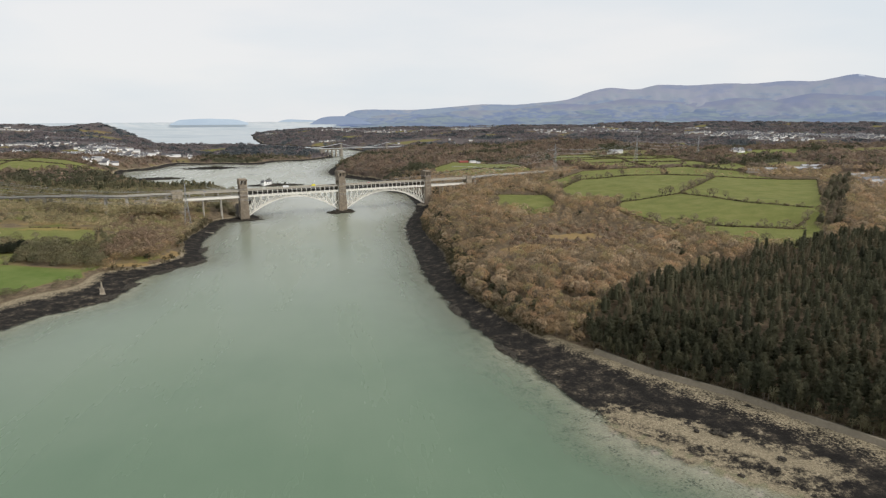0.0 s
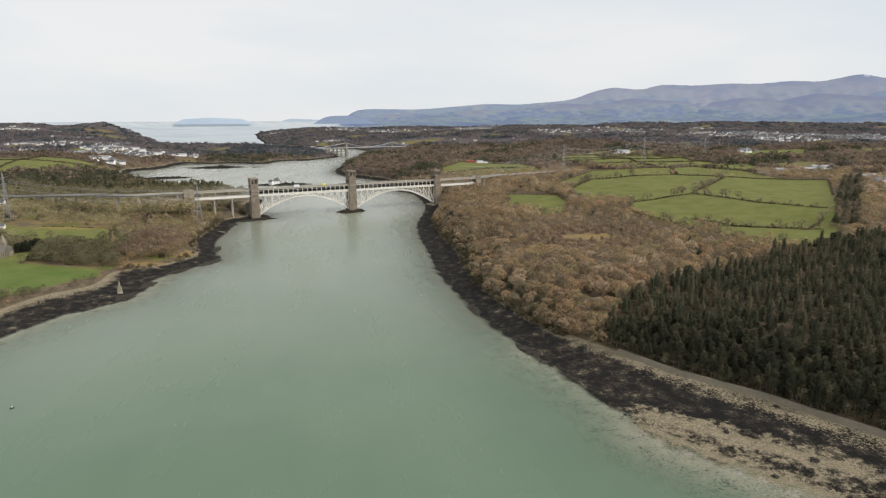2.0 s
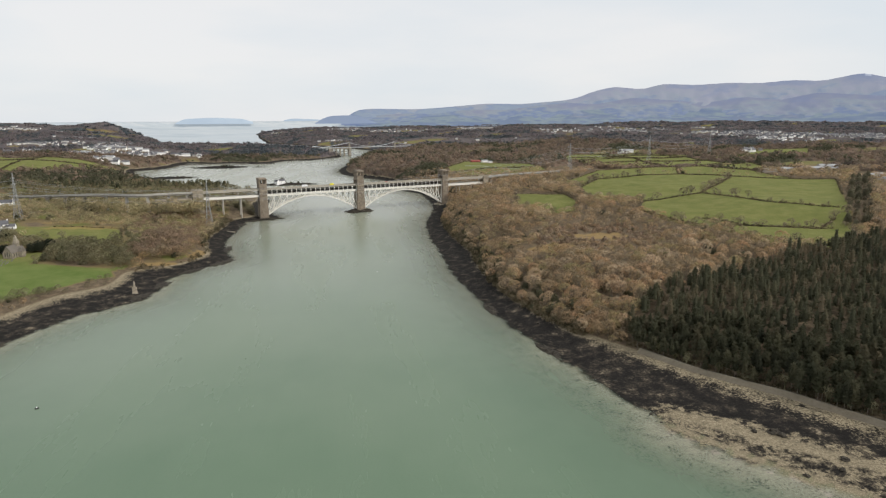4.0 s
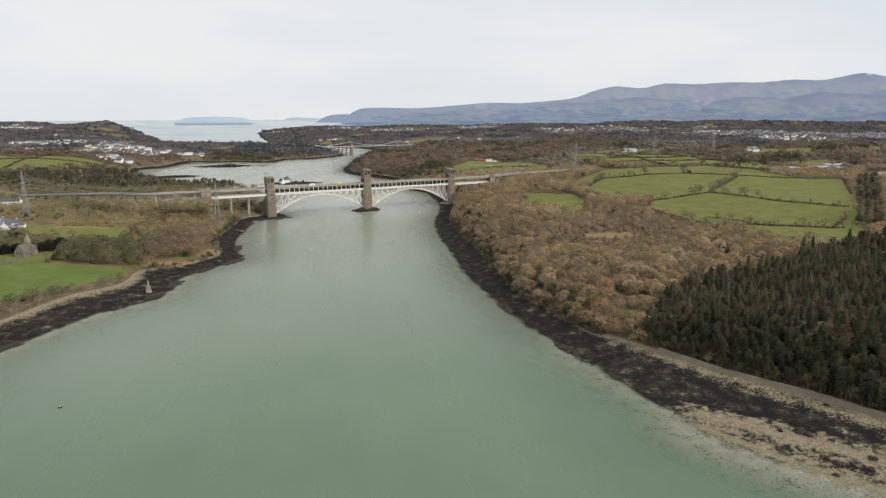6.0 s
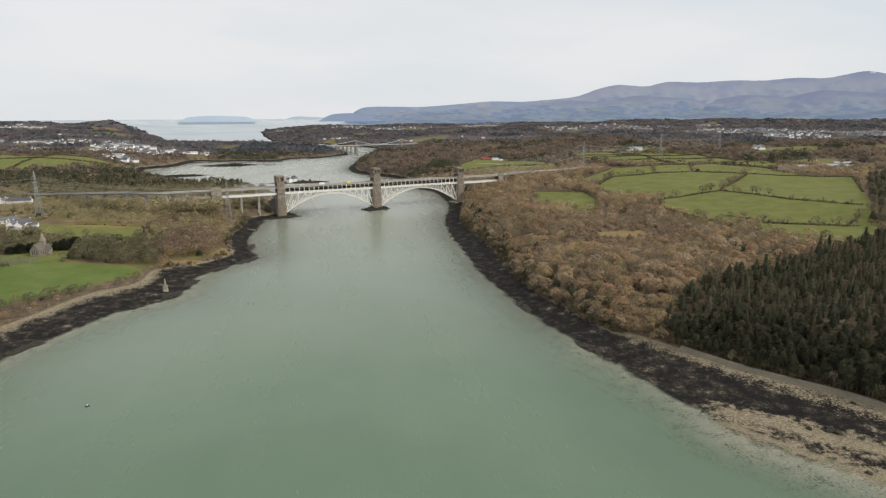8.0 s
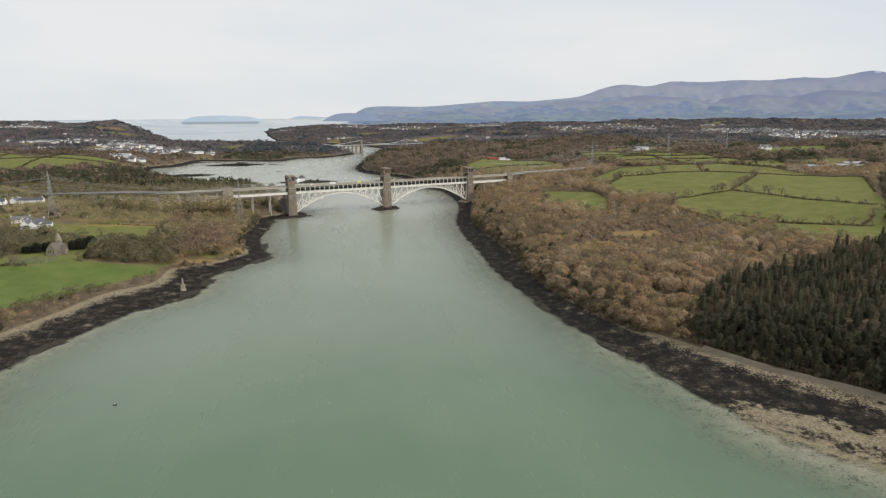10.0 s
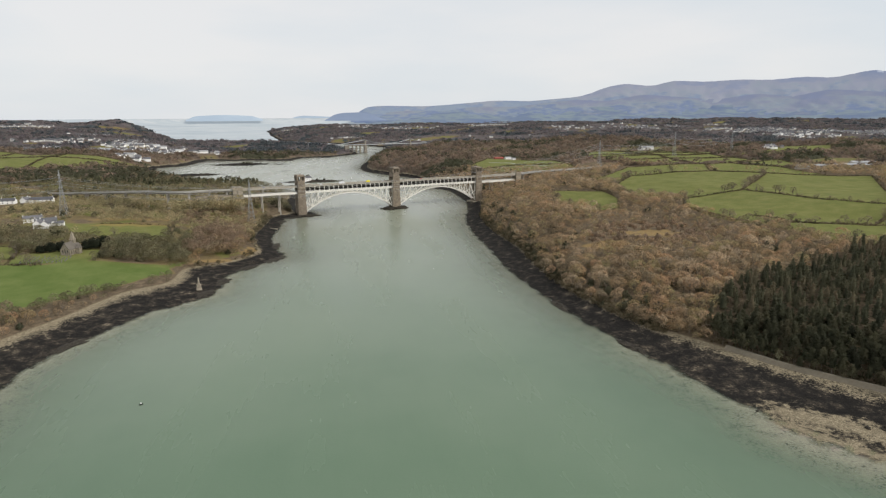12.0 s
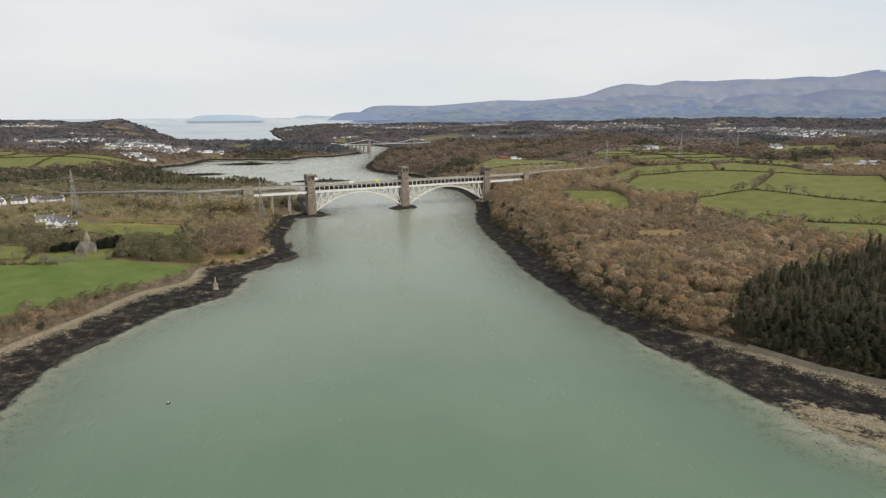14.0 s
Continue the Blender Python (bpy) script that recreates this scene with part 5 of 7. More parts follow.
def build_church(x, y, turn):
    g = float(ground_z(x, y)[0])
    ob = thing("church", pose(x, y, g, 0, 0, turn), "small brown stone church with a steep slate roof and spire", "church")
    part("nave", Solid().gable_walls(-8, -4.6, 8, 4.6, -1.5, 5.2, 12.0), RUBBLE, ob, "rubble stone nave with tall gable")
    part("roof", Solid().gable(-8, -4.6, 8, 4.6, 5.2, 12.0, 0.35, 0.3), BROWN_SLATE, ob, "steep slate roof")
    part("chancel", Solid().gable_walls(8, -3.4, 14, 3.4, -1.5, 4.0, 8.6), RUBBLE, ob)
    part("chancel_roof", Solid().gable(8.4, -3.4, 14, 3.4, 4.0, 8.6, 0.3, 0.3), BROWN_SLATE, ob)
    part("transept", Solid().box(1.0, -8.4, -1.5, 6.0, -4.6, 5.4), RUBBLE, ob)
    part("porch_roof", Solid().box(0.7, -8.8, 5.4, 6.3, -4.4, 8.8, 0.08, 1.0), BROWN_SLATE, ob)
    tw = part("bell_tower", Solid().box(4.2, -2.0, 5.0, 8.2, 2.0, 13.0, 0.96), RUBBLE, ob, "square stone bell tower")
    part("spire", Solid().box(4.0, -2.2, 13.0, 8.4, 2.2, 21.5, 0.02), PALE_STONE, tw, "slender pointed spire")
    for yy in (-2.2, 0, 2.2):
        part("window", Solid().box(-8.06, yy - 0.35, 2.0, -7.95, yy + 0.35, 5.4 + (1.2 if yy == 0 else 0)), GLASS_DARK, ob)
    for xx in (-5, -2, 1):
        part("window", Solid().box(xx - 0.4, -4.66, 1.6, xx + 0.4, -4.55, 4.0), GLASS_DARK, ob)
    return ob


build_church(-353, 666, 80)


GRAVE_STONE = surface("gravestone", (0.08, 0.085, 0.068), (0.19, 0.188, 0.16), 1.5, 0.3, 0.9, 0.0, 0.3, 0.5, 0.5)


def gravestone():
    ob = thing("gravestone", pose(0, 0, 0), "small grey weathered gravestone in rough grass", "gravestone", "graves of the churchyard")
    part("slab", Solid().box(-0.45, -0.1, -0.2, 0.45, 0.1, 1.1, 0.9), GRAVE_STONE, ob)
    part("kerb", Solid().box(-0.5, -2.0, -0.2, 0.5, -0.12, 0.2), GRAVE_STONE, ob)
    return ob


grave_rng = np.random.default_rng(11)
first = None
for row in range(6):
    for col in range(9):
        x, y = -384 + col * 4.6 + grave_rng.normal(0, 0.5), 633 + row * 3.9 + grave_rng.normal(0, 0.4)
        g = float(ground_z(x, y)[0])
        m = pose(x, y, g, 0, 0, 20 + grave_rng.normal(0, 5))
        if first is None:
            first = gravestone()
            first.matrix_world = m
        else:
            copy_thing(first, m)

# ---- pylons and their wires ----
ARMS = ((36.0, 7.0), (43.5, 9.4), (51.0, 6.6))


def lattice(s, z0, z1, w0, w1, n, t):
    """Legs and zigzag bracing of a square lattice mast."""
    cs = [(-1, -1), (1, -1), (1, 1), (-1, 1)]
    for i in range(n):
        a, b = i / n, (i + 1) / n
        za, zb, wa, wb = z0 + (z1 - z0) * a, z0 + (z1 - z0) * b, w0 + (w1 - w0) * a, w0 + (w1 - w0) * b
        for k in range(4):
            (ax, ay), (bx, by) = cs[k], cs[(k + 1) % 4]
            s.beam((ax * wa, ay * wa, za), (ax * wb, ay * wb, zb), t)
            s.beam((ax * wa, ay * wa, za), (bx * wb, by * wb, zb), t * 0.6)
            s.beam((bx * wa, by * wa, za), (ax * wb, ay * wb, zb), t * 0.6)
    return s


def build_pylon():
    ob = thing("pylon", pose(0, 0, 0), "grey lattice steel electricity pylon among trees", "pylon", "pylons of the power line")
    part("mast", lattice(Solid(), -1, 34, 4.2, 1.3, 6, 0.25), GALVANISED, ob)
    part("head", lattice(Solid(), 34, 58, 1.3, 0.25, 6, 0.2), GALVANISED, ob)
    for z, r in ARMS:
        s = Solid()
        for side in (-1, 1):
            for dy in (-0.7, 0.7):
                s.beam((0.6 * side, dy, z), (r * side, 0, z + 0.3), 0.2).beam((0.6 * side, dy, z + 2.2), (r * side, 0, z + 0.3), 0.16)
        arm = part("cross_arm", s, GALVANISED, ob)
        for side in (-1, 1):
            part("insulator", Solid().tube([(r * side, 0, z + 0.2), (r * side, 0, z - 2.2)], [0.16, 0.16], 6), GLASS_DARK, arm)
    return ob


PYLON_LINE = [(-640, 845), (-428, 846), (-206, 866), (424, 1172), (700, 1370), (988, 1570)]
pyl = None
tops = []
for i, (x, y) in enumerate(PYLON_LINE):
    a, b = PYLON_LINE[max(i - 1, 0)], PYLON_LINE[min(i + 1, len(PYLON_LINE) - 1)]
    turn = math.degrees(math.atan2(b[1] - a[1], b[0] - a[0])) - 90
    m = pose(x, y, float(ground_z(x, y)[0]), 0, 0, turn)
    if pyl is None:
        pyl = build_pylon()
        pyl.matrix_world = m
    else:
        copy_thing(pyl, m)
    tops.append([m @ Vector((r * side, 0, z - 2.2)) for z, r in ARMS for side in (-1, 1)])
for p, q in zip(tops, tops[1:]):
    for a, b in zip(p, q):
        n = 16
        sag = (b - a).length * 0.03
        pts = [a.lerp(b, k / n) - Vector((0, 0, 4 * sag * (k / n) * (1 - k / n))) for k in range(n + 1)]
        me = Solid().tube(pts, [0.13] * (n + 1), 3).mesh("power_cable")
        me.materials.append(GALVANISED)
        tagged(new("power_cable", me), "thin grey power cable hung between pylons", "cable", "cables of the power line")


# ---- the old suspension bridge up the strait ----
DULL_STEEL = surface("dull_grey_paint", (0.36, 0.37, 0.37), (0.50, 0.51, 0.51), 1.0, 0.1, 0.6)
OLD_STONE = masonry("old_grey_stone", (0.24, 0.22, 0.19), (0.33, 0.30, 0.26), (0.18, 0.16, 0.14))


def build_suspension_bridge():
    a, b = Vector((20, 2452, 0)), Vector((203, 2508, 0))
    d = (b - a).normalized()
    ob = thing("suspension_bridge", Matrix.Translation(a) @ pose(0, 0, 0, 0, 0, math.degrees(math.atan2(d.y, d.x))), "pale suspension bridge with stone towers and arches", "bridge")
    span, deck, top = (b - a).length, 31.5, 50.0
    for u in (0, span):
        part("tower", Solid().box(u - 5.5, -7.5, -3, u + 5.5, 7.5, deck, 0.8).box(u - 3.6, -6, deck, u + 3.6, 6, top, 0.72), OLD_STONE, ob, "tapered pale stone tower")
    part("deck", Solid().box(-110, -6, deck - 0.9, span + 90, 6, deck + 0.4), DULL_STEEL, ob, "pale deck")
    for v in (-6, 6):
        part("railing", Solid().box(-75, v - 0.1, deck + 0.4, span + 90, v + 0.1, deck + 1.4), DULL_STEEL, ob)
        pts = [(-120, v, deck + 1)] + [(-120 + 120 * k / 6, v, deck + 1 + (top - deck - 1) * (k / 6) ** 1.15) for k in range(1, 6)]
        pts += [(span * k / 20, v, deck + 3 + (top - deck - 3) * (2 * k / 20 - 1) ** 2) for k in range(21)]
        pts += [(span + 85 * k / 6, v, top - (top - deck - 1) * (k / 6) ** 0.9) for k in range(1, 7)]
        part("main_chain", Solid().tube(pts, [0.65] * len(pts), 4), DULL_STEEL, ob, "pale main chain")
        for k in range(1, 20):
            z = deck + 3 + (top - deck - 3) * (2 * k / 20 - 1) ** 2
            part("hanger", Solid().beam((span * k / 20, v, deck), (span * k / 20, v, z), 0.2), DULL_STEEL, ob)
    for k in range(4):                       # approach arches
        u1 = -5 - k * 16
        part("arch_pier", Solid().box(u1 - 16 - 1.6, -5.5, -3, u1 - 16 + 1.6, 5.5, deck - 7, 0.8), PALE_STONE, ob, "tall tapered pale stone pier")
        s = Solid()
        for j in range(10):
            t0, t1 = math.pi * j / 10, math.pi * (j + 1) / 10
            x0, x1 = u1 - 8 + 7.0 * math.cos(t0), u1 - 8 + 7.0 * math.cos(t1)
            s.box(min(x0, x1), -5, deck - 9 + 6.4 * math.sin((t0 + t1) / 2), max(x0, x1), 5, deck - 1.0)
        part("arch", s, PALE_STONE, ob, "round stone approach arch")
    part("abutment", Solid().box(-84, -7, 0, -70, 7, deck - 1.2, 0.96), OLD_STONE, ob)
    return ob


build_suspension_bridge()

# ---- farm and works buildings, far houses ----
def shed(x, y, turn, length, width, eaves, ridge, wall_mat, roof_mat, name, label, category, group):
    return set_house(x, y, turn, name=name, label=label, category=category, group=group, length=length, width=width, eaves=eaves, ridge=ridge, wall_mat=wall_mat, roof_mat=roof_mat, chimneys=0, bays=0)


RED_WALL = surface("red_boards", (0.20, 0.045, 0.035), (0.30, 0.07, 0.05), 1.0, 0.1, 0.7)
shed(318, 1549, 10, 24, 8, 2.8, 4.6, RED_WALL, RED_ROOF, "barn", "red-roofed barn beside a green paddock", "barn", "")
shed(340, 1540, 15, 16, 8, 4, 6.5, WHITE_WALL, PALE_ROOF, "shed", "small white shed beside a red barn", "shed", "")
shed(353, 1532, 15, 9, 7, 3.4, 5.5, WHITE_WALL, SLATE, "shed", "small white hut beside a paddock", "shed", "")
for x, y, t, l, w in ((760, 1028, -20, 24, 10), (788, 1015, -20, 28, 12), (838, 978, -24, 62, 18), (812, 1002, -18, 18, 9), (860, 1000, -20, 40, 14)):
    shed(x, y, t, l, w, 4.5, 7.0, GREY_WALL, PALE_ROOF, "farm_shed", "pale-roofed farm shed behind the field hedge", "shed", "farm sheds")
for x, y, t, l, w in ((822, 862, 20, 46, 20), (800, 812, 15, 50, 14), (768, 770, 12, 44, 13)):
    shed(x, y, t, l, w, 5.5, 9.0, GREY_WALL, SLATE if l == 50 else PALE_ROOF, "works_building", "long low building with a dark slate roof" if l == 50 else "long low building with a pale grey roof", "building", "works buildings")

set_house(-157, 1424, 42, label="white cottage on a low rocky islet", group="white cottages of the islet", length=17, width=8, eaves=6.0, ridge=9.6, chimneys=2, bays=4, **white)
set_house(-166, 1419, 132, label="white gabled wing of the islet cottage", group="white cottages of the islet", length=12, width=7.5, eaves=6.0, ridge=9.8, chimneys=1, bays=2, **white)



def paddock_fence(path):
    ob = thing("paddock_fence", pose(0, 0, 0), "white post-and-rail fence across a green paddock", "fence")
    q = [p for a, b in zip(path, path[1:]) for p in [(a[0] + (b[0] - a[0]) * k / 8, a[1] + (b[1] - a[1]) * k / 8) for k in range(8)]] + [path[-1]]
    q = [(x, y, float(ground_z(x, y)[0])) for x, y in q]
    for x, y, z in q:
        part("post", Solid().box(x - 0.12, y - 0.12, z - 0.3, x + 0.12, y + 0.12, z + 1.5), WHITE_P, ob)
    for h in (0.6, 1.15):
        s = Solid()
        for a, b in zip(q, q[1:]):
            s.beam((a[0], a[1], a[2] + h), (b[0], b[1], b[2] + h), 0.12, 0.3)
        part("rail", s, WHITE_P, ob)


paddock_fence([(262, 1420), (303, 1384), (316, 1318), (352, 1280)])

FAR_WALL = surface("far_house_walls", (0.42, 0.40, 0.37), (0.80, 0.79, 0.77), 0.02, 0.012, 0.85, 0.0, 0.0, 0.25)
town_rng = np.random.default_rng(31)
# towns: x, y, spread, houses; then the depth of the spread and the share of white walls
ISLAND_TOWN = [(-1840, 4080, 120, 26), (-1560, 4150, 50, 8), (-1360, 3392, 100, 16), (-1214, 2760, 90, 34), (-1026, 2800, 95, 34), (-857, 2400, 46, 36), (-806, 2230, 50, 44), (-665, 1900, 30, 14),
               (-772, 2359, 40, 20), (-700, 2120, 36, 36), (-670, 2253, 55, 36), (-646, 2400, 10, 5), (-982, 2208, 20, 7), (-1011, 2080, 10, 4), (-519, 2260, 25, 5), (-1960, 4000, 90, 12)]
HEADLAND_TOWN = [(-477, 5000, 50, 9), (-398, 5400, 85, 18), (65, 4425, 100, 30), (335, 4340, 120, 36), (-23, 3377, 40, 10), (720, 4900, 80, 24), (924, 4266, 120, 36), (1022, 4170, 50, 16), (476, 4400, 160, 24), (600, 3000, 220, 8)]
MAINLAND_TOWN = [(1312, 3542, 105, 22), (1729, 3480, 50, 46), (1616, 3500, 140, 26), (2004, 3650, 60, 14), (2300, 3900, 90, 16), (2483, 3986, 70, 12), (1516, 2650, 60, 18), (1835, 2869, 95, 34), (1909, 2708, 62, 44), (1956, 2610, 90, 52), (1719, 2237, 65, 34),
                 (2015, 2433, 120, 74), (2064, 2269, 86, 64), (2133, 2216, 72, 60), (1732, 2043, 38, 8), (2224, 2062, 140, 60), (1159, 1646, 14, 3), (837, 1786, 16, 5), (1190, 1680, 40, 4)]
TOWNS = [(x, y, 1.2 * s, d * s, n, share) for towns, d, share in ((ISLAND_TOWN, 1.1, 0.82), (HEADLAND_TOWN, 1.0, 0.9), (MAINLAND_TOWN, 1.6, 0.92)) for x, y, s, n in towns]
base_white = house_at(pose(0, 0, -500), "house", "small white town house with a slate roof", "house", "houses of the far towns", 13, 9, 5.4, 9.2, WHITE_WALL, SLATE, 1, 0)
base_grey = house_at(pose(0, 0, -500), "house", "grey stone town house with a slate roof", "house", "houses of the far towns", 12, 9, 5.4, 9.4, GREY_WALL, SLATE, 1, 0)
base_long = house_at(pose(0, 0, -500), "house", "long white terrace with a pale roof", "house", "houses of the far towns", 28, 10, 6.0, 9.0, WHITE_WALL, PALE_ROOF, 1, 0)
plots = []
for tx, ty, sx, sy, n, share in TOWNS:
    for k in range(n):
        x, y = tx + town_rng.normal(0, sx * 0.6), ty + town_rng.normal(0, sy * 0.6)
        turn, pick, grow = town_rng.uniform(-25, 25), town_rng.uniform(), town_rng.uniform(0.75, 1.3)
        kind = base_long if pick > 0.955 else (base_white if pick < share - 0.1 else base_grey)
        plots.append((math.hypot(x - HUB[0], y - HUB[1]), x, y, turn + (90 if pick * 7 % 1 < 0.3 else 0), grow, kind))
plots.sort(key=lambda q: q[0])
heights = survey(np.array([q[1] for q in plots]), np.array([q[2] for q in plots]))
plots = [(q, float(z)) for q, z, inl in zip(plots, heights[0], heights[2]) if inl > 12]
HOUSE_SPOTS = [(q[1], q[2]) for q, z in plots]
used = set()
rest_walls, rest_roofs = Solid(), Solid()
for i, ((r, x, y, turn, grow, kind), z) in enumerate(plots):
    fx, fy, fz, fk = (float(v) for v in far(x, y, z))
    s = fk * grow
    m = pose(fx, fy, fz, 0, 0, turn)
    if i < 260:
        if kind not in used:
            ob = kind
            ob.matrix_world = m
            used.add(kind)
        else:
            ob = copy_thing(kind, m)
        ob.scale = (s, s, s)
    else:
        hl, hw, e, t = (14, 5.0, 6.0, 9.0) if kind is base_long else (6.5, 4.5, 5.4, 9.2)
        for gathered, shape in ((rest_walls, Solid().gable_walls(-hl, -hw, hl, hw, -1.5, e, t)), (rest_roofs, Solid().gable(-hl, -hw, hl, hw, e, t))):
            gathered.add([m @ (Vector(v) * s) for v in shape.v], shape.f)
me = bpy.data.meshes.new("town_houses")
nw = len(rest_walls.v)
me.from_pydata(rest_walls.v + rest_roofs.v, [], rest_walls.f + [tuple(i + nw for i in f) for f in rest_roofs.f])
me.materials.append(FAR_WALL)
me.materials.append(SLATE)
me.polygons.foreach_set("material_index", [0] * len(rest_walls.f) + [1] * len(rest_roofs.f))
tagged(new("town_houses", me), "white and grey houses of a distant town", "houses", kind="stuff")

# ---- trees ----
def unit(v):
    return v / np.maximum(np.linalg.norm(v, axis=-1, keepdims=True), 1e-9)


def tube_arrays(a, b, r0, r1, sides=3):
    d = unit(b - a)
    s = unit(np.cross(d, np.array([0.31, 0.17, 0.93]) if abs(d[2]) < 0.9 else np.array([1.0, 0.2, 0.1])))
    t = np.cross(d, s)
    ang = np.arange(sides) * 2 * math.pi / sides
    ring = np.cos(ang)[:, None] * s + np.sin(ang)[:, None] * t
    v = np.vstack([a + ring * r0, b + ring * r1])
    f = []
    for k in range(sides):
        k2 = (k + 1) % sides
        f += [(k, k2, sides + k2), (k, sides + k2, sides + k)]
    return v, np.array(f)


def gather(pieces):
    vs, fs, n = [], [], 0
    for v, f in pieces:
        vs.append(v)
        fs.append(f + n)
        n += len(v)
    return np.vstack(vs), np.vstack(fs)


def lobe_arrays(rng, c, r, turns, segs):
    """A rough rounded mass of fine twigs: rings from the top down, uneven in reach."""
    v, f = [[0, 0, 1.0]], []
    for k, t in enumerate(turns):
        a = 2 * math.pi * (np.arange(segs) + 0.5 * k) / segs
        q = rng.uniform(0.84, 1.12, segs) * (1 if t < 1.9 else 0.9)
        v += np.stack([np.cos(a) * math.sin(t) * q, np.sin(a) * math.sin(t) * q, math.cos(t) * q], -1).tolist()
    for j in range(segs):
        j2 = (j + 1) % segs
        f.append((0, 1 + j, 1 + j2))
        for k in range(len(turns) - 1):
            p, q = 1 + k * segs, 1 + (k + 1) * segs
            f += [(p + j, q + j, p + j2), (p + j2, q + j, q + j2)]
    return np.array(v) * r + c, np.array(f)


def facing(v, n):
    """Loose triangles turned to face the way of their normals."""
    f = np.arange(len(v)).reshape(-1, 3)
    t = v[f]
    back = (np.cross(t[:, 1] - t[:, 0], t[:, 2] - t[:, 0]) * n[f[:, 0]]).sum(1) < 0
    f[back] = f[back][:, ::-1]
    return f


def bare_tree(rng, h, spread, twigs, limbs, width):
    """Trunk with limbs, and a crown of fine upswept twigs in clumps. Returns both as triangle arrays."""
    fork = h * rng.uniform(0.22, 0.34)
    wood = [tube_arrays(np.zeros(3) - [0, 0, 0.6], np.array([rng.normal(0, 0.2), rng.normal(0, 0.2), fork]), h * 0.026, h * 0.018, 5)]
    for k in range(limbs):
        a = 2 * math.pi * (k + rng.uniform(-0.3, 0.3)) / limbs
        reach = spread * rng.uniform(0.35, 0.85)
        start = np.array([0, 0, fork * rng.uniform(0.85, 1.0)])
        mid = np.array([math.cos(a) * reach * 0.5, math.sin(a) * reach * 0.5, fork + (h - fork) * rng.uniform(0.25, 0.4)])
        end = np.array([math.cos(a) * reach, math.sin(a) * reach, fork + (h - fork) * rng.uniform(0.55, 0.9) * (1.05 - 0.35 * reach / spread)])
        wood += [tube_arrays(start, mid, h * 0.013, h * 0.009), tube_arrays(mid, end, h * 0.009, h * 0.003)]
    top = np.array([rng.normal(0, 0.3), rng.normal(0, 0.3), h * 0.9])
    wood.append(tube_arrays(np.array([0, 0, fork]), top, h * 0.016, h * 0.004))
    # lobes of the crown, covered with flakes of fine twigs
    n = max(4, limbs - 2)
    a = rng.uniform(0, 2 * math.pi) + np.arange(n) * 2.4
    rad = spread * np.sqrt((np.arange(n) + 0.3) / n) * 0.52
    lobes = np.stack([np.cos(a) * rad, np.sin(a) * rad, h * (0.60 - 0.30 * (rad / spread) ** 2 + rng.uniform(-0.05, 0.05, n))], -1)
    lr = spread * rng.uniform(0.38, 0.68, n)
    which = rng.integers(0, n, twigs * 2)
    u = rng.normal(size=(twigs * 2, 3))
    u[:, 2] += 0.45
    u = unit(u)
    c = lobes[which] + u * lr[which][:, None] * rng.uniform(0.78, 1.06, (twigs * 2, 1)) * [1, 1, 0.95]
    gap = np.linalg.norm(c[:, None] - lobes[None], axis=2) - lr[None] * 0.86
    gap[np.arange(len(c)), which] = 9
    keep = np.where((gap.min(1) > 0) & (c[:, 2] > fork * 0.35))[0][:twigs]
    c, u = c[keep], u[keep]
    m = len(c)
    nrm = unit(u + 0.42 * rng.normal(size=(m, 3)))
    out = unit(np.cross(nrm, rng.normal(size=(m, 3))) + 0.35 * u + [0, 0, 0.15])
    side = unit(np.cross(out, nrm))
    spike = rng.uniform(0, 1, (m, 1)) < 0.55
    ln = h * rng.uniform(0.055, 0.12, (m, 1))
    w = width * rng.uniform(0.6, 1.4, (m, 1)) * np.where(spike, 0.4, 1.0)
    out = np.where(spike, unit(u + 0.4 * rng.normal(size=(m, 3)) + [0, 0, 0.3]), out)
    v = np.stack([c - out * ln * 0.5 - side * w, c - out * ln * 0.4 + side * w, c + out * ln * 0.7], 1).reshape(-1, 3)
    round_n = unit(np.repeat(u, 3, axis=0) + [0, 0, 0.15])
    return gather(wood), (v, facing(v, round_n), round_n)


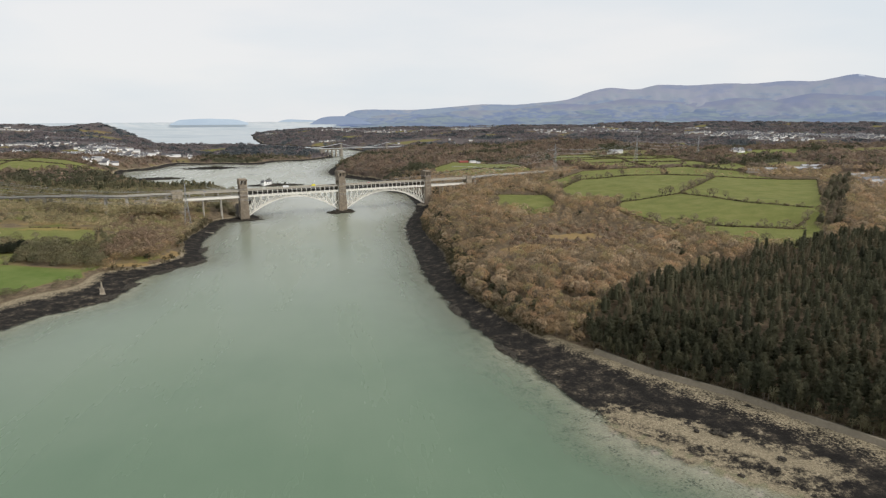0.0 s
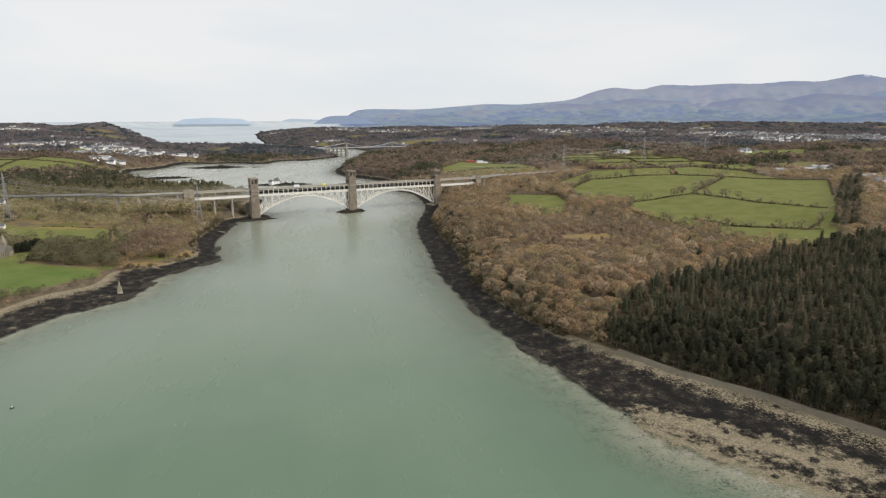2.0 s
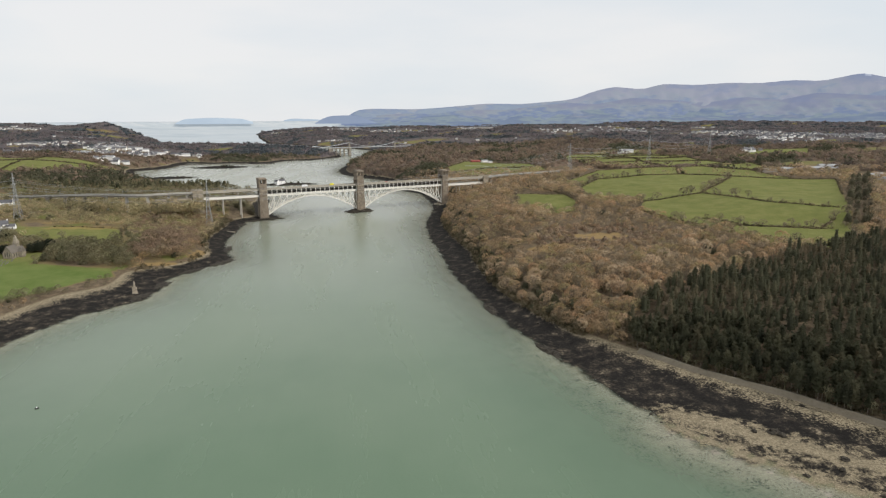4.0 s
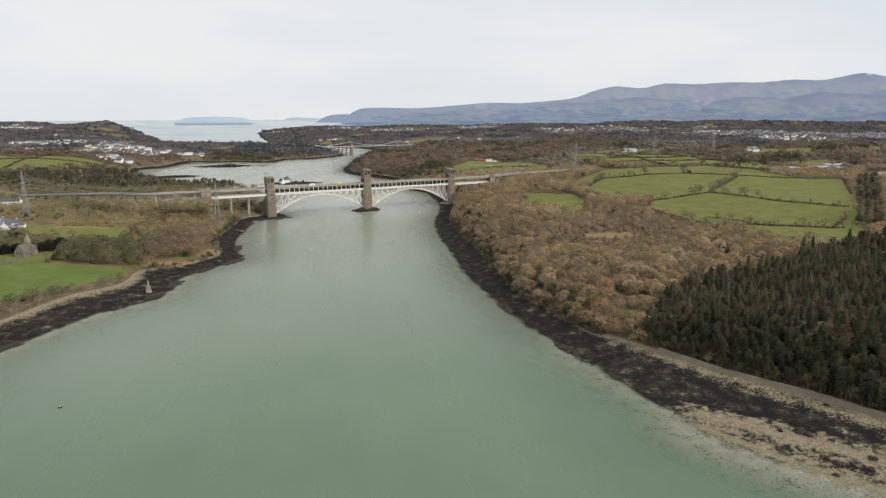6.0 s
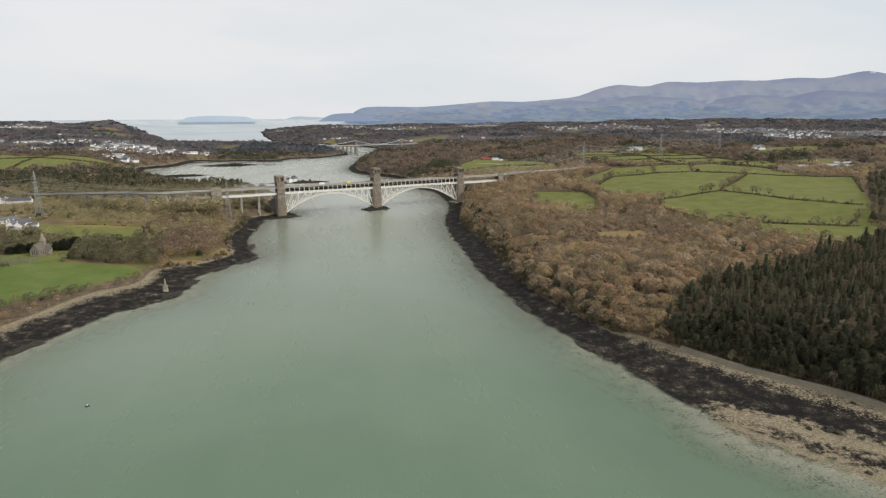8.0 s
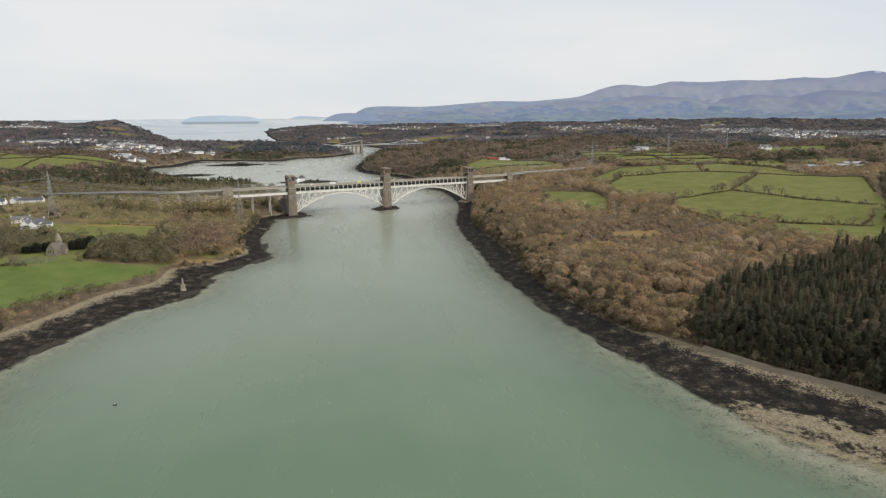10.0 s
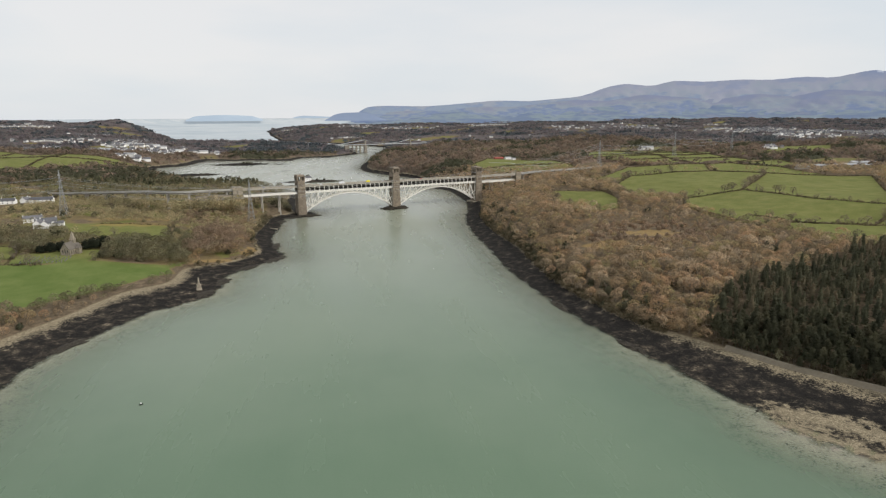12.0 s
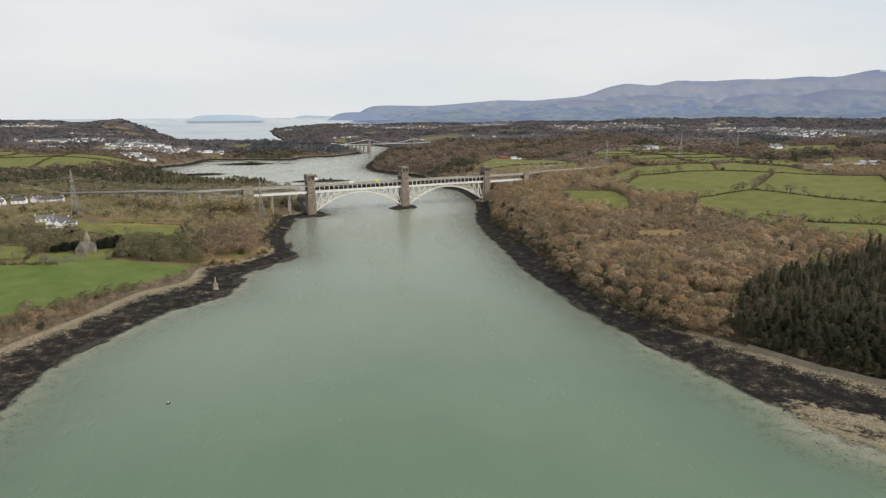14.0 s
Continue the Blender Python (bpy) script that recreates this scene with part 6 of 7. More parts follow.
def conifer(rng, h, spread, sprays, turns=(0.5, 1.1, 2.0), segs=6):
    """A straight stem with drooping sprays of needles, in a ragged cone."""
    stem = tube_arrays(np.array([0, 0, -0.6]), np.array([0, 0, h * 0.97]), h * 0.014, h * 0.003, 5)
    s = rng.uniform(0.0, 1.0, sprays) ** 0.85
    z = h * (0.30 + 0.69 * s)
    reach = spread * (1 - s) ** 0.5 * rng.uniform(0.6, 1.15, sprays) + 0.3
    a = rng.uniform(0, 2 * math.pi, sprays)
    d = np.stack([np.cos(a), np.sin(a), rng.uniform(-0.15, 0.75, sprays)], -1)
    side = np.stack([-np.sin(a), np.cos(a), rng.normal(0, 0.5, sprays)], -1)
    root = np.stack([np.zeros(sprays), np.zeros(sprays), z], -1) + d * reach[:, None] * rng.uniform(0.05, 0.45, (sprays, 1))
    tip = root + d * reach[:, None] * 0.8
    w = (0.15 * reach + 0.14)[:, None] * rng.uniform(0.7, 1.3, (sprays, 1))
    mid = root * 0.5 + tip * 0.5 + np.array([0, 0, 0.1])
    v = np.stack([root, mid - side * w, mid + side * w, tip], 1).reshape(-1, 3)
    q = np.arange(sprays)[:, None] * 4
    f = np.concatenate([q + [0, 1, 2], q + [1, 3, 2]], 0)
    core = [lobe_arrays(rng, np.array([0, 0, h * t]), spread * k * 0.78, turns, segs) for t, k in ((0.42, 0.8), (0.58, 0.7), (0.73, 0.52), (0.86, 0.34))]
    core = [((cv - [0, 0, h * t]) * [1, 1, 1.7] + [0, 0, h * t], cf) for (cv, cf), t in zip(core, (0.42, 0.58, 0.73, 0.86))]
    v, f = gather([(v, f)] + core)
    return stem, (v, f)


def clump(rng, n, w, h, tall):
    """A low dome of twig or leaf sprays: far woods, hedges and bushes."""
    u = unit(rng.normal(size=(n, 3)) * [1, 1, 0.9])
    u[:, 2] = np.abs(u[:, 2])
    c = u * [w / 2, w / 2, h] * rng.uniform(0.55, 1.0, (n, 1))
    nrm = unit(u + 0.28 * rng.normal(size=(n, 3)))
    out = unit(np.cross(nrm, rng.normal(size=(n, 3))) + 0.15 * u)
    side = unit(np.cross(out, nrm))
    ln, wd = tall * rng.uniform(0.6, 1.3, (n, 1)), tall * 0.42 * rng.uniform(0.6, 1.4, (n, 1))
    v = np.stack([c - out * ln * 0.5 - side * wd, c - out * ln * 0.5 + side * wd, c + out * ln * 0.6], 1).reshape(-1, 3)
    round_n = unit(np.repeat(u, 3, axis=0))
    return v, facing(v, round_n), round_n


def leafy(seed, w, h, n, tall):
    r = np.random.default_rng(seed)
    v, f, round_n = clump(r, n, w, h * 0.8, tall)
    v = v + [0, 0, h * 0.2]
    return tube_arrays(np.array([0, 0, -0.5]), np.array([0, 0, h * 0.5]), 0.35, 0.2, 5), (v, f, round_n)


def planted(shapes, spots, rng, tint=True):
    """Many copies of a few triangle shapes as one mesh: spots are rows of x, y, z, scale, far factor."""
    vs, fs, ts, ns, n = [], [], [], [], 0
    which = rng.integers(0, len(shapes), len(spots))
    for k, (v, f, *way) in enumerate(shapes):
        s = spots[which == k]
        if not len(s):
            continue
        a = rng.uniform(0, 2 * math.pi, len(s))
        ca, sa = np.cos(a)[:, None], np.sin(a)[:, None]
        sc = s[:, 3:4]
        hh = sc * rng.uniform(0.82, 1.18, (len(s), 1))
        x = (v[:, 0] * ca - v[:, 1] * sa) * sc + s[:, 0:1]
        y = (v[:, 0] * sa + v[:, 1] * ca) * sc + s[:, 1:2]
        z = v[:, 2] * hh + s[:, 2:3]
        vs.append(np.stack([x, y, z], -1).reshape(-1, 3))
        if way:
            w = way[0]
            ns.append(np.stack([w[:, 0] * ca - w[:, 1] * sa, w[:, 0] * sa + w[:, 1] * ca, np.broadcast_to(w[:, 2], x.shape)], -1).reshape(-1, 3))
        fs.append((f[None] + (np.arange(len(s)) * len(v))[:, None, None] + n).reshape(-1, 3))
        ts.append(np.repeat(rng.uniform(0, 1, len(s)), len(v)))
        n += len(s) * len(v)
    return np.vstack(vs), np.vstack(fs), np.concatenate(ts), np.vstack(ns) if ns else None


def stuff(name, shapes, spots, mat, label, category, seed):
    rng = np.random.default_rng(seed)
    v, f, t, way = planted(shapes, spots, rng)
    me = mesh_from(name, v, f, True, way)
    point_values(me, "tint", t)
    me.materials.append(mat)
    return tagged(new(name, me), label, category, kind="stuff")


def scatter(rng, x0, x1, y0, y1, step):
    gx, gy = np.meshgrid(np.arange(x0, x1, step), np.arange(y0, y1, step))
    return (gx + rng.uniform(-0.48, 0.48, gx.shape) * step).ravel(), (gy + rng.uniform(-0.48, 0.48, gy.shape) * step).ravel()


ROADS = [(west_pts, 11.0), (east_pts, 11.0), ([(488, 553, 0), (810, 880, 0)], 15.0)]
CLEAR = [(-412, 768, 22), (-345, 640, 22), (-545, 948, 34), (-505, 958, 24), (-352, 652, 14), (-418, 744, 22), (-400, 760, 14), (-338, 678, 15), (-373, 660, 15), (-405, 797, 34), (-360, 664, 15), (-528, 985, 45), (-350, 646, 18), (830, 990, 26), (775, 1018, 18), (860, 890, 38), (775, 770, 32), (340, 1540, 40)]


def clear_of_works(x, y):
    ok = np.ones(x.shape, bool)
    for pts, w in ROADS:
        p = np.array(pts)[:, :2]
        for a, b in zip(p, p[1:]):
            e = b - a
            s = np.clip(((x - a[0]) * e[0] + (y - a[1]) * e[1]) / (e @ e), 0, 1)
            ok &= np.hypot(x - a[0] - s * e[0], y - a[1] - s * e[1]) > w
    c, s = math.cos(radians(TURN)), math.sin(radians(TURN))
    u, v = x * c + (y - 1000) * s, -x * s + (y - 1000) * c
    ok &= ~((np.abs(u) < 252) & (np.abs(v) < 14))
    for cx, cy, r in CLEAR:
        ok &= np.hypot(x - cx, y - cy) > r
    return ok


CONIFER_WOOD = np.array([(144, 364), (178, 414), (227, 432), (300, 458), (358, 476), (450, 494), (540, 494), (700, 400), (560, 200), (300, 100), (232, 222), (196, 279), (165, 320)], float)
ISLAND_PINES = np.array([(-690, 1400), (-640, 1540), (-520, 1600), (-440, 1480), (-345, 1345), (-235, 1295), (-260, 1180), (-420, 1160), (-600, 1180), (-760, 1200), (-820, 1330)], float)
rng = np.random.default_rng(7)


def wood_spots(step, near_r, far_r, extra=None):
    x, y = scatter(rng, -1000, 1400, 100, 2300, step)
    r = np.hypot(x - HUB[0], y - HUB[1])
    b = np.degrees(np.arctan2(x - HUB[0], y - HUB[1]))
    k = (r > near_r) & (r <= far_r) & (b > -36) & (b < 56)
    x, y = x[k], y[k]
    z, shore, inland = survey(x, y)
    fd = field_depth(x, y)
    k = (inland > 1.5) & (fd < -2) & clear_of_works(x, y)
    return x[k], y[k], z[k], inland[k], fd[k]


# deciduous woods, near and middle distance
x, y, z, inland, fd = wood_spots(8.0, 100, 1320)
thin = rng.uniform(0, 1, len(x))
rusty = np.zeros(len(x))
for cx, cy, a, b in SCRUB:
    rusty = np.maximum(rusty, 1.2 - np.hypot((x - cx) / a, (y - cy) / b))
is_con = (inside_distance(CONIFER_WOOD, x, y) > 0)
is_pine = (inside_distance(ISLAND_PINES, x, y) > 0) & (rng.uniform(0, 1, len(x)) < 0.62)
open_r = open_land(x, y) * (np.hypot(x, y) > 1250)
# scrubby stretches on the island side are thinner
island_side = (x < -200) & (y > 620)
sparse = np.where(island_side, 0.9 + 0.4 * wobble(x, y, 34, 2), 0.95)
keep = (thin < sparse) & (rusty < 0.25) & (open_r < 0.4)
ivy = keep & (rng.uniform(0, 1, len(x)) < np.where(x < -150, 0.05, np.where((inland < 26) & (y < 900), 0.38, 0.05))) & ~is_pine & ~is_con
keep &= ~ivy
shrub = keep & island_side & (inland > 25) & (rng.uniform(0, 1, len(x)) < 0.22) & ~is_pine
keep &= ~shrub
deciduous = keep & ~is_con & ~is_pine
d_cam = np.hypot(x - HUB[0], y - HUB[1])
size = rng.uniform(0.48, 1.32, len(x)) * (1 + 0.22 * wobble(x, y, 38, 13)) * np.clip(np.hypot((x - 250) / 1.2, y - 622) / 95, 0.28, 1) * np.where((x < -200) & (y > 700), 0.85, 1.0)
size *= np.clip(0.72 + inland / 40, 0.72, 1.0) * np.where((x < -200) & (y < 640), 0.55, 1.0)
spots_all = np.stack([x, y, z - 0.2, size], -1)
spots_shrub = spots_all[shrub]

big = [bare_tree(np.random.default_rng(20 + k), 13.0, 6.1, 620, 8, 0.25) for k in range(8)]
mid = [bare_tree(np.random.default_rng(40 + k), 13.0, 6.1, 170, 6, 0.42)[1] for k in range(6)]
small = [bare_tree(np.random.default_rng(60 + k), 13.0, 6.1, 76, 5, 0.70)[1] for k in range(6)]


def single_tree(name, shapes, mats, label, category, group, spots):
    """Single trees on shared meshes."""
    made = []
    for k, (stem, crown) in enumerate(shapes):
        a, b = mesh_from("trunk", *stem, False), mesh_from("crown", crown[0], crown[1], True, crown[2] if len(crown) > 2 else None)
        a.materials.append(mats[0])
        b.materials.append(mats[1])
        made.append((a, b))
    for i, (px, py, pz, ps) in enumerate(spots):
        a, b = made[i % len(made)]
        s = float(ps)
        ob = thing(name, pose(px, py, pz, 0, 0, (i * 137.5) % 360) @ Matrix.Diagonal((s, s, s * (0.86 + 0.28 * ((i * 0.618) % 1)), 1)), label, category, group)
        part("trunk", a, mats[0], ob)
        part("crown", b, mats[1], ob)


near_d = np.where(deciduous)[0][np.argsort(d_cam[deciduous])]
single_tree("deciduous_tree", big, (BARK, TWIGS_ONE), "bare brown winter broadleaf tree in dense bankside woodland", "tree", "bare trees of the bank", spots_all[near_d[:300]])
rest = near_d[300:]
dr = d_cam[rest]
big_joined = [bare_tree(np.random.default_rng(30 + k), 13.0, 6.1, 270, 7, 0.35)[1] for k in range(6)]
# bare trees along the front of the plantation
fringe = [(q[0] + rng.uniform(4, 12), q[1] + rng.uniform(-3, 8)) for q in wall_path() for k in range(3) if rng.uniform() < 0.55]
fringe = np.array(fringe)
fr = np.stack([fringe[:, 0], fringe[:, 1], ground_z(fringe[:, 0], fringe[:, 1]) - 0.2, rng.uniform(0.5, 0.9, len(fringe))], -1)
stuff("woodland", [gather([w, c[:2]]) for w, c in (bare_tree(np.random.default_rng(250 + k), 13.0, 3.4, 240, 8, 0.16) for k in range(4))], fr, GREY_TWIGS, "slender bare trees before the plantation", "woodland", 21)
olive = (spots_all[rest][:, 0] < -195) & (spots_all[rest][:, 1] > 735) & (spots_all[rest][:, 1] < 1010)
west = ~olive & (spots_all[rest][:, 0] < -150) & ~((spots_all[rest][:, 0] > -238) & (spots_all[rest][:, 1] < 800))
rest, dr, sapling, west = rest[~olive], dr[~olive], rest[olive], west[~olive]
stuff("sapling_wood", small, spots_all[sapling] * [1, 1, 1, 0.8], OLIVE_TWIGS, "pale olive bare saplings below the viaduct", "woodland", 34)
stuff("woodland", big_joined, spots_all[rest[(dr < 660) & ~west]], TWIGS, "dense bare brown broadleaf woodland", "woodland", 1)
stuff("woodland", mid, spots_all[rest[(dr >= 660) & (dr < 980) & ~west]], TWIGS, "bare brown broadleaf woodland behind the bank", "woodland", 2)
stuff("woodland", small, spots_all[rest[(dr >= 980) & ~west]], TWIGS, "distant bare brown broadleaf woodland", "woodland", 3)
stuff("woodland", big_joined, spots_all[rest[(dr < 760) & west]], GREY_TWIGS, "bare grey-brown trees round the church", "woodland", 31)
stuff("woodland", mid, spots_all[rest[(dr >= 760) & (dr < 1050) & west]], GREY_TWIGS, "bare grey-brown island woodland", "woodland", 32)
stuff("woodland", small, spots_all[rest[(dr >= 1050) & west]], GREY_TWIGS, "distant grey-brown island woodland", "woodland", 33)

# conifers of the mainland plantation
cx, cy = scatter(rng, 120, 620, 130, 540, 5.7)
cz, csh, cin = survey(cx, cy)
k = (inside_distance(CONIFER_WOOD, cx, cy) > 0) & (cin > 2.8) & (rng.uniform(0, 1, len(cx)) < 0.93)
cb = np.degrees(np.arctan2(cx - HUB[0], cy - HUB[1]))
k &= (cb < 56) & (np.hypot(cx - HUB[0], cy - HUB[1]) < 720)
c_spots = np.stack([cx[k], cy[k], cz[k] - 0.2, rng.uniform(0.62, 1.22, k.sum())], -1)
c_d = np.hypot(c_spots[:, 0] - HUB[0], c_spots[:, 1] - HUB[1])
c_spots = c_spots[np.argsort(c_d)]
firs = [conifer(np.random.default_rng(80 + k), 15.5, 3.3, 230) for k in range(7)]
single_tree("conifer", firs, (BARK, NEEDLES_ONE), "dark green plantation conifer with a bare lower trunk", "conifer", "conifers of the plantation", c_spots[:300])
far_firs = [conifer(np.random.default_rng(100 + k), 15.5, 3.3, 56, (0.6, 1.6), 5)[1] for k in range(6)]
stuff("conifer_plantation", far_firs, c_spots[300:], NEEDLES, "dense dark green conifer plantation", "conifer wood", 4)
# pines of the island bank
p = keep & is_pine
pines = [conifer(np.random.default_rng(120 + k), 12.0, 3.8, 30, (0.6, 1.6), 5)[1] for k in range(6)]
stuff("pine_wood", pines, spots_all[p], PINE, "dark green pine and ivy wood behind the viaduct", "conifer wood", 5)

ivies = [leafy(230 + k, 8.0, 7.5, 90, 1.9)[1] for k in range(5)]
stuff("evergreen_scrub", ivies, spots_all[ivy], NEEDLES, "dark evergreen bushes among bare trees", "bushes", 18)

# far woods: a rough canopy over the land, with ragged sprays standing out of it
def canopy_woods():
    r = list(np.exp(np.arange(math.log(1300), math.log(2700), 0.0058))) + list(np.exp(np.arange(math.log(2700), math.log(6800), 0.0095)))
    r, bear = np.array(r), np.radians(np.arange(-36, 54, 0.2))
    nr, nb = len(r), len(bear)
    wr = np.random.default_rng(77)
    rr = r[:, None] * (1 + wr.uniform(-0.0022, 0.0022, (nr, nb)))
    bb = bear[None] + np.radians(wr.uniform(-0.08, 0.08, (nr, nb)))
    x, y = (HUB[0] + rr * np.sin(bb)).ravel(), (HUB[1] + rr * np.cos(bb)).ravel()
    z, shore, inland = survey(x, y)
    wood = (inland > 5) & (field_depth(x, y) < -4) & (open_land(x, y) < 0.4) & clear_of_works(x, y)
    lower = np.ones(len(x))
    for tx, ty, sx, sy, n, share in TOWNS:
        lower = np.minimum(lower, np.clip(np.hypot((x - tx) / (sx * 1.5), (y - ty + 0.4 * sy) / (sy * 1.9)), 0.15, 1))
    spots = np.array(HOUSE_SPOTS)
    near = np.zeros(len(x), bool)
    for hxx, hyy in spots:
        near |= (np.abs(x - hxx) < 15) & (y - hyy < 12) & (y - hyy > -22)
    wood &= ~near
    bump = 0.6 + 0.2 * wobble(x, y, 21, 4) + wr.uniform(-0.12, 0.12, len(x))
    high = 7.5 * np.clip(bump, 0.25, 1.25) * lower
    wood[:nb] = False
    top = np.where(wood, z + high, z - 2.0)
    fx, fy, fz, fk = far(x, y, top)
    i, j = np.meshgrid(np.arange(nr - 1), np.arange(nb - 1), indexing="ij")
    f = np.stack([i * nb + j, i * nb + j + 1, (i + 1) * nb + j + 1, (i + 1) * nb + j], -1).reshape(-1, 4)[:, ::-1]
    dark = ((wobble(x, y, 150, 21) + 0.4 * wobble(x, y, 40, 22)) > 0.33) | (inside_distance(ISLAND_PINES, x, y) > 0)
    rng_f = np.hypot(x - HUB[0], y - HUB[1])[f].mean(1)
    tint = np.clip(0.5 + 0.55 * wobble(x, y, 38, 5) + 0.35 * wobble(x, y, 11, 6) + wr.normal(0, 0.2, len(x)), 0, 1)
    full = wood[f].any(1)
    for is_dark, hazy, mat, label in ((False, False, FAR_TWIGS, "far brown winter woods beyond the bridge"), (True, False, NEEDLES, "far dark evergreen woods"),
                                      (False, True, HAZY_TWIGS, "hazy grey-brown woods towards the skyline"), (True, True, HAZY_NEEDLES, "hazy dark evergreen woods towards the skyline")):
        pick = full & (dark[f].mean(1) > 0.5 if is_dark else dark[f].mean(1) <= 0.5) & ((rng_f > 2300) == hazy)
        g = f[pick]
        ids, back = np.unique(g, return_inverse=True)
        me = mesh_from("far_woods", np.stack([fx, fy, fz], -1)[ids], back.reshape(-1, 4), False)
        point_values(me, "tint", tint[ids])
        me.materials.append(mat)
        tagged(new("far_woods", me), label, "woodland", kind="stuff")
    # crowns standing out of it, single below 2.3 km and in groups beyond
    for r0, r1, step, wide, tall, flakes in ((1290, 2300, 12.5, 15.0, 14.0, 19), (2300, 4300, 20.0, 23.0, 14.0, 14), (4300, 6700, 40.0, 44.0, 10.0, 14)):
        cx, cy = scatter(wr, -4600, 5600, 600, 6700, step)
        cr, cb = np.hypot(cx - HUB[0], cy - HUB[1]), np.degrees(np.arctan2(cx - HUB[0], cy - HUB[1]))
        k = (cr > r0) & (cr <= r1) & (cb > -35.5) & (cb < 53.5)
        cx, cy, cr = cx[k], cy[k], cr[k]
        cz, csh, cin = survey(cx, cy)
        k = (cin > 5) & (field_depth(cx, cy) < -3) & ((open_land(cx, cy) < 0.4) | (wr.uniform(0, 1, len(cx)) < 0.06)) & clear_of_works(cx, cy)
        town = np.ones(len(cx))
        for tx, ty, sx, sy, n, share in TOWNS:
            town = np.minimum(town, np.clip(np.hypot((cx - tx) / (sx * 1.5), (cy - ty + 0.4 * sy) / (sy * 1.9)), 0.3, 1))
        k &= wr.uniform(0, 1, len(cx)) < np.where(town < 0.95, 0.24, 0.93)
        for hxx, hyy in spots:
            k &= ~((np.abs(cx - hxx) < 0.5 * wide + 6) & (cy - hyy < 9) & (cy - hyy > -26 - wide))
        cx, cy, cz, cr, town = cx[k], cy[k], cz[k], cr[k], town[k]
        evergreen = (wobble(cx, cy, 150, 21) + 0.4 * wobble(cx, cy, 40, 22) > 0.36) | ((cx < -60) & (cx > -470) & (cy > 2120) & (cy < 2900) & (wobble(cx, cy, 60, 3) > -0.3))
        evergreen |= wr.uniform(0, 1, len(cx)) < 0.06
        evergreen |= (inside_distance(ISLAND_PINES, cx, cy) > 0) & (wr.uniform(0, 1, len(cx)) < 0.8)
        fx, fy, fz, fk = far(cx, cy, cz)
        grow = wr.uniform(0.5, 1.3, len(cx)) * (1 + 0.4 * wobble(cx, cy, 45, 12)) * np.where(town < 0.9, 0.62, 1.0)
        rows = np.stack([fx, fy, fz, fk * grow], -1)
        shapes = []
        for q in range(7):
            v, f, way = clump(np.random.default_rng(140 + q), flakes, wide, tall * 0.6, 0.26 * wide)
            shapes.append((v * [1, 1, 0.85] + [0, 0, tall * 0.36], f, way))
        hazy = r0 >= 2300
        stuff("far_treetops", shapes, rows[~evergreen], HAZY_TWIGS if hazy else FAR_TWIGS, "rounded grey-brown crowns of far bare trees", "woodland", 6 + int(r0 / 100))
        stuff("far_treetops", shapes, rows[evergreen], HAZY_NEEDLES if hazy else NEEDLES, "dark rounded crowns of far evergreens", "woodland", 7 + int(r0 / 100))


canopy_woods()

shrubs = [clump(np.random.default_rng(240 + q), 130, 8.0, 6.0, 1.5) for q in range(6)]
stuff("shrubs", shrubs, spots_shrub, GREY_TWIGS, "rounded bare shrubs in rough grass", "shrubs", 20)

# tall trees close under the approach road hide its walls
row = []
for px, py, pz in [(*on_bridge(u), 40.0) for u in range(-330, -238, 7)] + [q for q in west_pts if q[0] < -330]:
    for back in (10, 14, 19, 26, 33):
        qx, qy = px + 4 + rng.uniform(-4, 4), py - back + rng.uniform(-2, 2)
        g = float(ground_z(qx, qy)[0])
        row.append((qx, qy, g - 0.3, max(0.5, (pz - 2.0 - 0.14 * back - g) / 10.6 * rng.uniform(0.86, 1.02))))
stuff("woodland", small, np.array(row), OLIVE_TWIGS, "tall bare trees below the approach road", "woodland", 22)

# a belt of trees between the churchyard and the shore, and a taller stand on the point
gx, gy = scatter(rng, -322, -240, 638, 712, 6.2)
k = (gy - 638 > 0.12 * np.abs(gx + 280)) & (field_depth(gx, gy) < -2)
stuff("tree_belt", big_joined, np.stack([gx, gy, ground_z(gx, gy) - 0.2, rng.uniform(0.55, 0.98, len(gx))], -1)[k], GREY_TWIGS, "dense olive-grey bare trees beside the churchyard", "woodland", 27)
gx, gy = scatter(rng, -246, -190, 672, 770, 7.0)
k = survey(gx, gy)[2] > 7
stuff("tree_belt", big_joined, np.stack([gx, gy, ground_z(gx, gy) - 0.2, rng.uniform(0.8, 1.15, len(gx))], -1)[k], RED_TWIGS, "tall reddish-brown bare trees on the point", "woodland", 28)

# shrubs and small trees between the island field and its beach
edge_x, edge_y = np.interp(np.arange(0, 1, 0.008), [0, 0.25, 0.5, 0.75, 1], [-270, -300, -318, -326, -345]), np.interp(np.arange(0, 1, 0.008), [0, 0.25, 0.5, 0.75, 1], [560, 520, 478, 446, 380])
edge_x, edge_y = edge_x - rng.uniform(2, 14, len(edge_x)) * np.linspace(0.5, 1.3, len(edge_x)), edge_y + rng.uniform(-3, 3, len(edge_y))
k = rng.uniform(0, 1, len(edge_x)) < 0.85
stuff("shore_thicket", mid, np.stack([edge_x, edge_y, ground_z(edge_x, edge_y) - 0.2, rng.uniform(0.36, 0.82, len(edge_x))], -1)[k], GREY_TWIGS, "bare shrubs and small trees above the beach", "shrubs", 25)

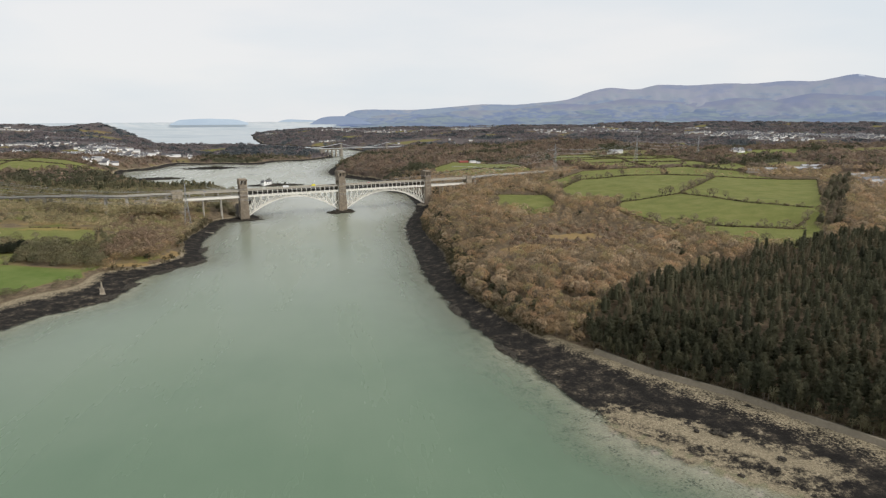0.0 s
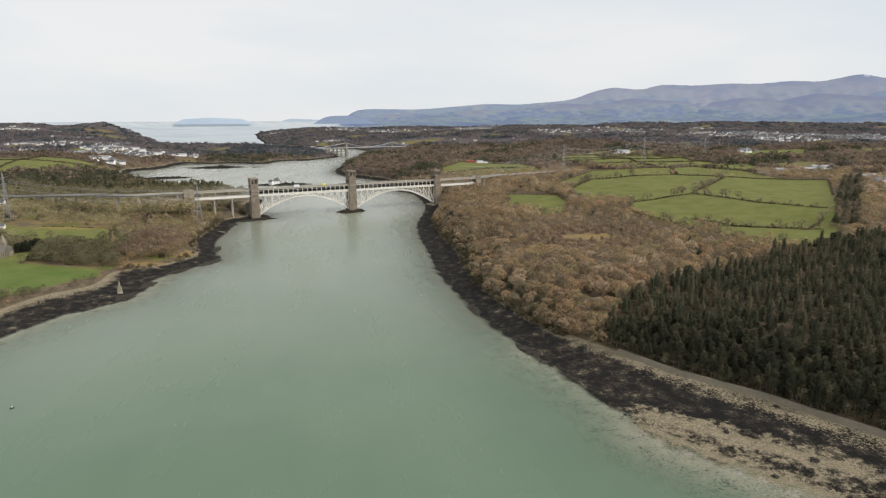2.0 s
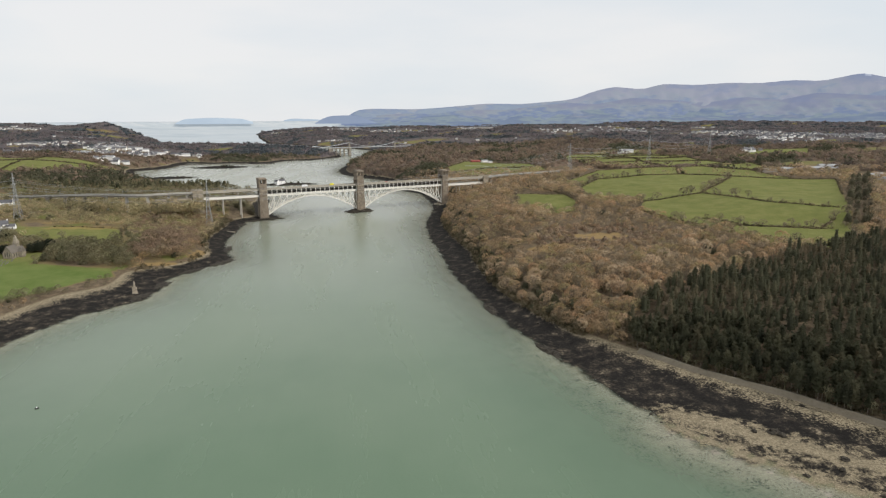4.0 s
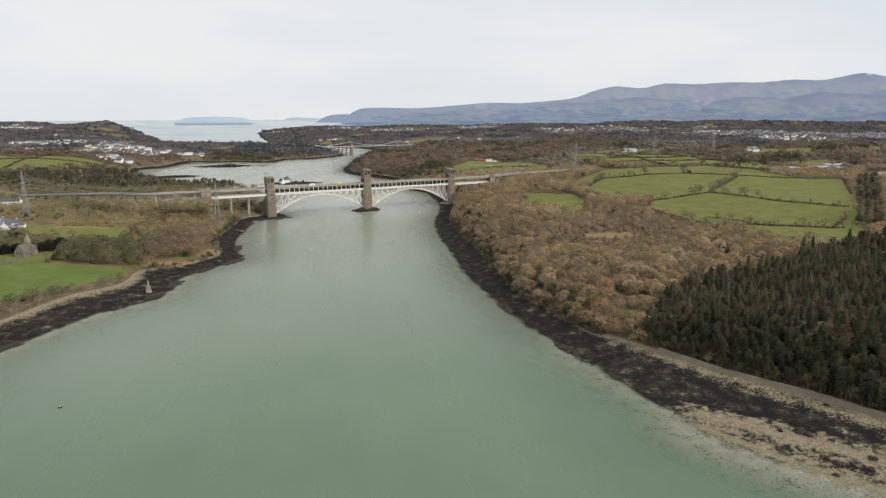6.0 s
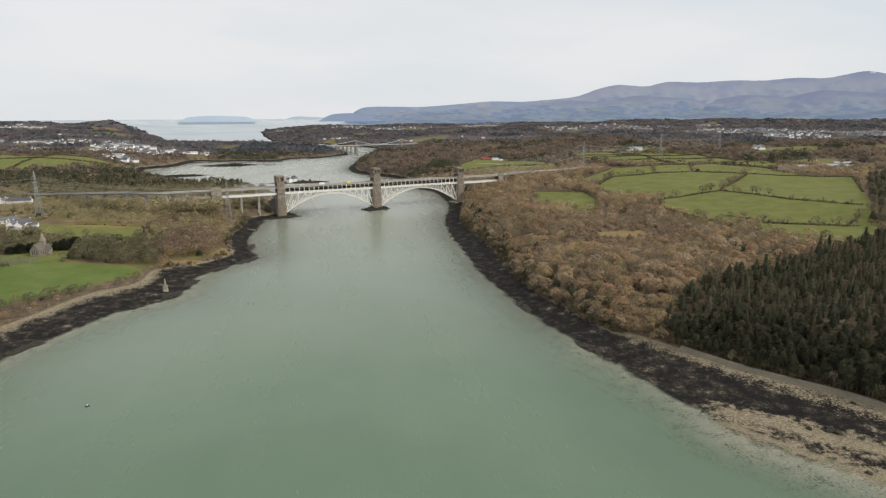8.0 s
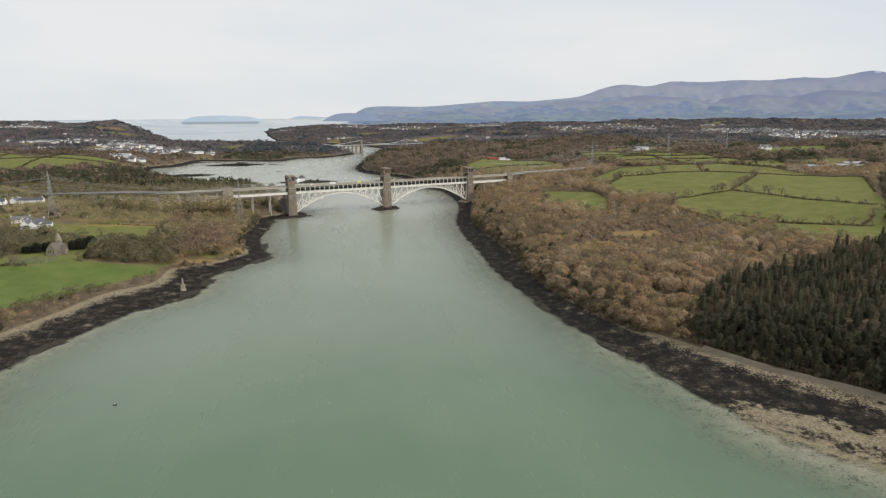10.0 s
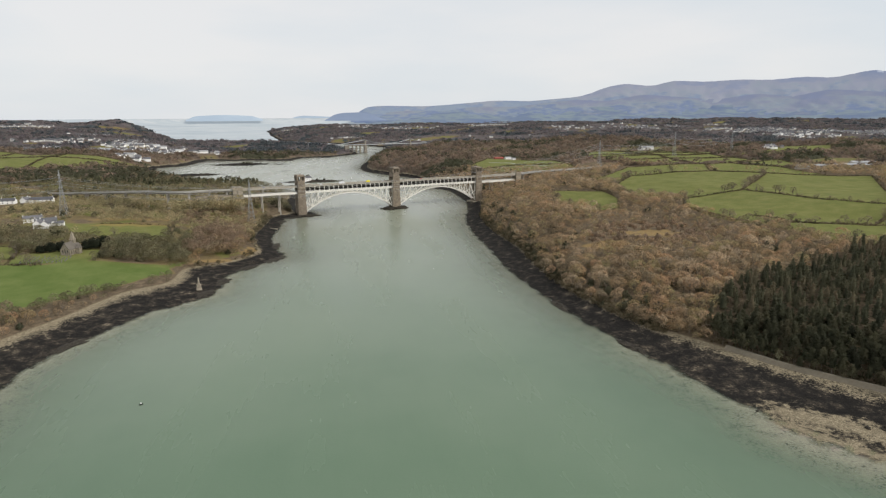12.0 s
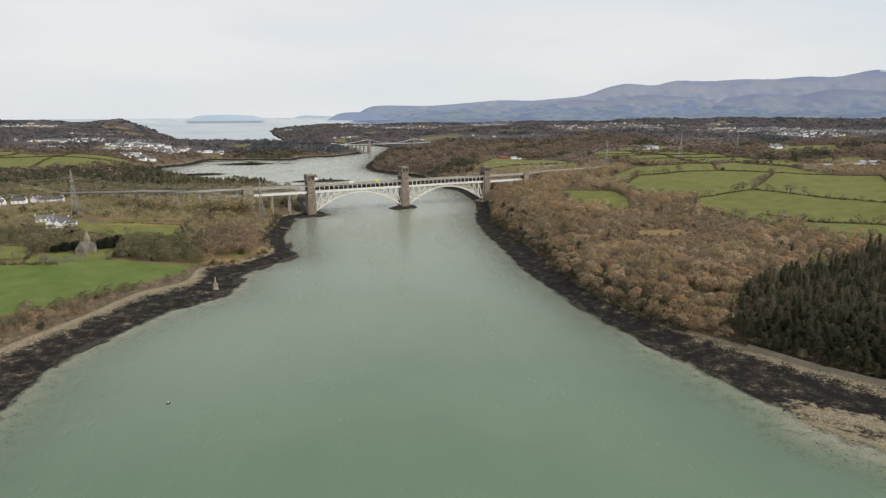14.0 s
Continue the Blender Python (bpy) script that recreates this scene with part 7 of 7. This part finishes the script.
# saplings and thickets between the churchyard field and the viaduct
gx, gy = scatter(rng, -520, -196, 770, 1000, 6.4)
lane = np.interp(gx, [-516, -441, -372, -251], [872, 893, 936, 984])
k = (survey(gx, gy)[2] > 5) & (field_depth(gx, gy) < -2) & clear_of_works(gx, gy) & (np.abs(gy - lane + 8) > 13) & (rng.uniform(0, 1, len(gx)) < 0.8 + 0.5 * wobble(gx, gy, 30, 17)) & ~((gx < -385) & (gy < 850))
low = np.where((gy < lane) & (gy > lane - 60), 0.62, 1.0)
rows = np.stack([gx, gy, ground_z(gx, gy) - 0.2, rng.uniform(0.4, 0.8, len(gx)) * low], -1)
stuff("sapling_wood", small, rows[k & (gx < -285)], OLIVE_TWIGS, "olive-brown saplings and thickets on the island bank", "woodland", 35)
stuff("sapling_wood", small, rows[k & (gx >= -285)], RED_TWIGS, "reddish-brown saplings below the bridge abutment", "woodland", 38)

# trees behind the churchyard and round the white houses
gx, gy = scatter(rng, -520, -386, 668, 772, 6.6)
k = (field_depth(gx, gy) < -2) & (np.hypot(gx + 420, gy - 786) > 24) & (np.hypot(gx + 353, gy - 666) > 24)
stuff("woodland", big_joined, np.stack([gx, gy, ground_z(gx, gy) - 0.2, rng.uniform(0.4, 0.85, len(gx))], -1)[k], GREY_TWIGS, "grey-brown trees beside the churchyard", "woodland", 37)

# trees crowding the bank beside the plantation
gx, gy = scatter(rng, 110, 185, 362, 440, 6.0)
gi = survey(gx, gy)[2]
k = (gi > 2) & (gi < 42) & (inside_distance(CONIFER_WOOD, gx, gy) < 2)
stuff("woodland", big_joined, np.stack([gx, gy, ground_z(gx, gy) - 0.2, rng.uniform(0.5, 0.95, len(gx))], -1)[k], TWIGS, "crowded bare trees above the shore", "woodland", 36)

# rough bushes in the clearing
sx_, sy_ = scatter(rng, 160, 330, 560, 700, 6.0)
k = (np.hypot((sx_ - 250) / 1.3, sy_ - 628) < 62) & (rng.uniform(0, 1, len(sx_)) < 0.62) & (np.hypot((sx_ - 248) / 1.5, sy_ - 632) > 20)
stuff("clearing_scrub", shrubs, np.stack([sx_[k], sy_[k], ground_z(sx_[k], sy_[k]) - 0.3, rng.uniform(0.4, 0.95, k.sum())], -1), RED_TWIGS, "rounded reddish-brown scrub in a woodland clearing", "scrub", 23)

# low scrub along the foot of the wooded banks
bx, by = scatter(rng, -340, 260, 370, 1000, 2.7)
bz, bsh, bin_ = survey(bx, by)
k = (bin_ > -0.6) & (bin_ < 9) & clear_of_works(bx, by) & (((bx > 0) & (by > 385)) | ((bx < 0) & (by > 632)))
k &= rng.uniform(0, 1, len(bx)) < np.where(bx > 0, 0.85, np.where(by < 740, 0.12, 0.5))
thicket = [clump(np.random.default_rng(190 + q), 44, 5.6, 4.2, 1.1) for q in range(5)]
stuff("bank_scrub", thicket, np.stack([bx[k], by[k], bz[k] - 0.4, rng.uniform(0.6, 1.3, k.sum())], -1), HEDGE_TWIGS, "dark leafless scrub along the foot of the bank", "scrub", 19)

# dark scrub added behind the wall for the darkness under the conifers
bx, by = scatter(rng, 140, 330, 130, 372, 2.6)
bz, bsh, bin_ = survey(bx, by)
k = (bin_ > 4.6) & (bin_ < 11) & (rng.uniform(0, 1, len(bx)) < 0.7)
stuff("bank_scrub", thicket, np.stack([bx[k], by[k], bz[k] - 0.4, rng.uniform(0.4, 1.0, k.sum())], -1), HEDGE_TWIGS, "dark undergrowth added behind the sea wall to darken the conifers' foot", "scrub", 39)

# dark yews of the churchyard, ivy-clad trees by the field, trees of the islets
def grounded(rows):
    return [(x, y, float(ground_z(x, y)[0]) - 0.2, s) for x, y, s in rows]


yews = [leafy(200 + k, 9.0, 8.0, 420, 1.3) for k in range(3)]
single_tree("yew_tree", yews, (BARK, YEW), "dense very dark rounded yew beside the church", "yew", "yews of the churchyard",
            grounded([(-338, 688, 1.8), (-329, 690, 1.7), (-345, 686, 1.4), (-398, 742, 1.1), (-392, 740, 1.0), (-374, 674, 1.5), (-366, 678, 1.3), (-381, 669, 1.1)]))
tall_dark = [leafy(210 + k, 9.0, 15.5, 560, 1.4) for k in range(4)]
single_tree("ivy_clad_tree", tall_dark, (BARK, IVY), "tall dark ivy-clad tree at the field's end", "tree", "dark trees at the field's end",
            grounded([(484 + 9.2 * k + 6.5 * j + 2 * ((k * 7 + j) % 3), 560 + 9.6 * k - 6.0 * j - 2 * ((k * 5 + j) % 3), 0.45 + 0.15 * ((k * 3 + 2 * j) % 5)) for k in range(34) for j in range(3) if (k * 2 + j) % 3]))
single_tree("deciduous_tree", big, (BARK, HEDGE_ONE), "bare grey-brown tree in the belt at the field's end", "tree", "bare trees at the field's end",
            grounded([(486 + 9.2 * k + 6.5 * j, 558 + 9.6 * k - 6.0 * j, 0.7 + 0.12 * ((k + j) % 4)) for k in range(34) for j in range(4) if (k * 2 + j) % 3 == 0]))
single_tree("islet_tree", yews, (BARK, NEEDLES_ONE), "dark evergreen tree on a low rocky islet", "tree", "trees of the islets",
            grounded([(-156, 1441, 2.0), (-120, 1430, 0.6), (-136, 1428, 0.5), (-366, 1941, 0.8), (-358, 1941, 0.9), (-349, 1940, 0.8), (-372, 1941, 0.6), (-342, 1940, 0.7)]))

# hedges round the fields, with hedgerow trees
hx, hy, hs, tx, ty = [], [], [], [], []
for path in HEDGES + FAR_HEDGES:
    for a, c in zip(np.array(path, float), np.array(path[1:], float)):
        n = int(np.hypot(*(c - a)) / 2.2) + 1
        for s in np.arange(n) / n:
            q = a + (c - a) * s
            hx.append(q[0] + rng.normal(0, 0.4)), hy.append(q[1] + rng.normal(0, 0.4)), hs.append(rng.uniform(0.8, 1.7))
            if rng.uniform() < 0.22:
                tx.append(q[0]), ty.append(q[1])
for i, ring in enumerate(FIELD_RINGS):
    for a, c in zip(ring, np.roll(ring, -1, axis=0)):
        n = int(np.hypot(*(c - a)) / 2.6) + 1
        for s in np.arange(n) / n:
            q = a + (c - a) * s
            if q[1] < 640 and -350 < q[0] < -240:      # open towards the shore
                continue
            hx.append(q[0] + rng.normal(0, 0.5)), hy.append(q[1] + rng.normal(0, 0.5)), hs.append(rng.uniform(0.55, 1.25))
            if rng.uniform() < 0.13:
                tx.append(q[0]), ty.append(q[1])
hx, hy, hs = np.array(hx), np.array(hy), np.array(hs)
hr = np.hypot(hx - HUB[0], hy - HUB[1])
ok = clear_of_works(hx, hy)
hedge = np.stack([hx, hy, ground_z(hx, hy) - 0.3, hs], -1)
bushes = [clump(np.random.default_rng(160 + k), 24, 3.4, 2.0, 0.95) for k in range(5)]
stuff("hedgerow", bushes, hedge[ok & (hr < 1300)], HEDGE_TWIGS, "clipped bare hedgerows round green fields", "hedge", 8)
far_b = [clump(np.random.default_rng(170 + k), 12, 4.2, 3.0, 1.8) for k in range(4)]
stuff("hedgerow", far_b, hedge[ok & (hr >= 1300)], HEDGE_TWIGS, "distant hedgerows", "hedge", 9)
tx, ty = np.array(tx), np.array(ty)
tr = clear_of_works(tx, ty)
t_spots = np.stack([tx, ty, ground_z(tx, ty) - 0.2, 0.35 + 0.95 * rng.uniform(0, 1, len(tx)) ** 1.3], -1)[tr]
t_spots = t_spots[np.argsort(np.hypot(t_spots[:, 0] - HUB[0], t_spots[:, 1] - HUB[1]) + np.where(t_spots[:, 0] < 0, 400, 0))]
single_tree("hedgerow_tree", [bare_tree(np.random.default_rng(180 + k), 12.0, 5.4, 260, 8, 0.24) for k in range(4)], (BARK, HEDGE_ONE),
            "spreading bare tree standing in a field hedge", "tree", "hedgerow trees", t_spots[:240])
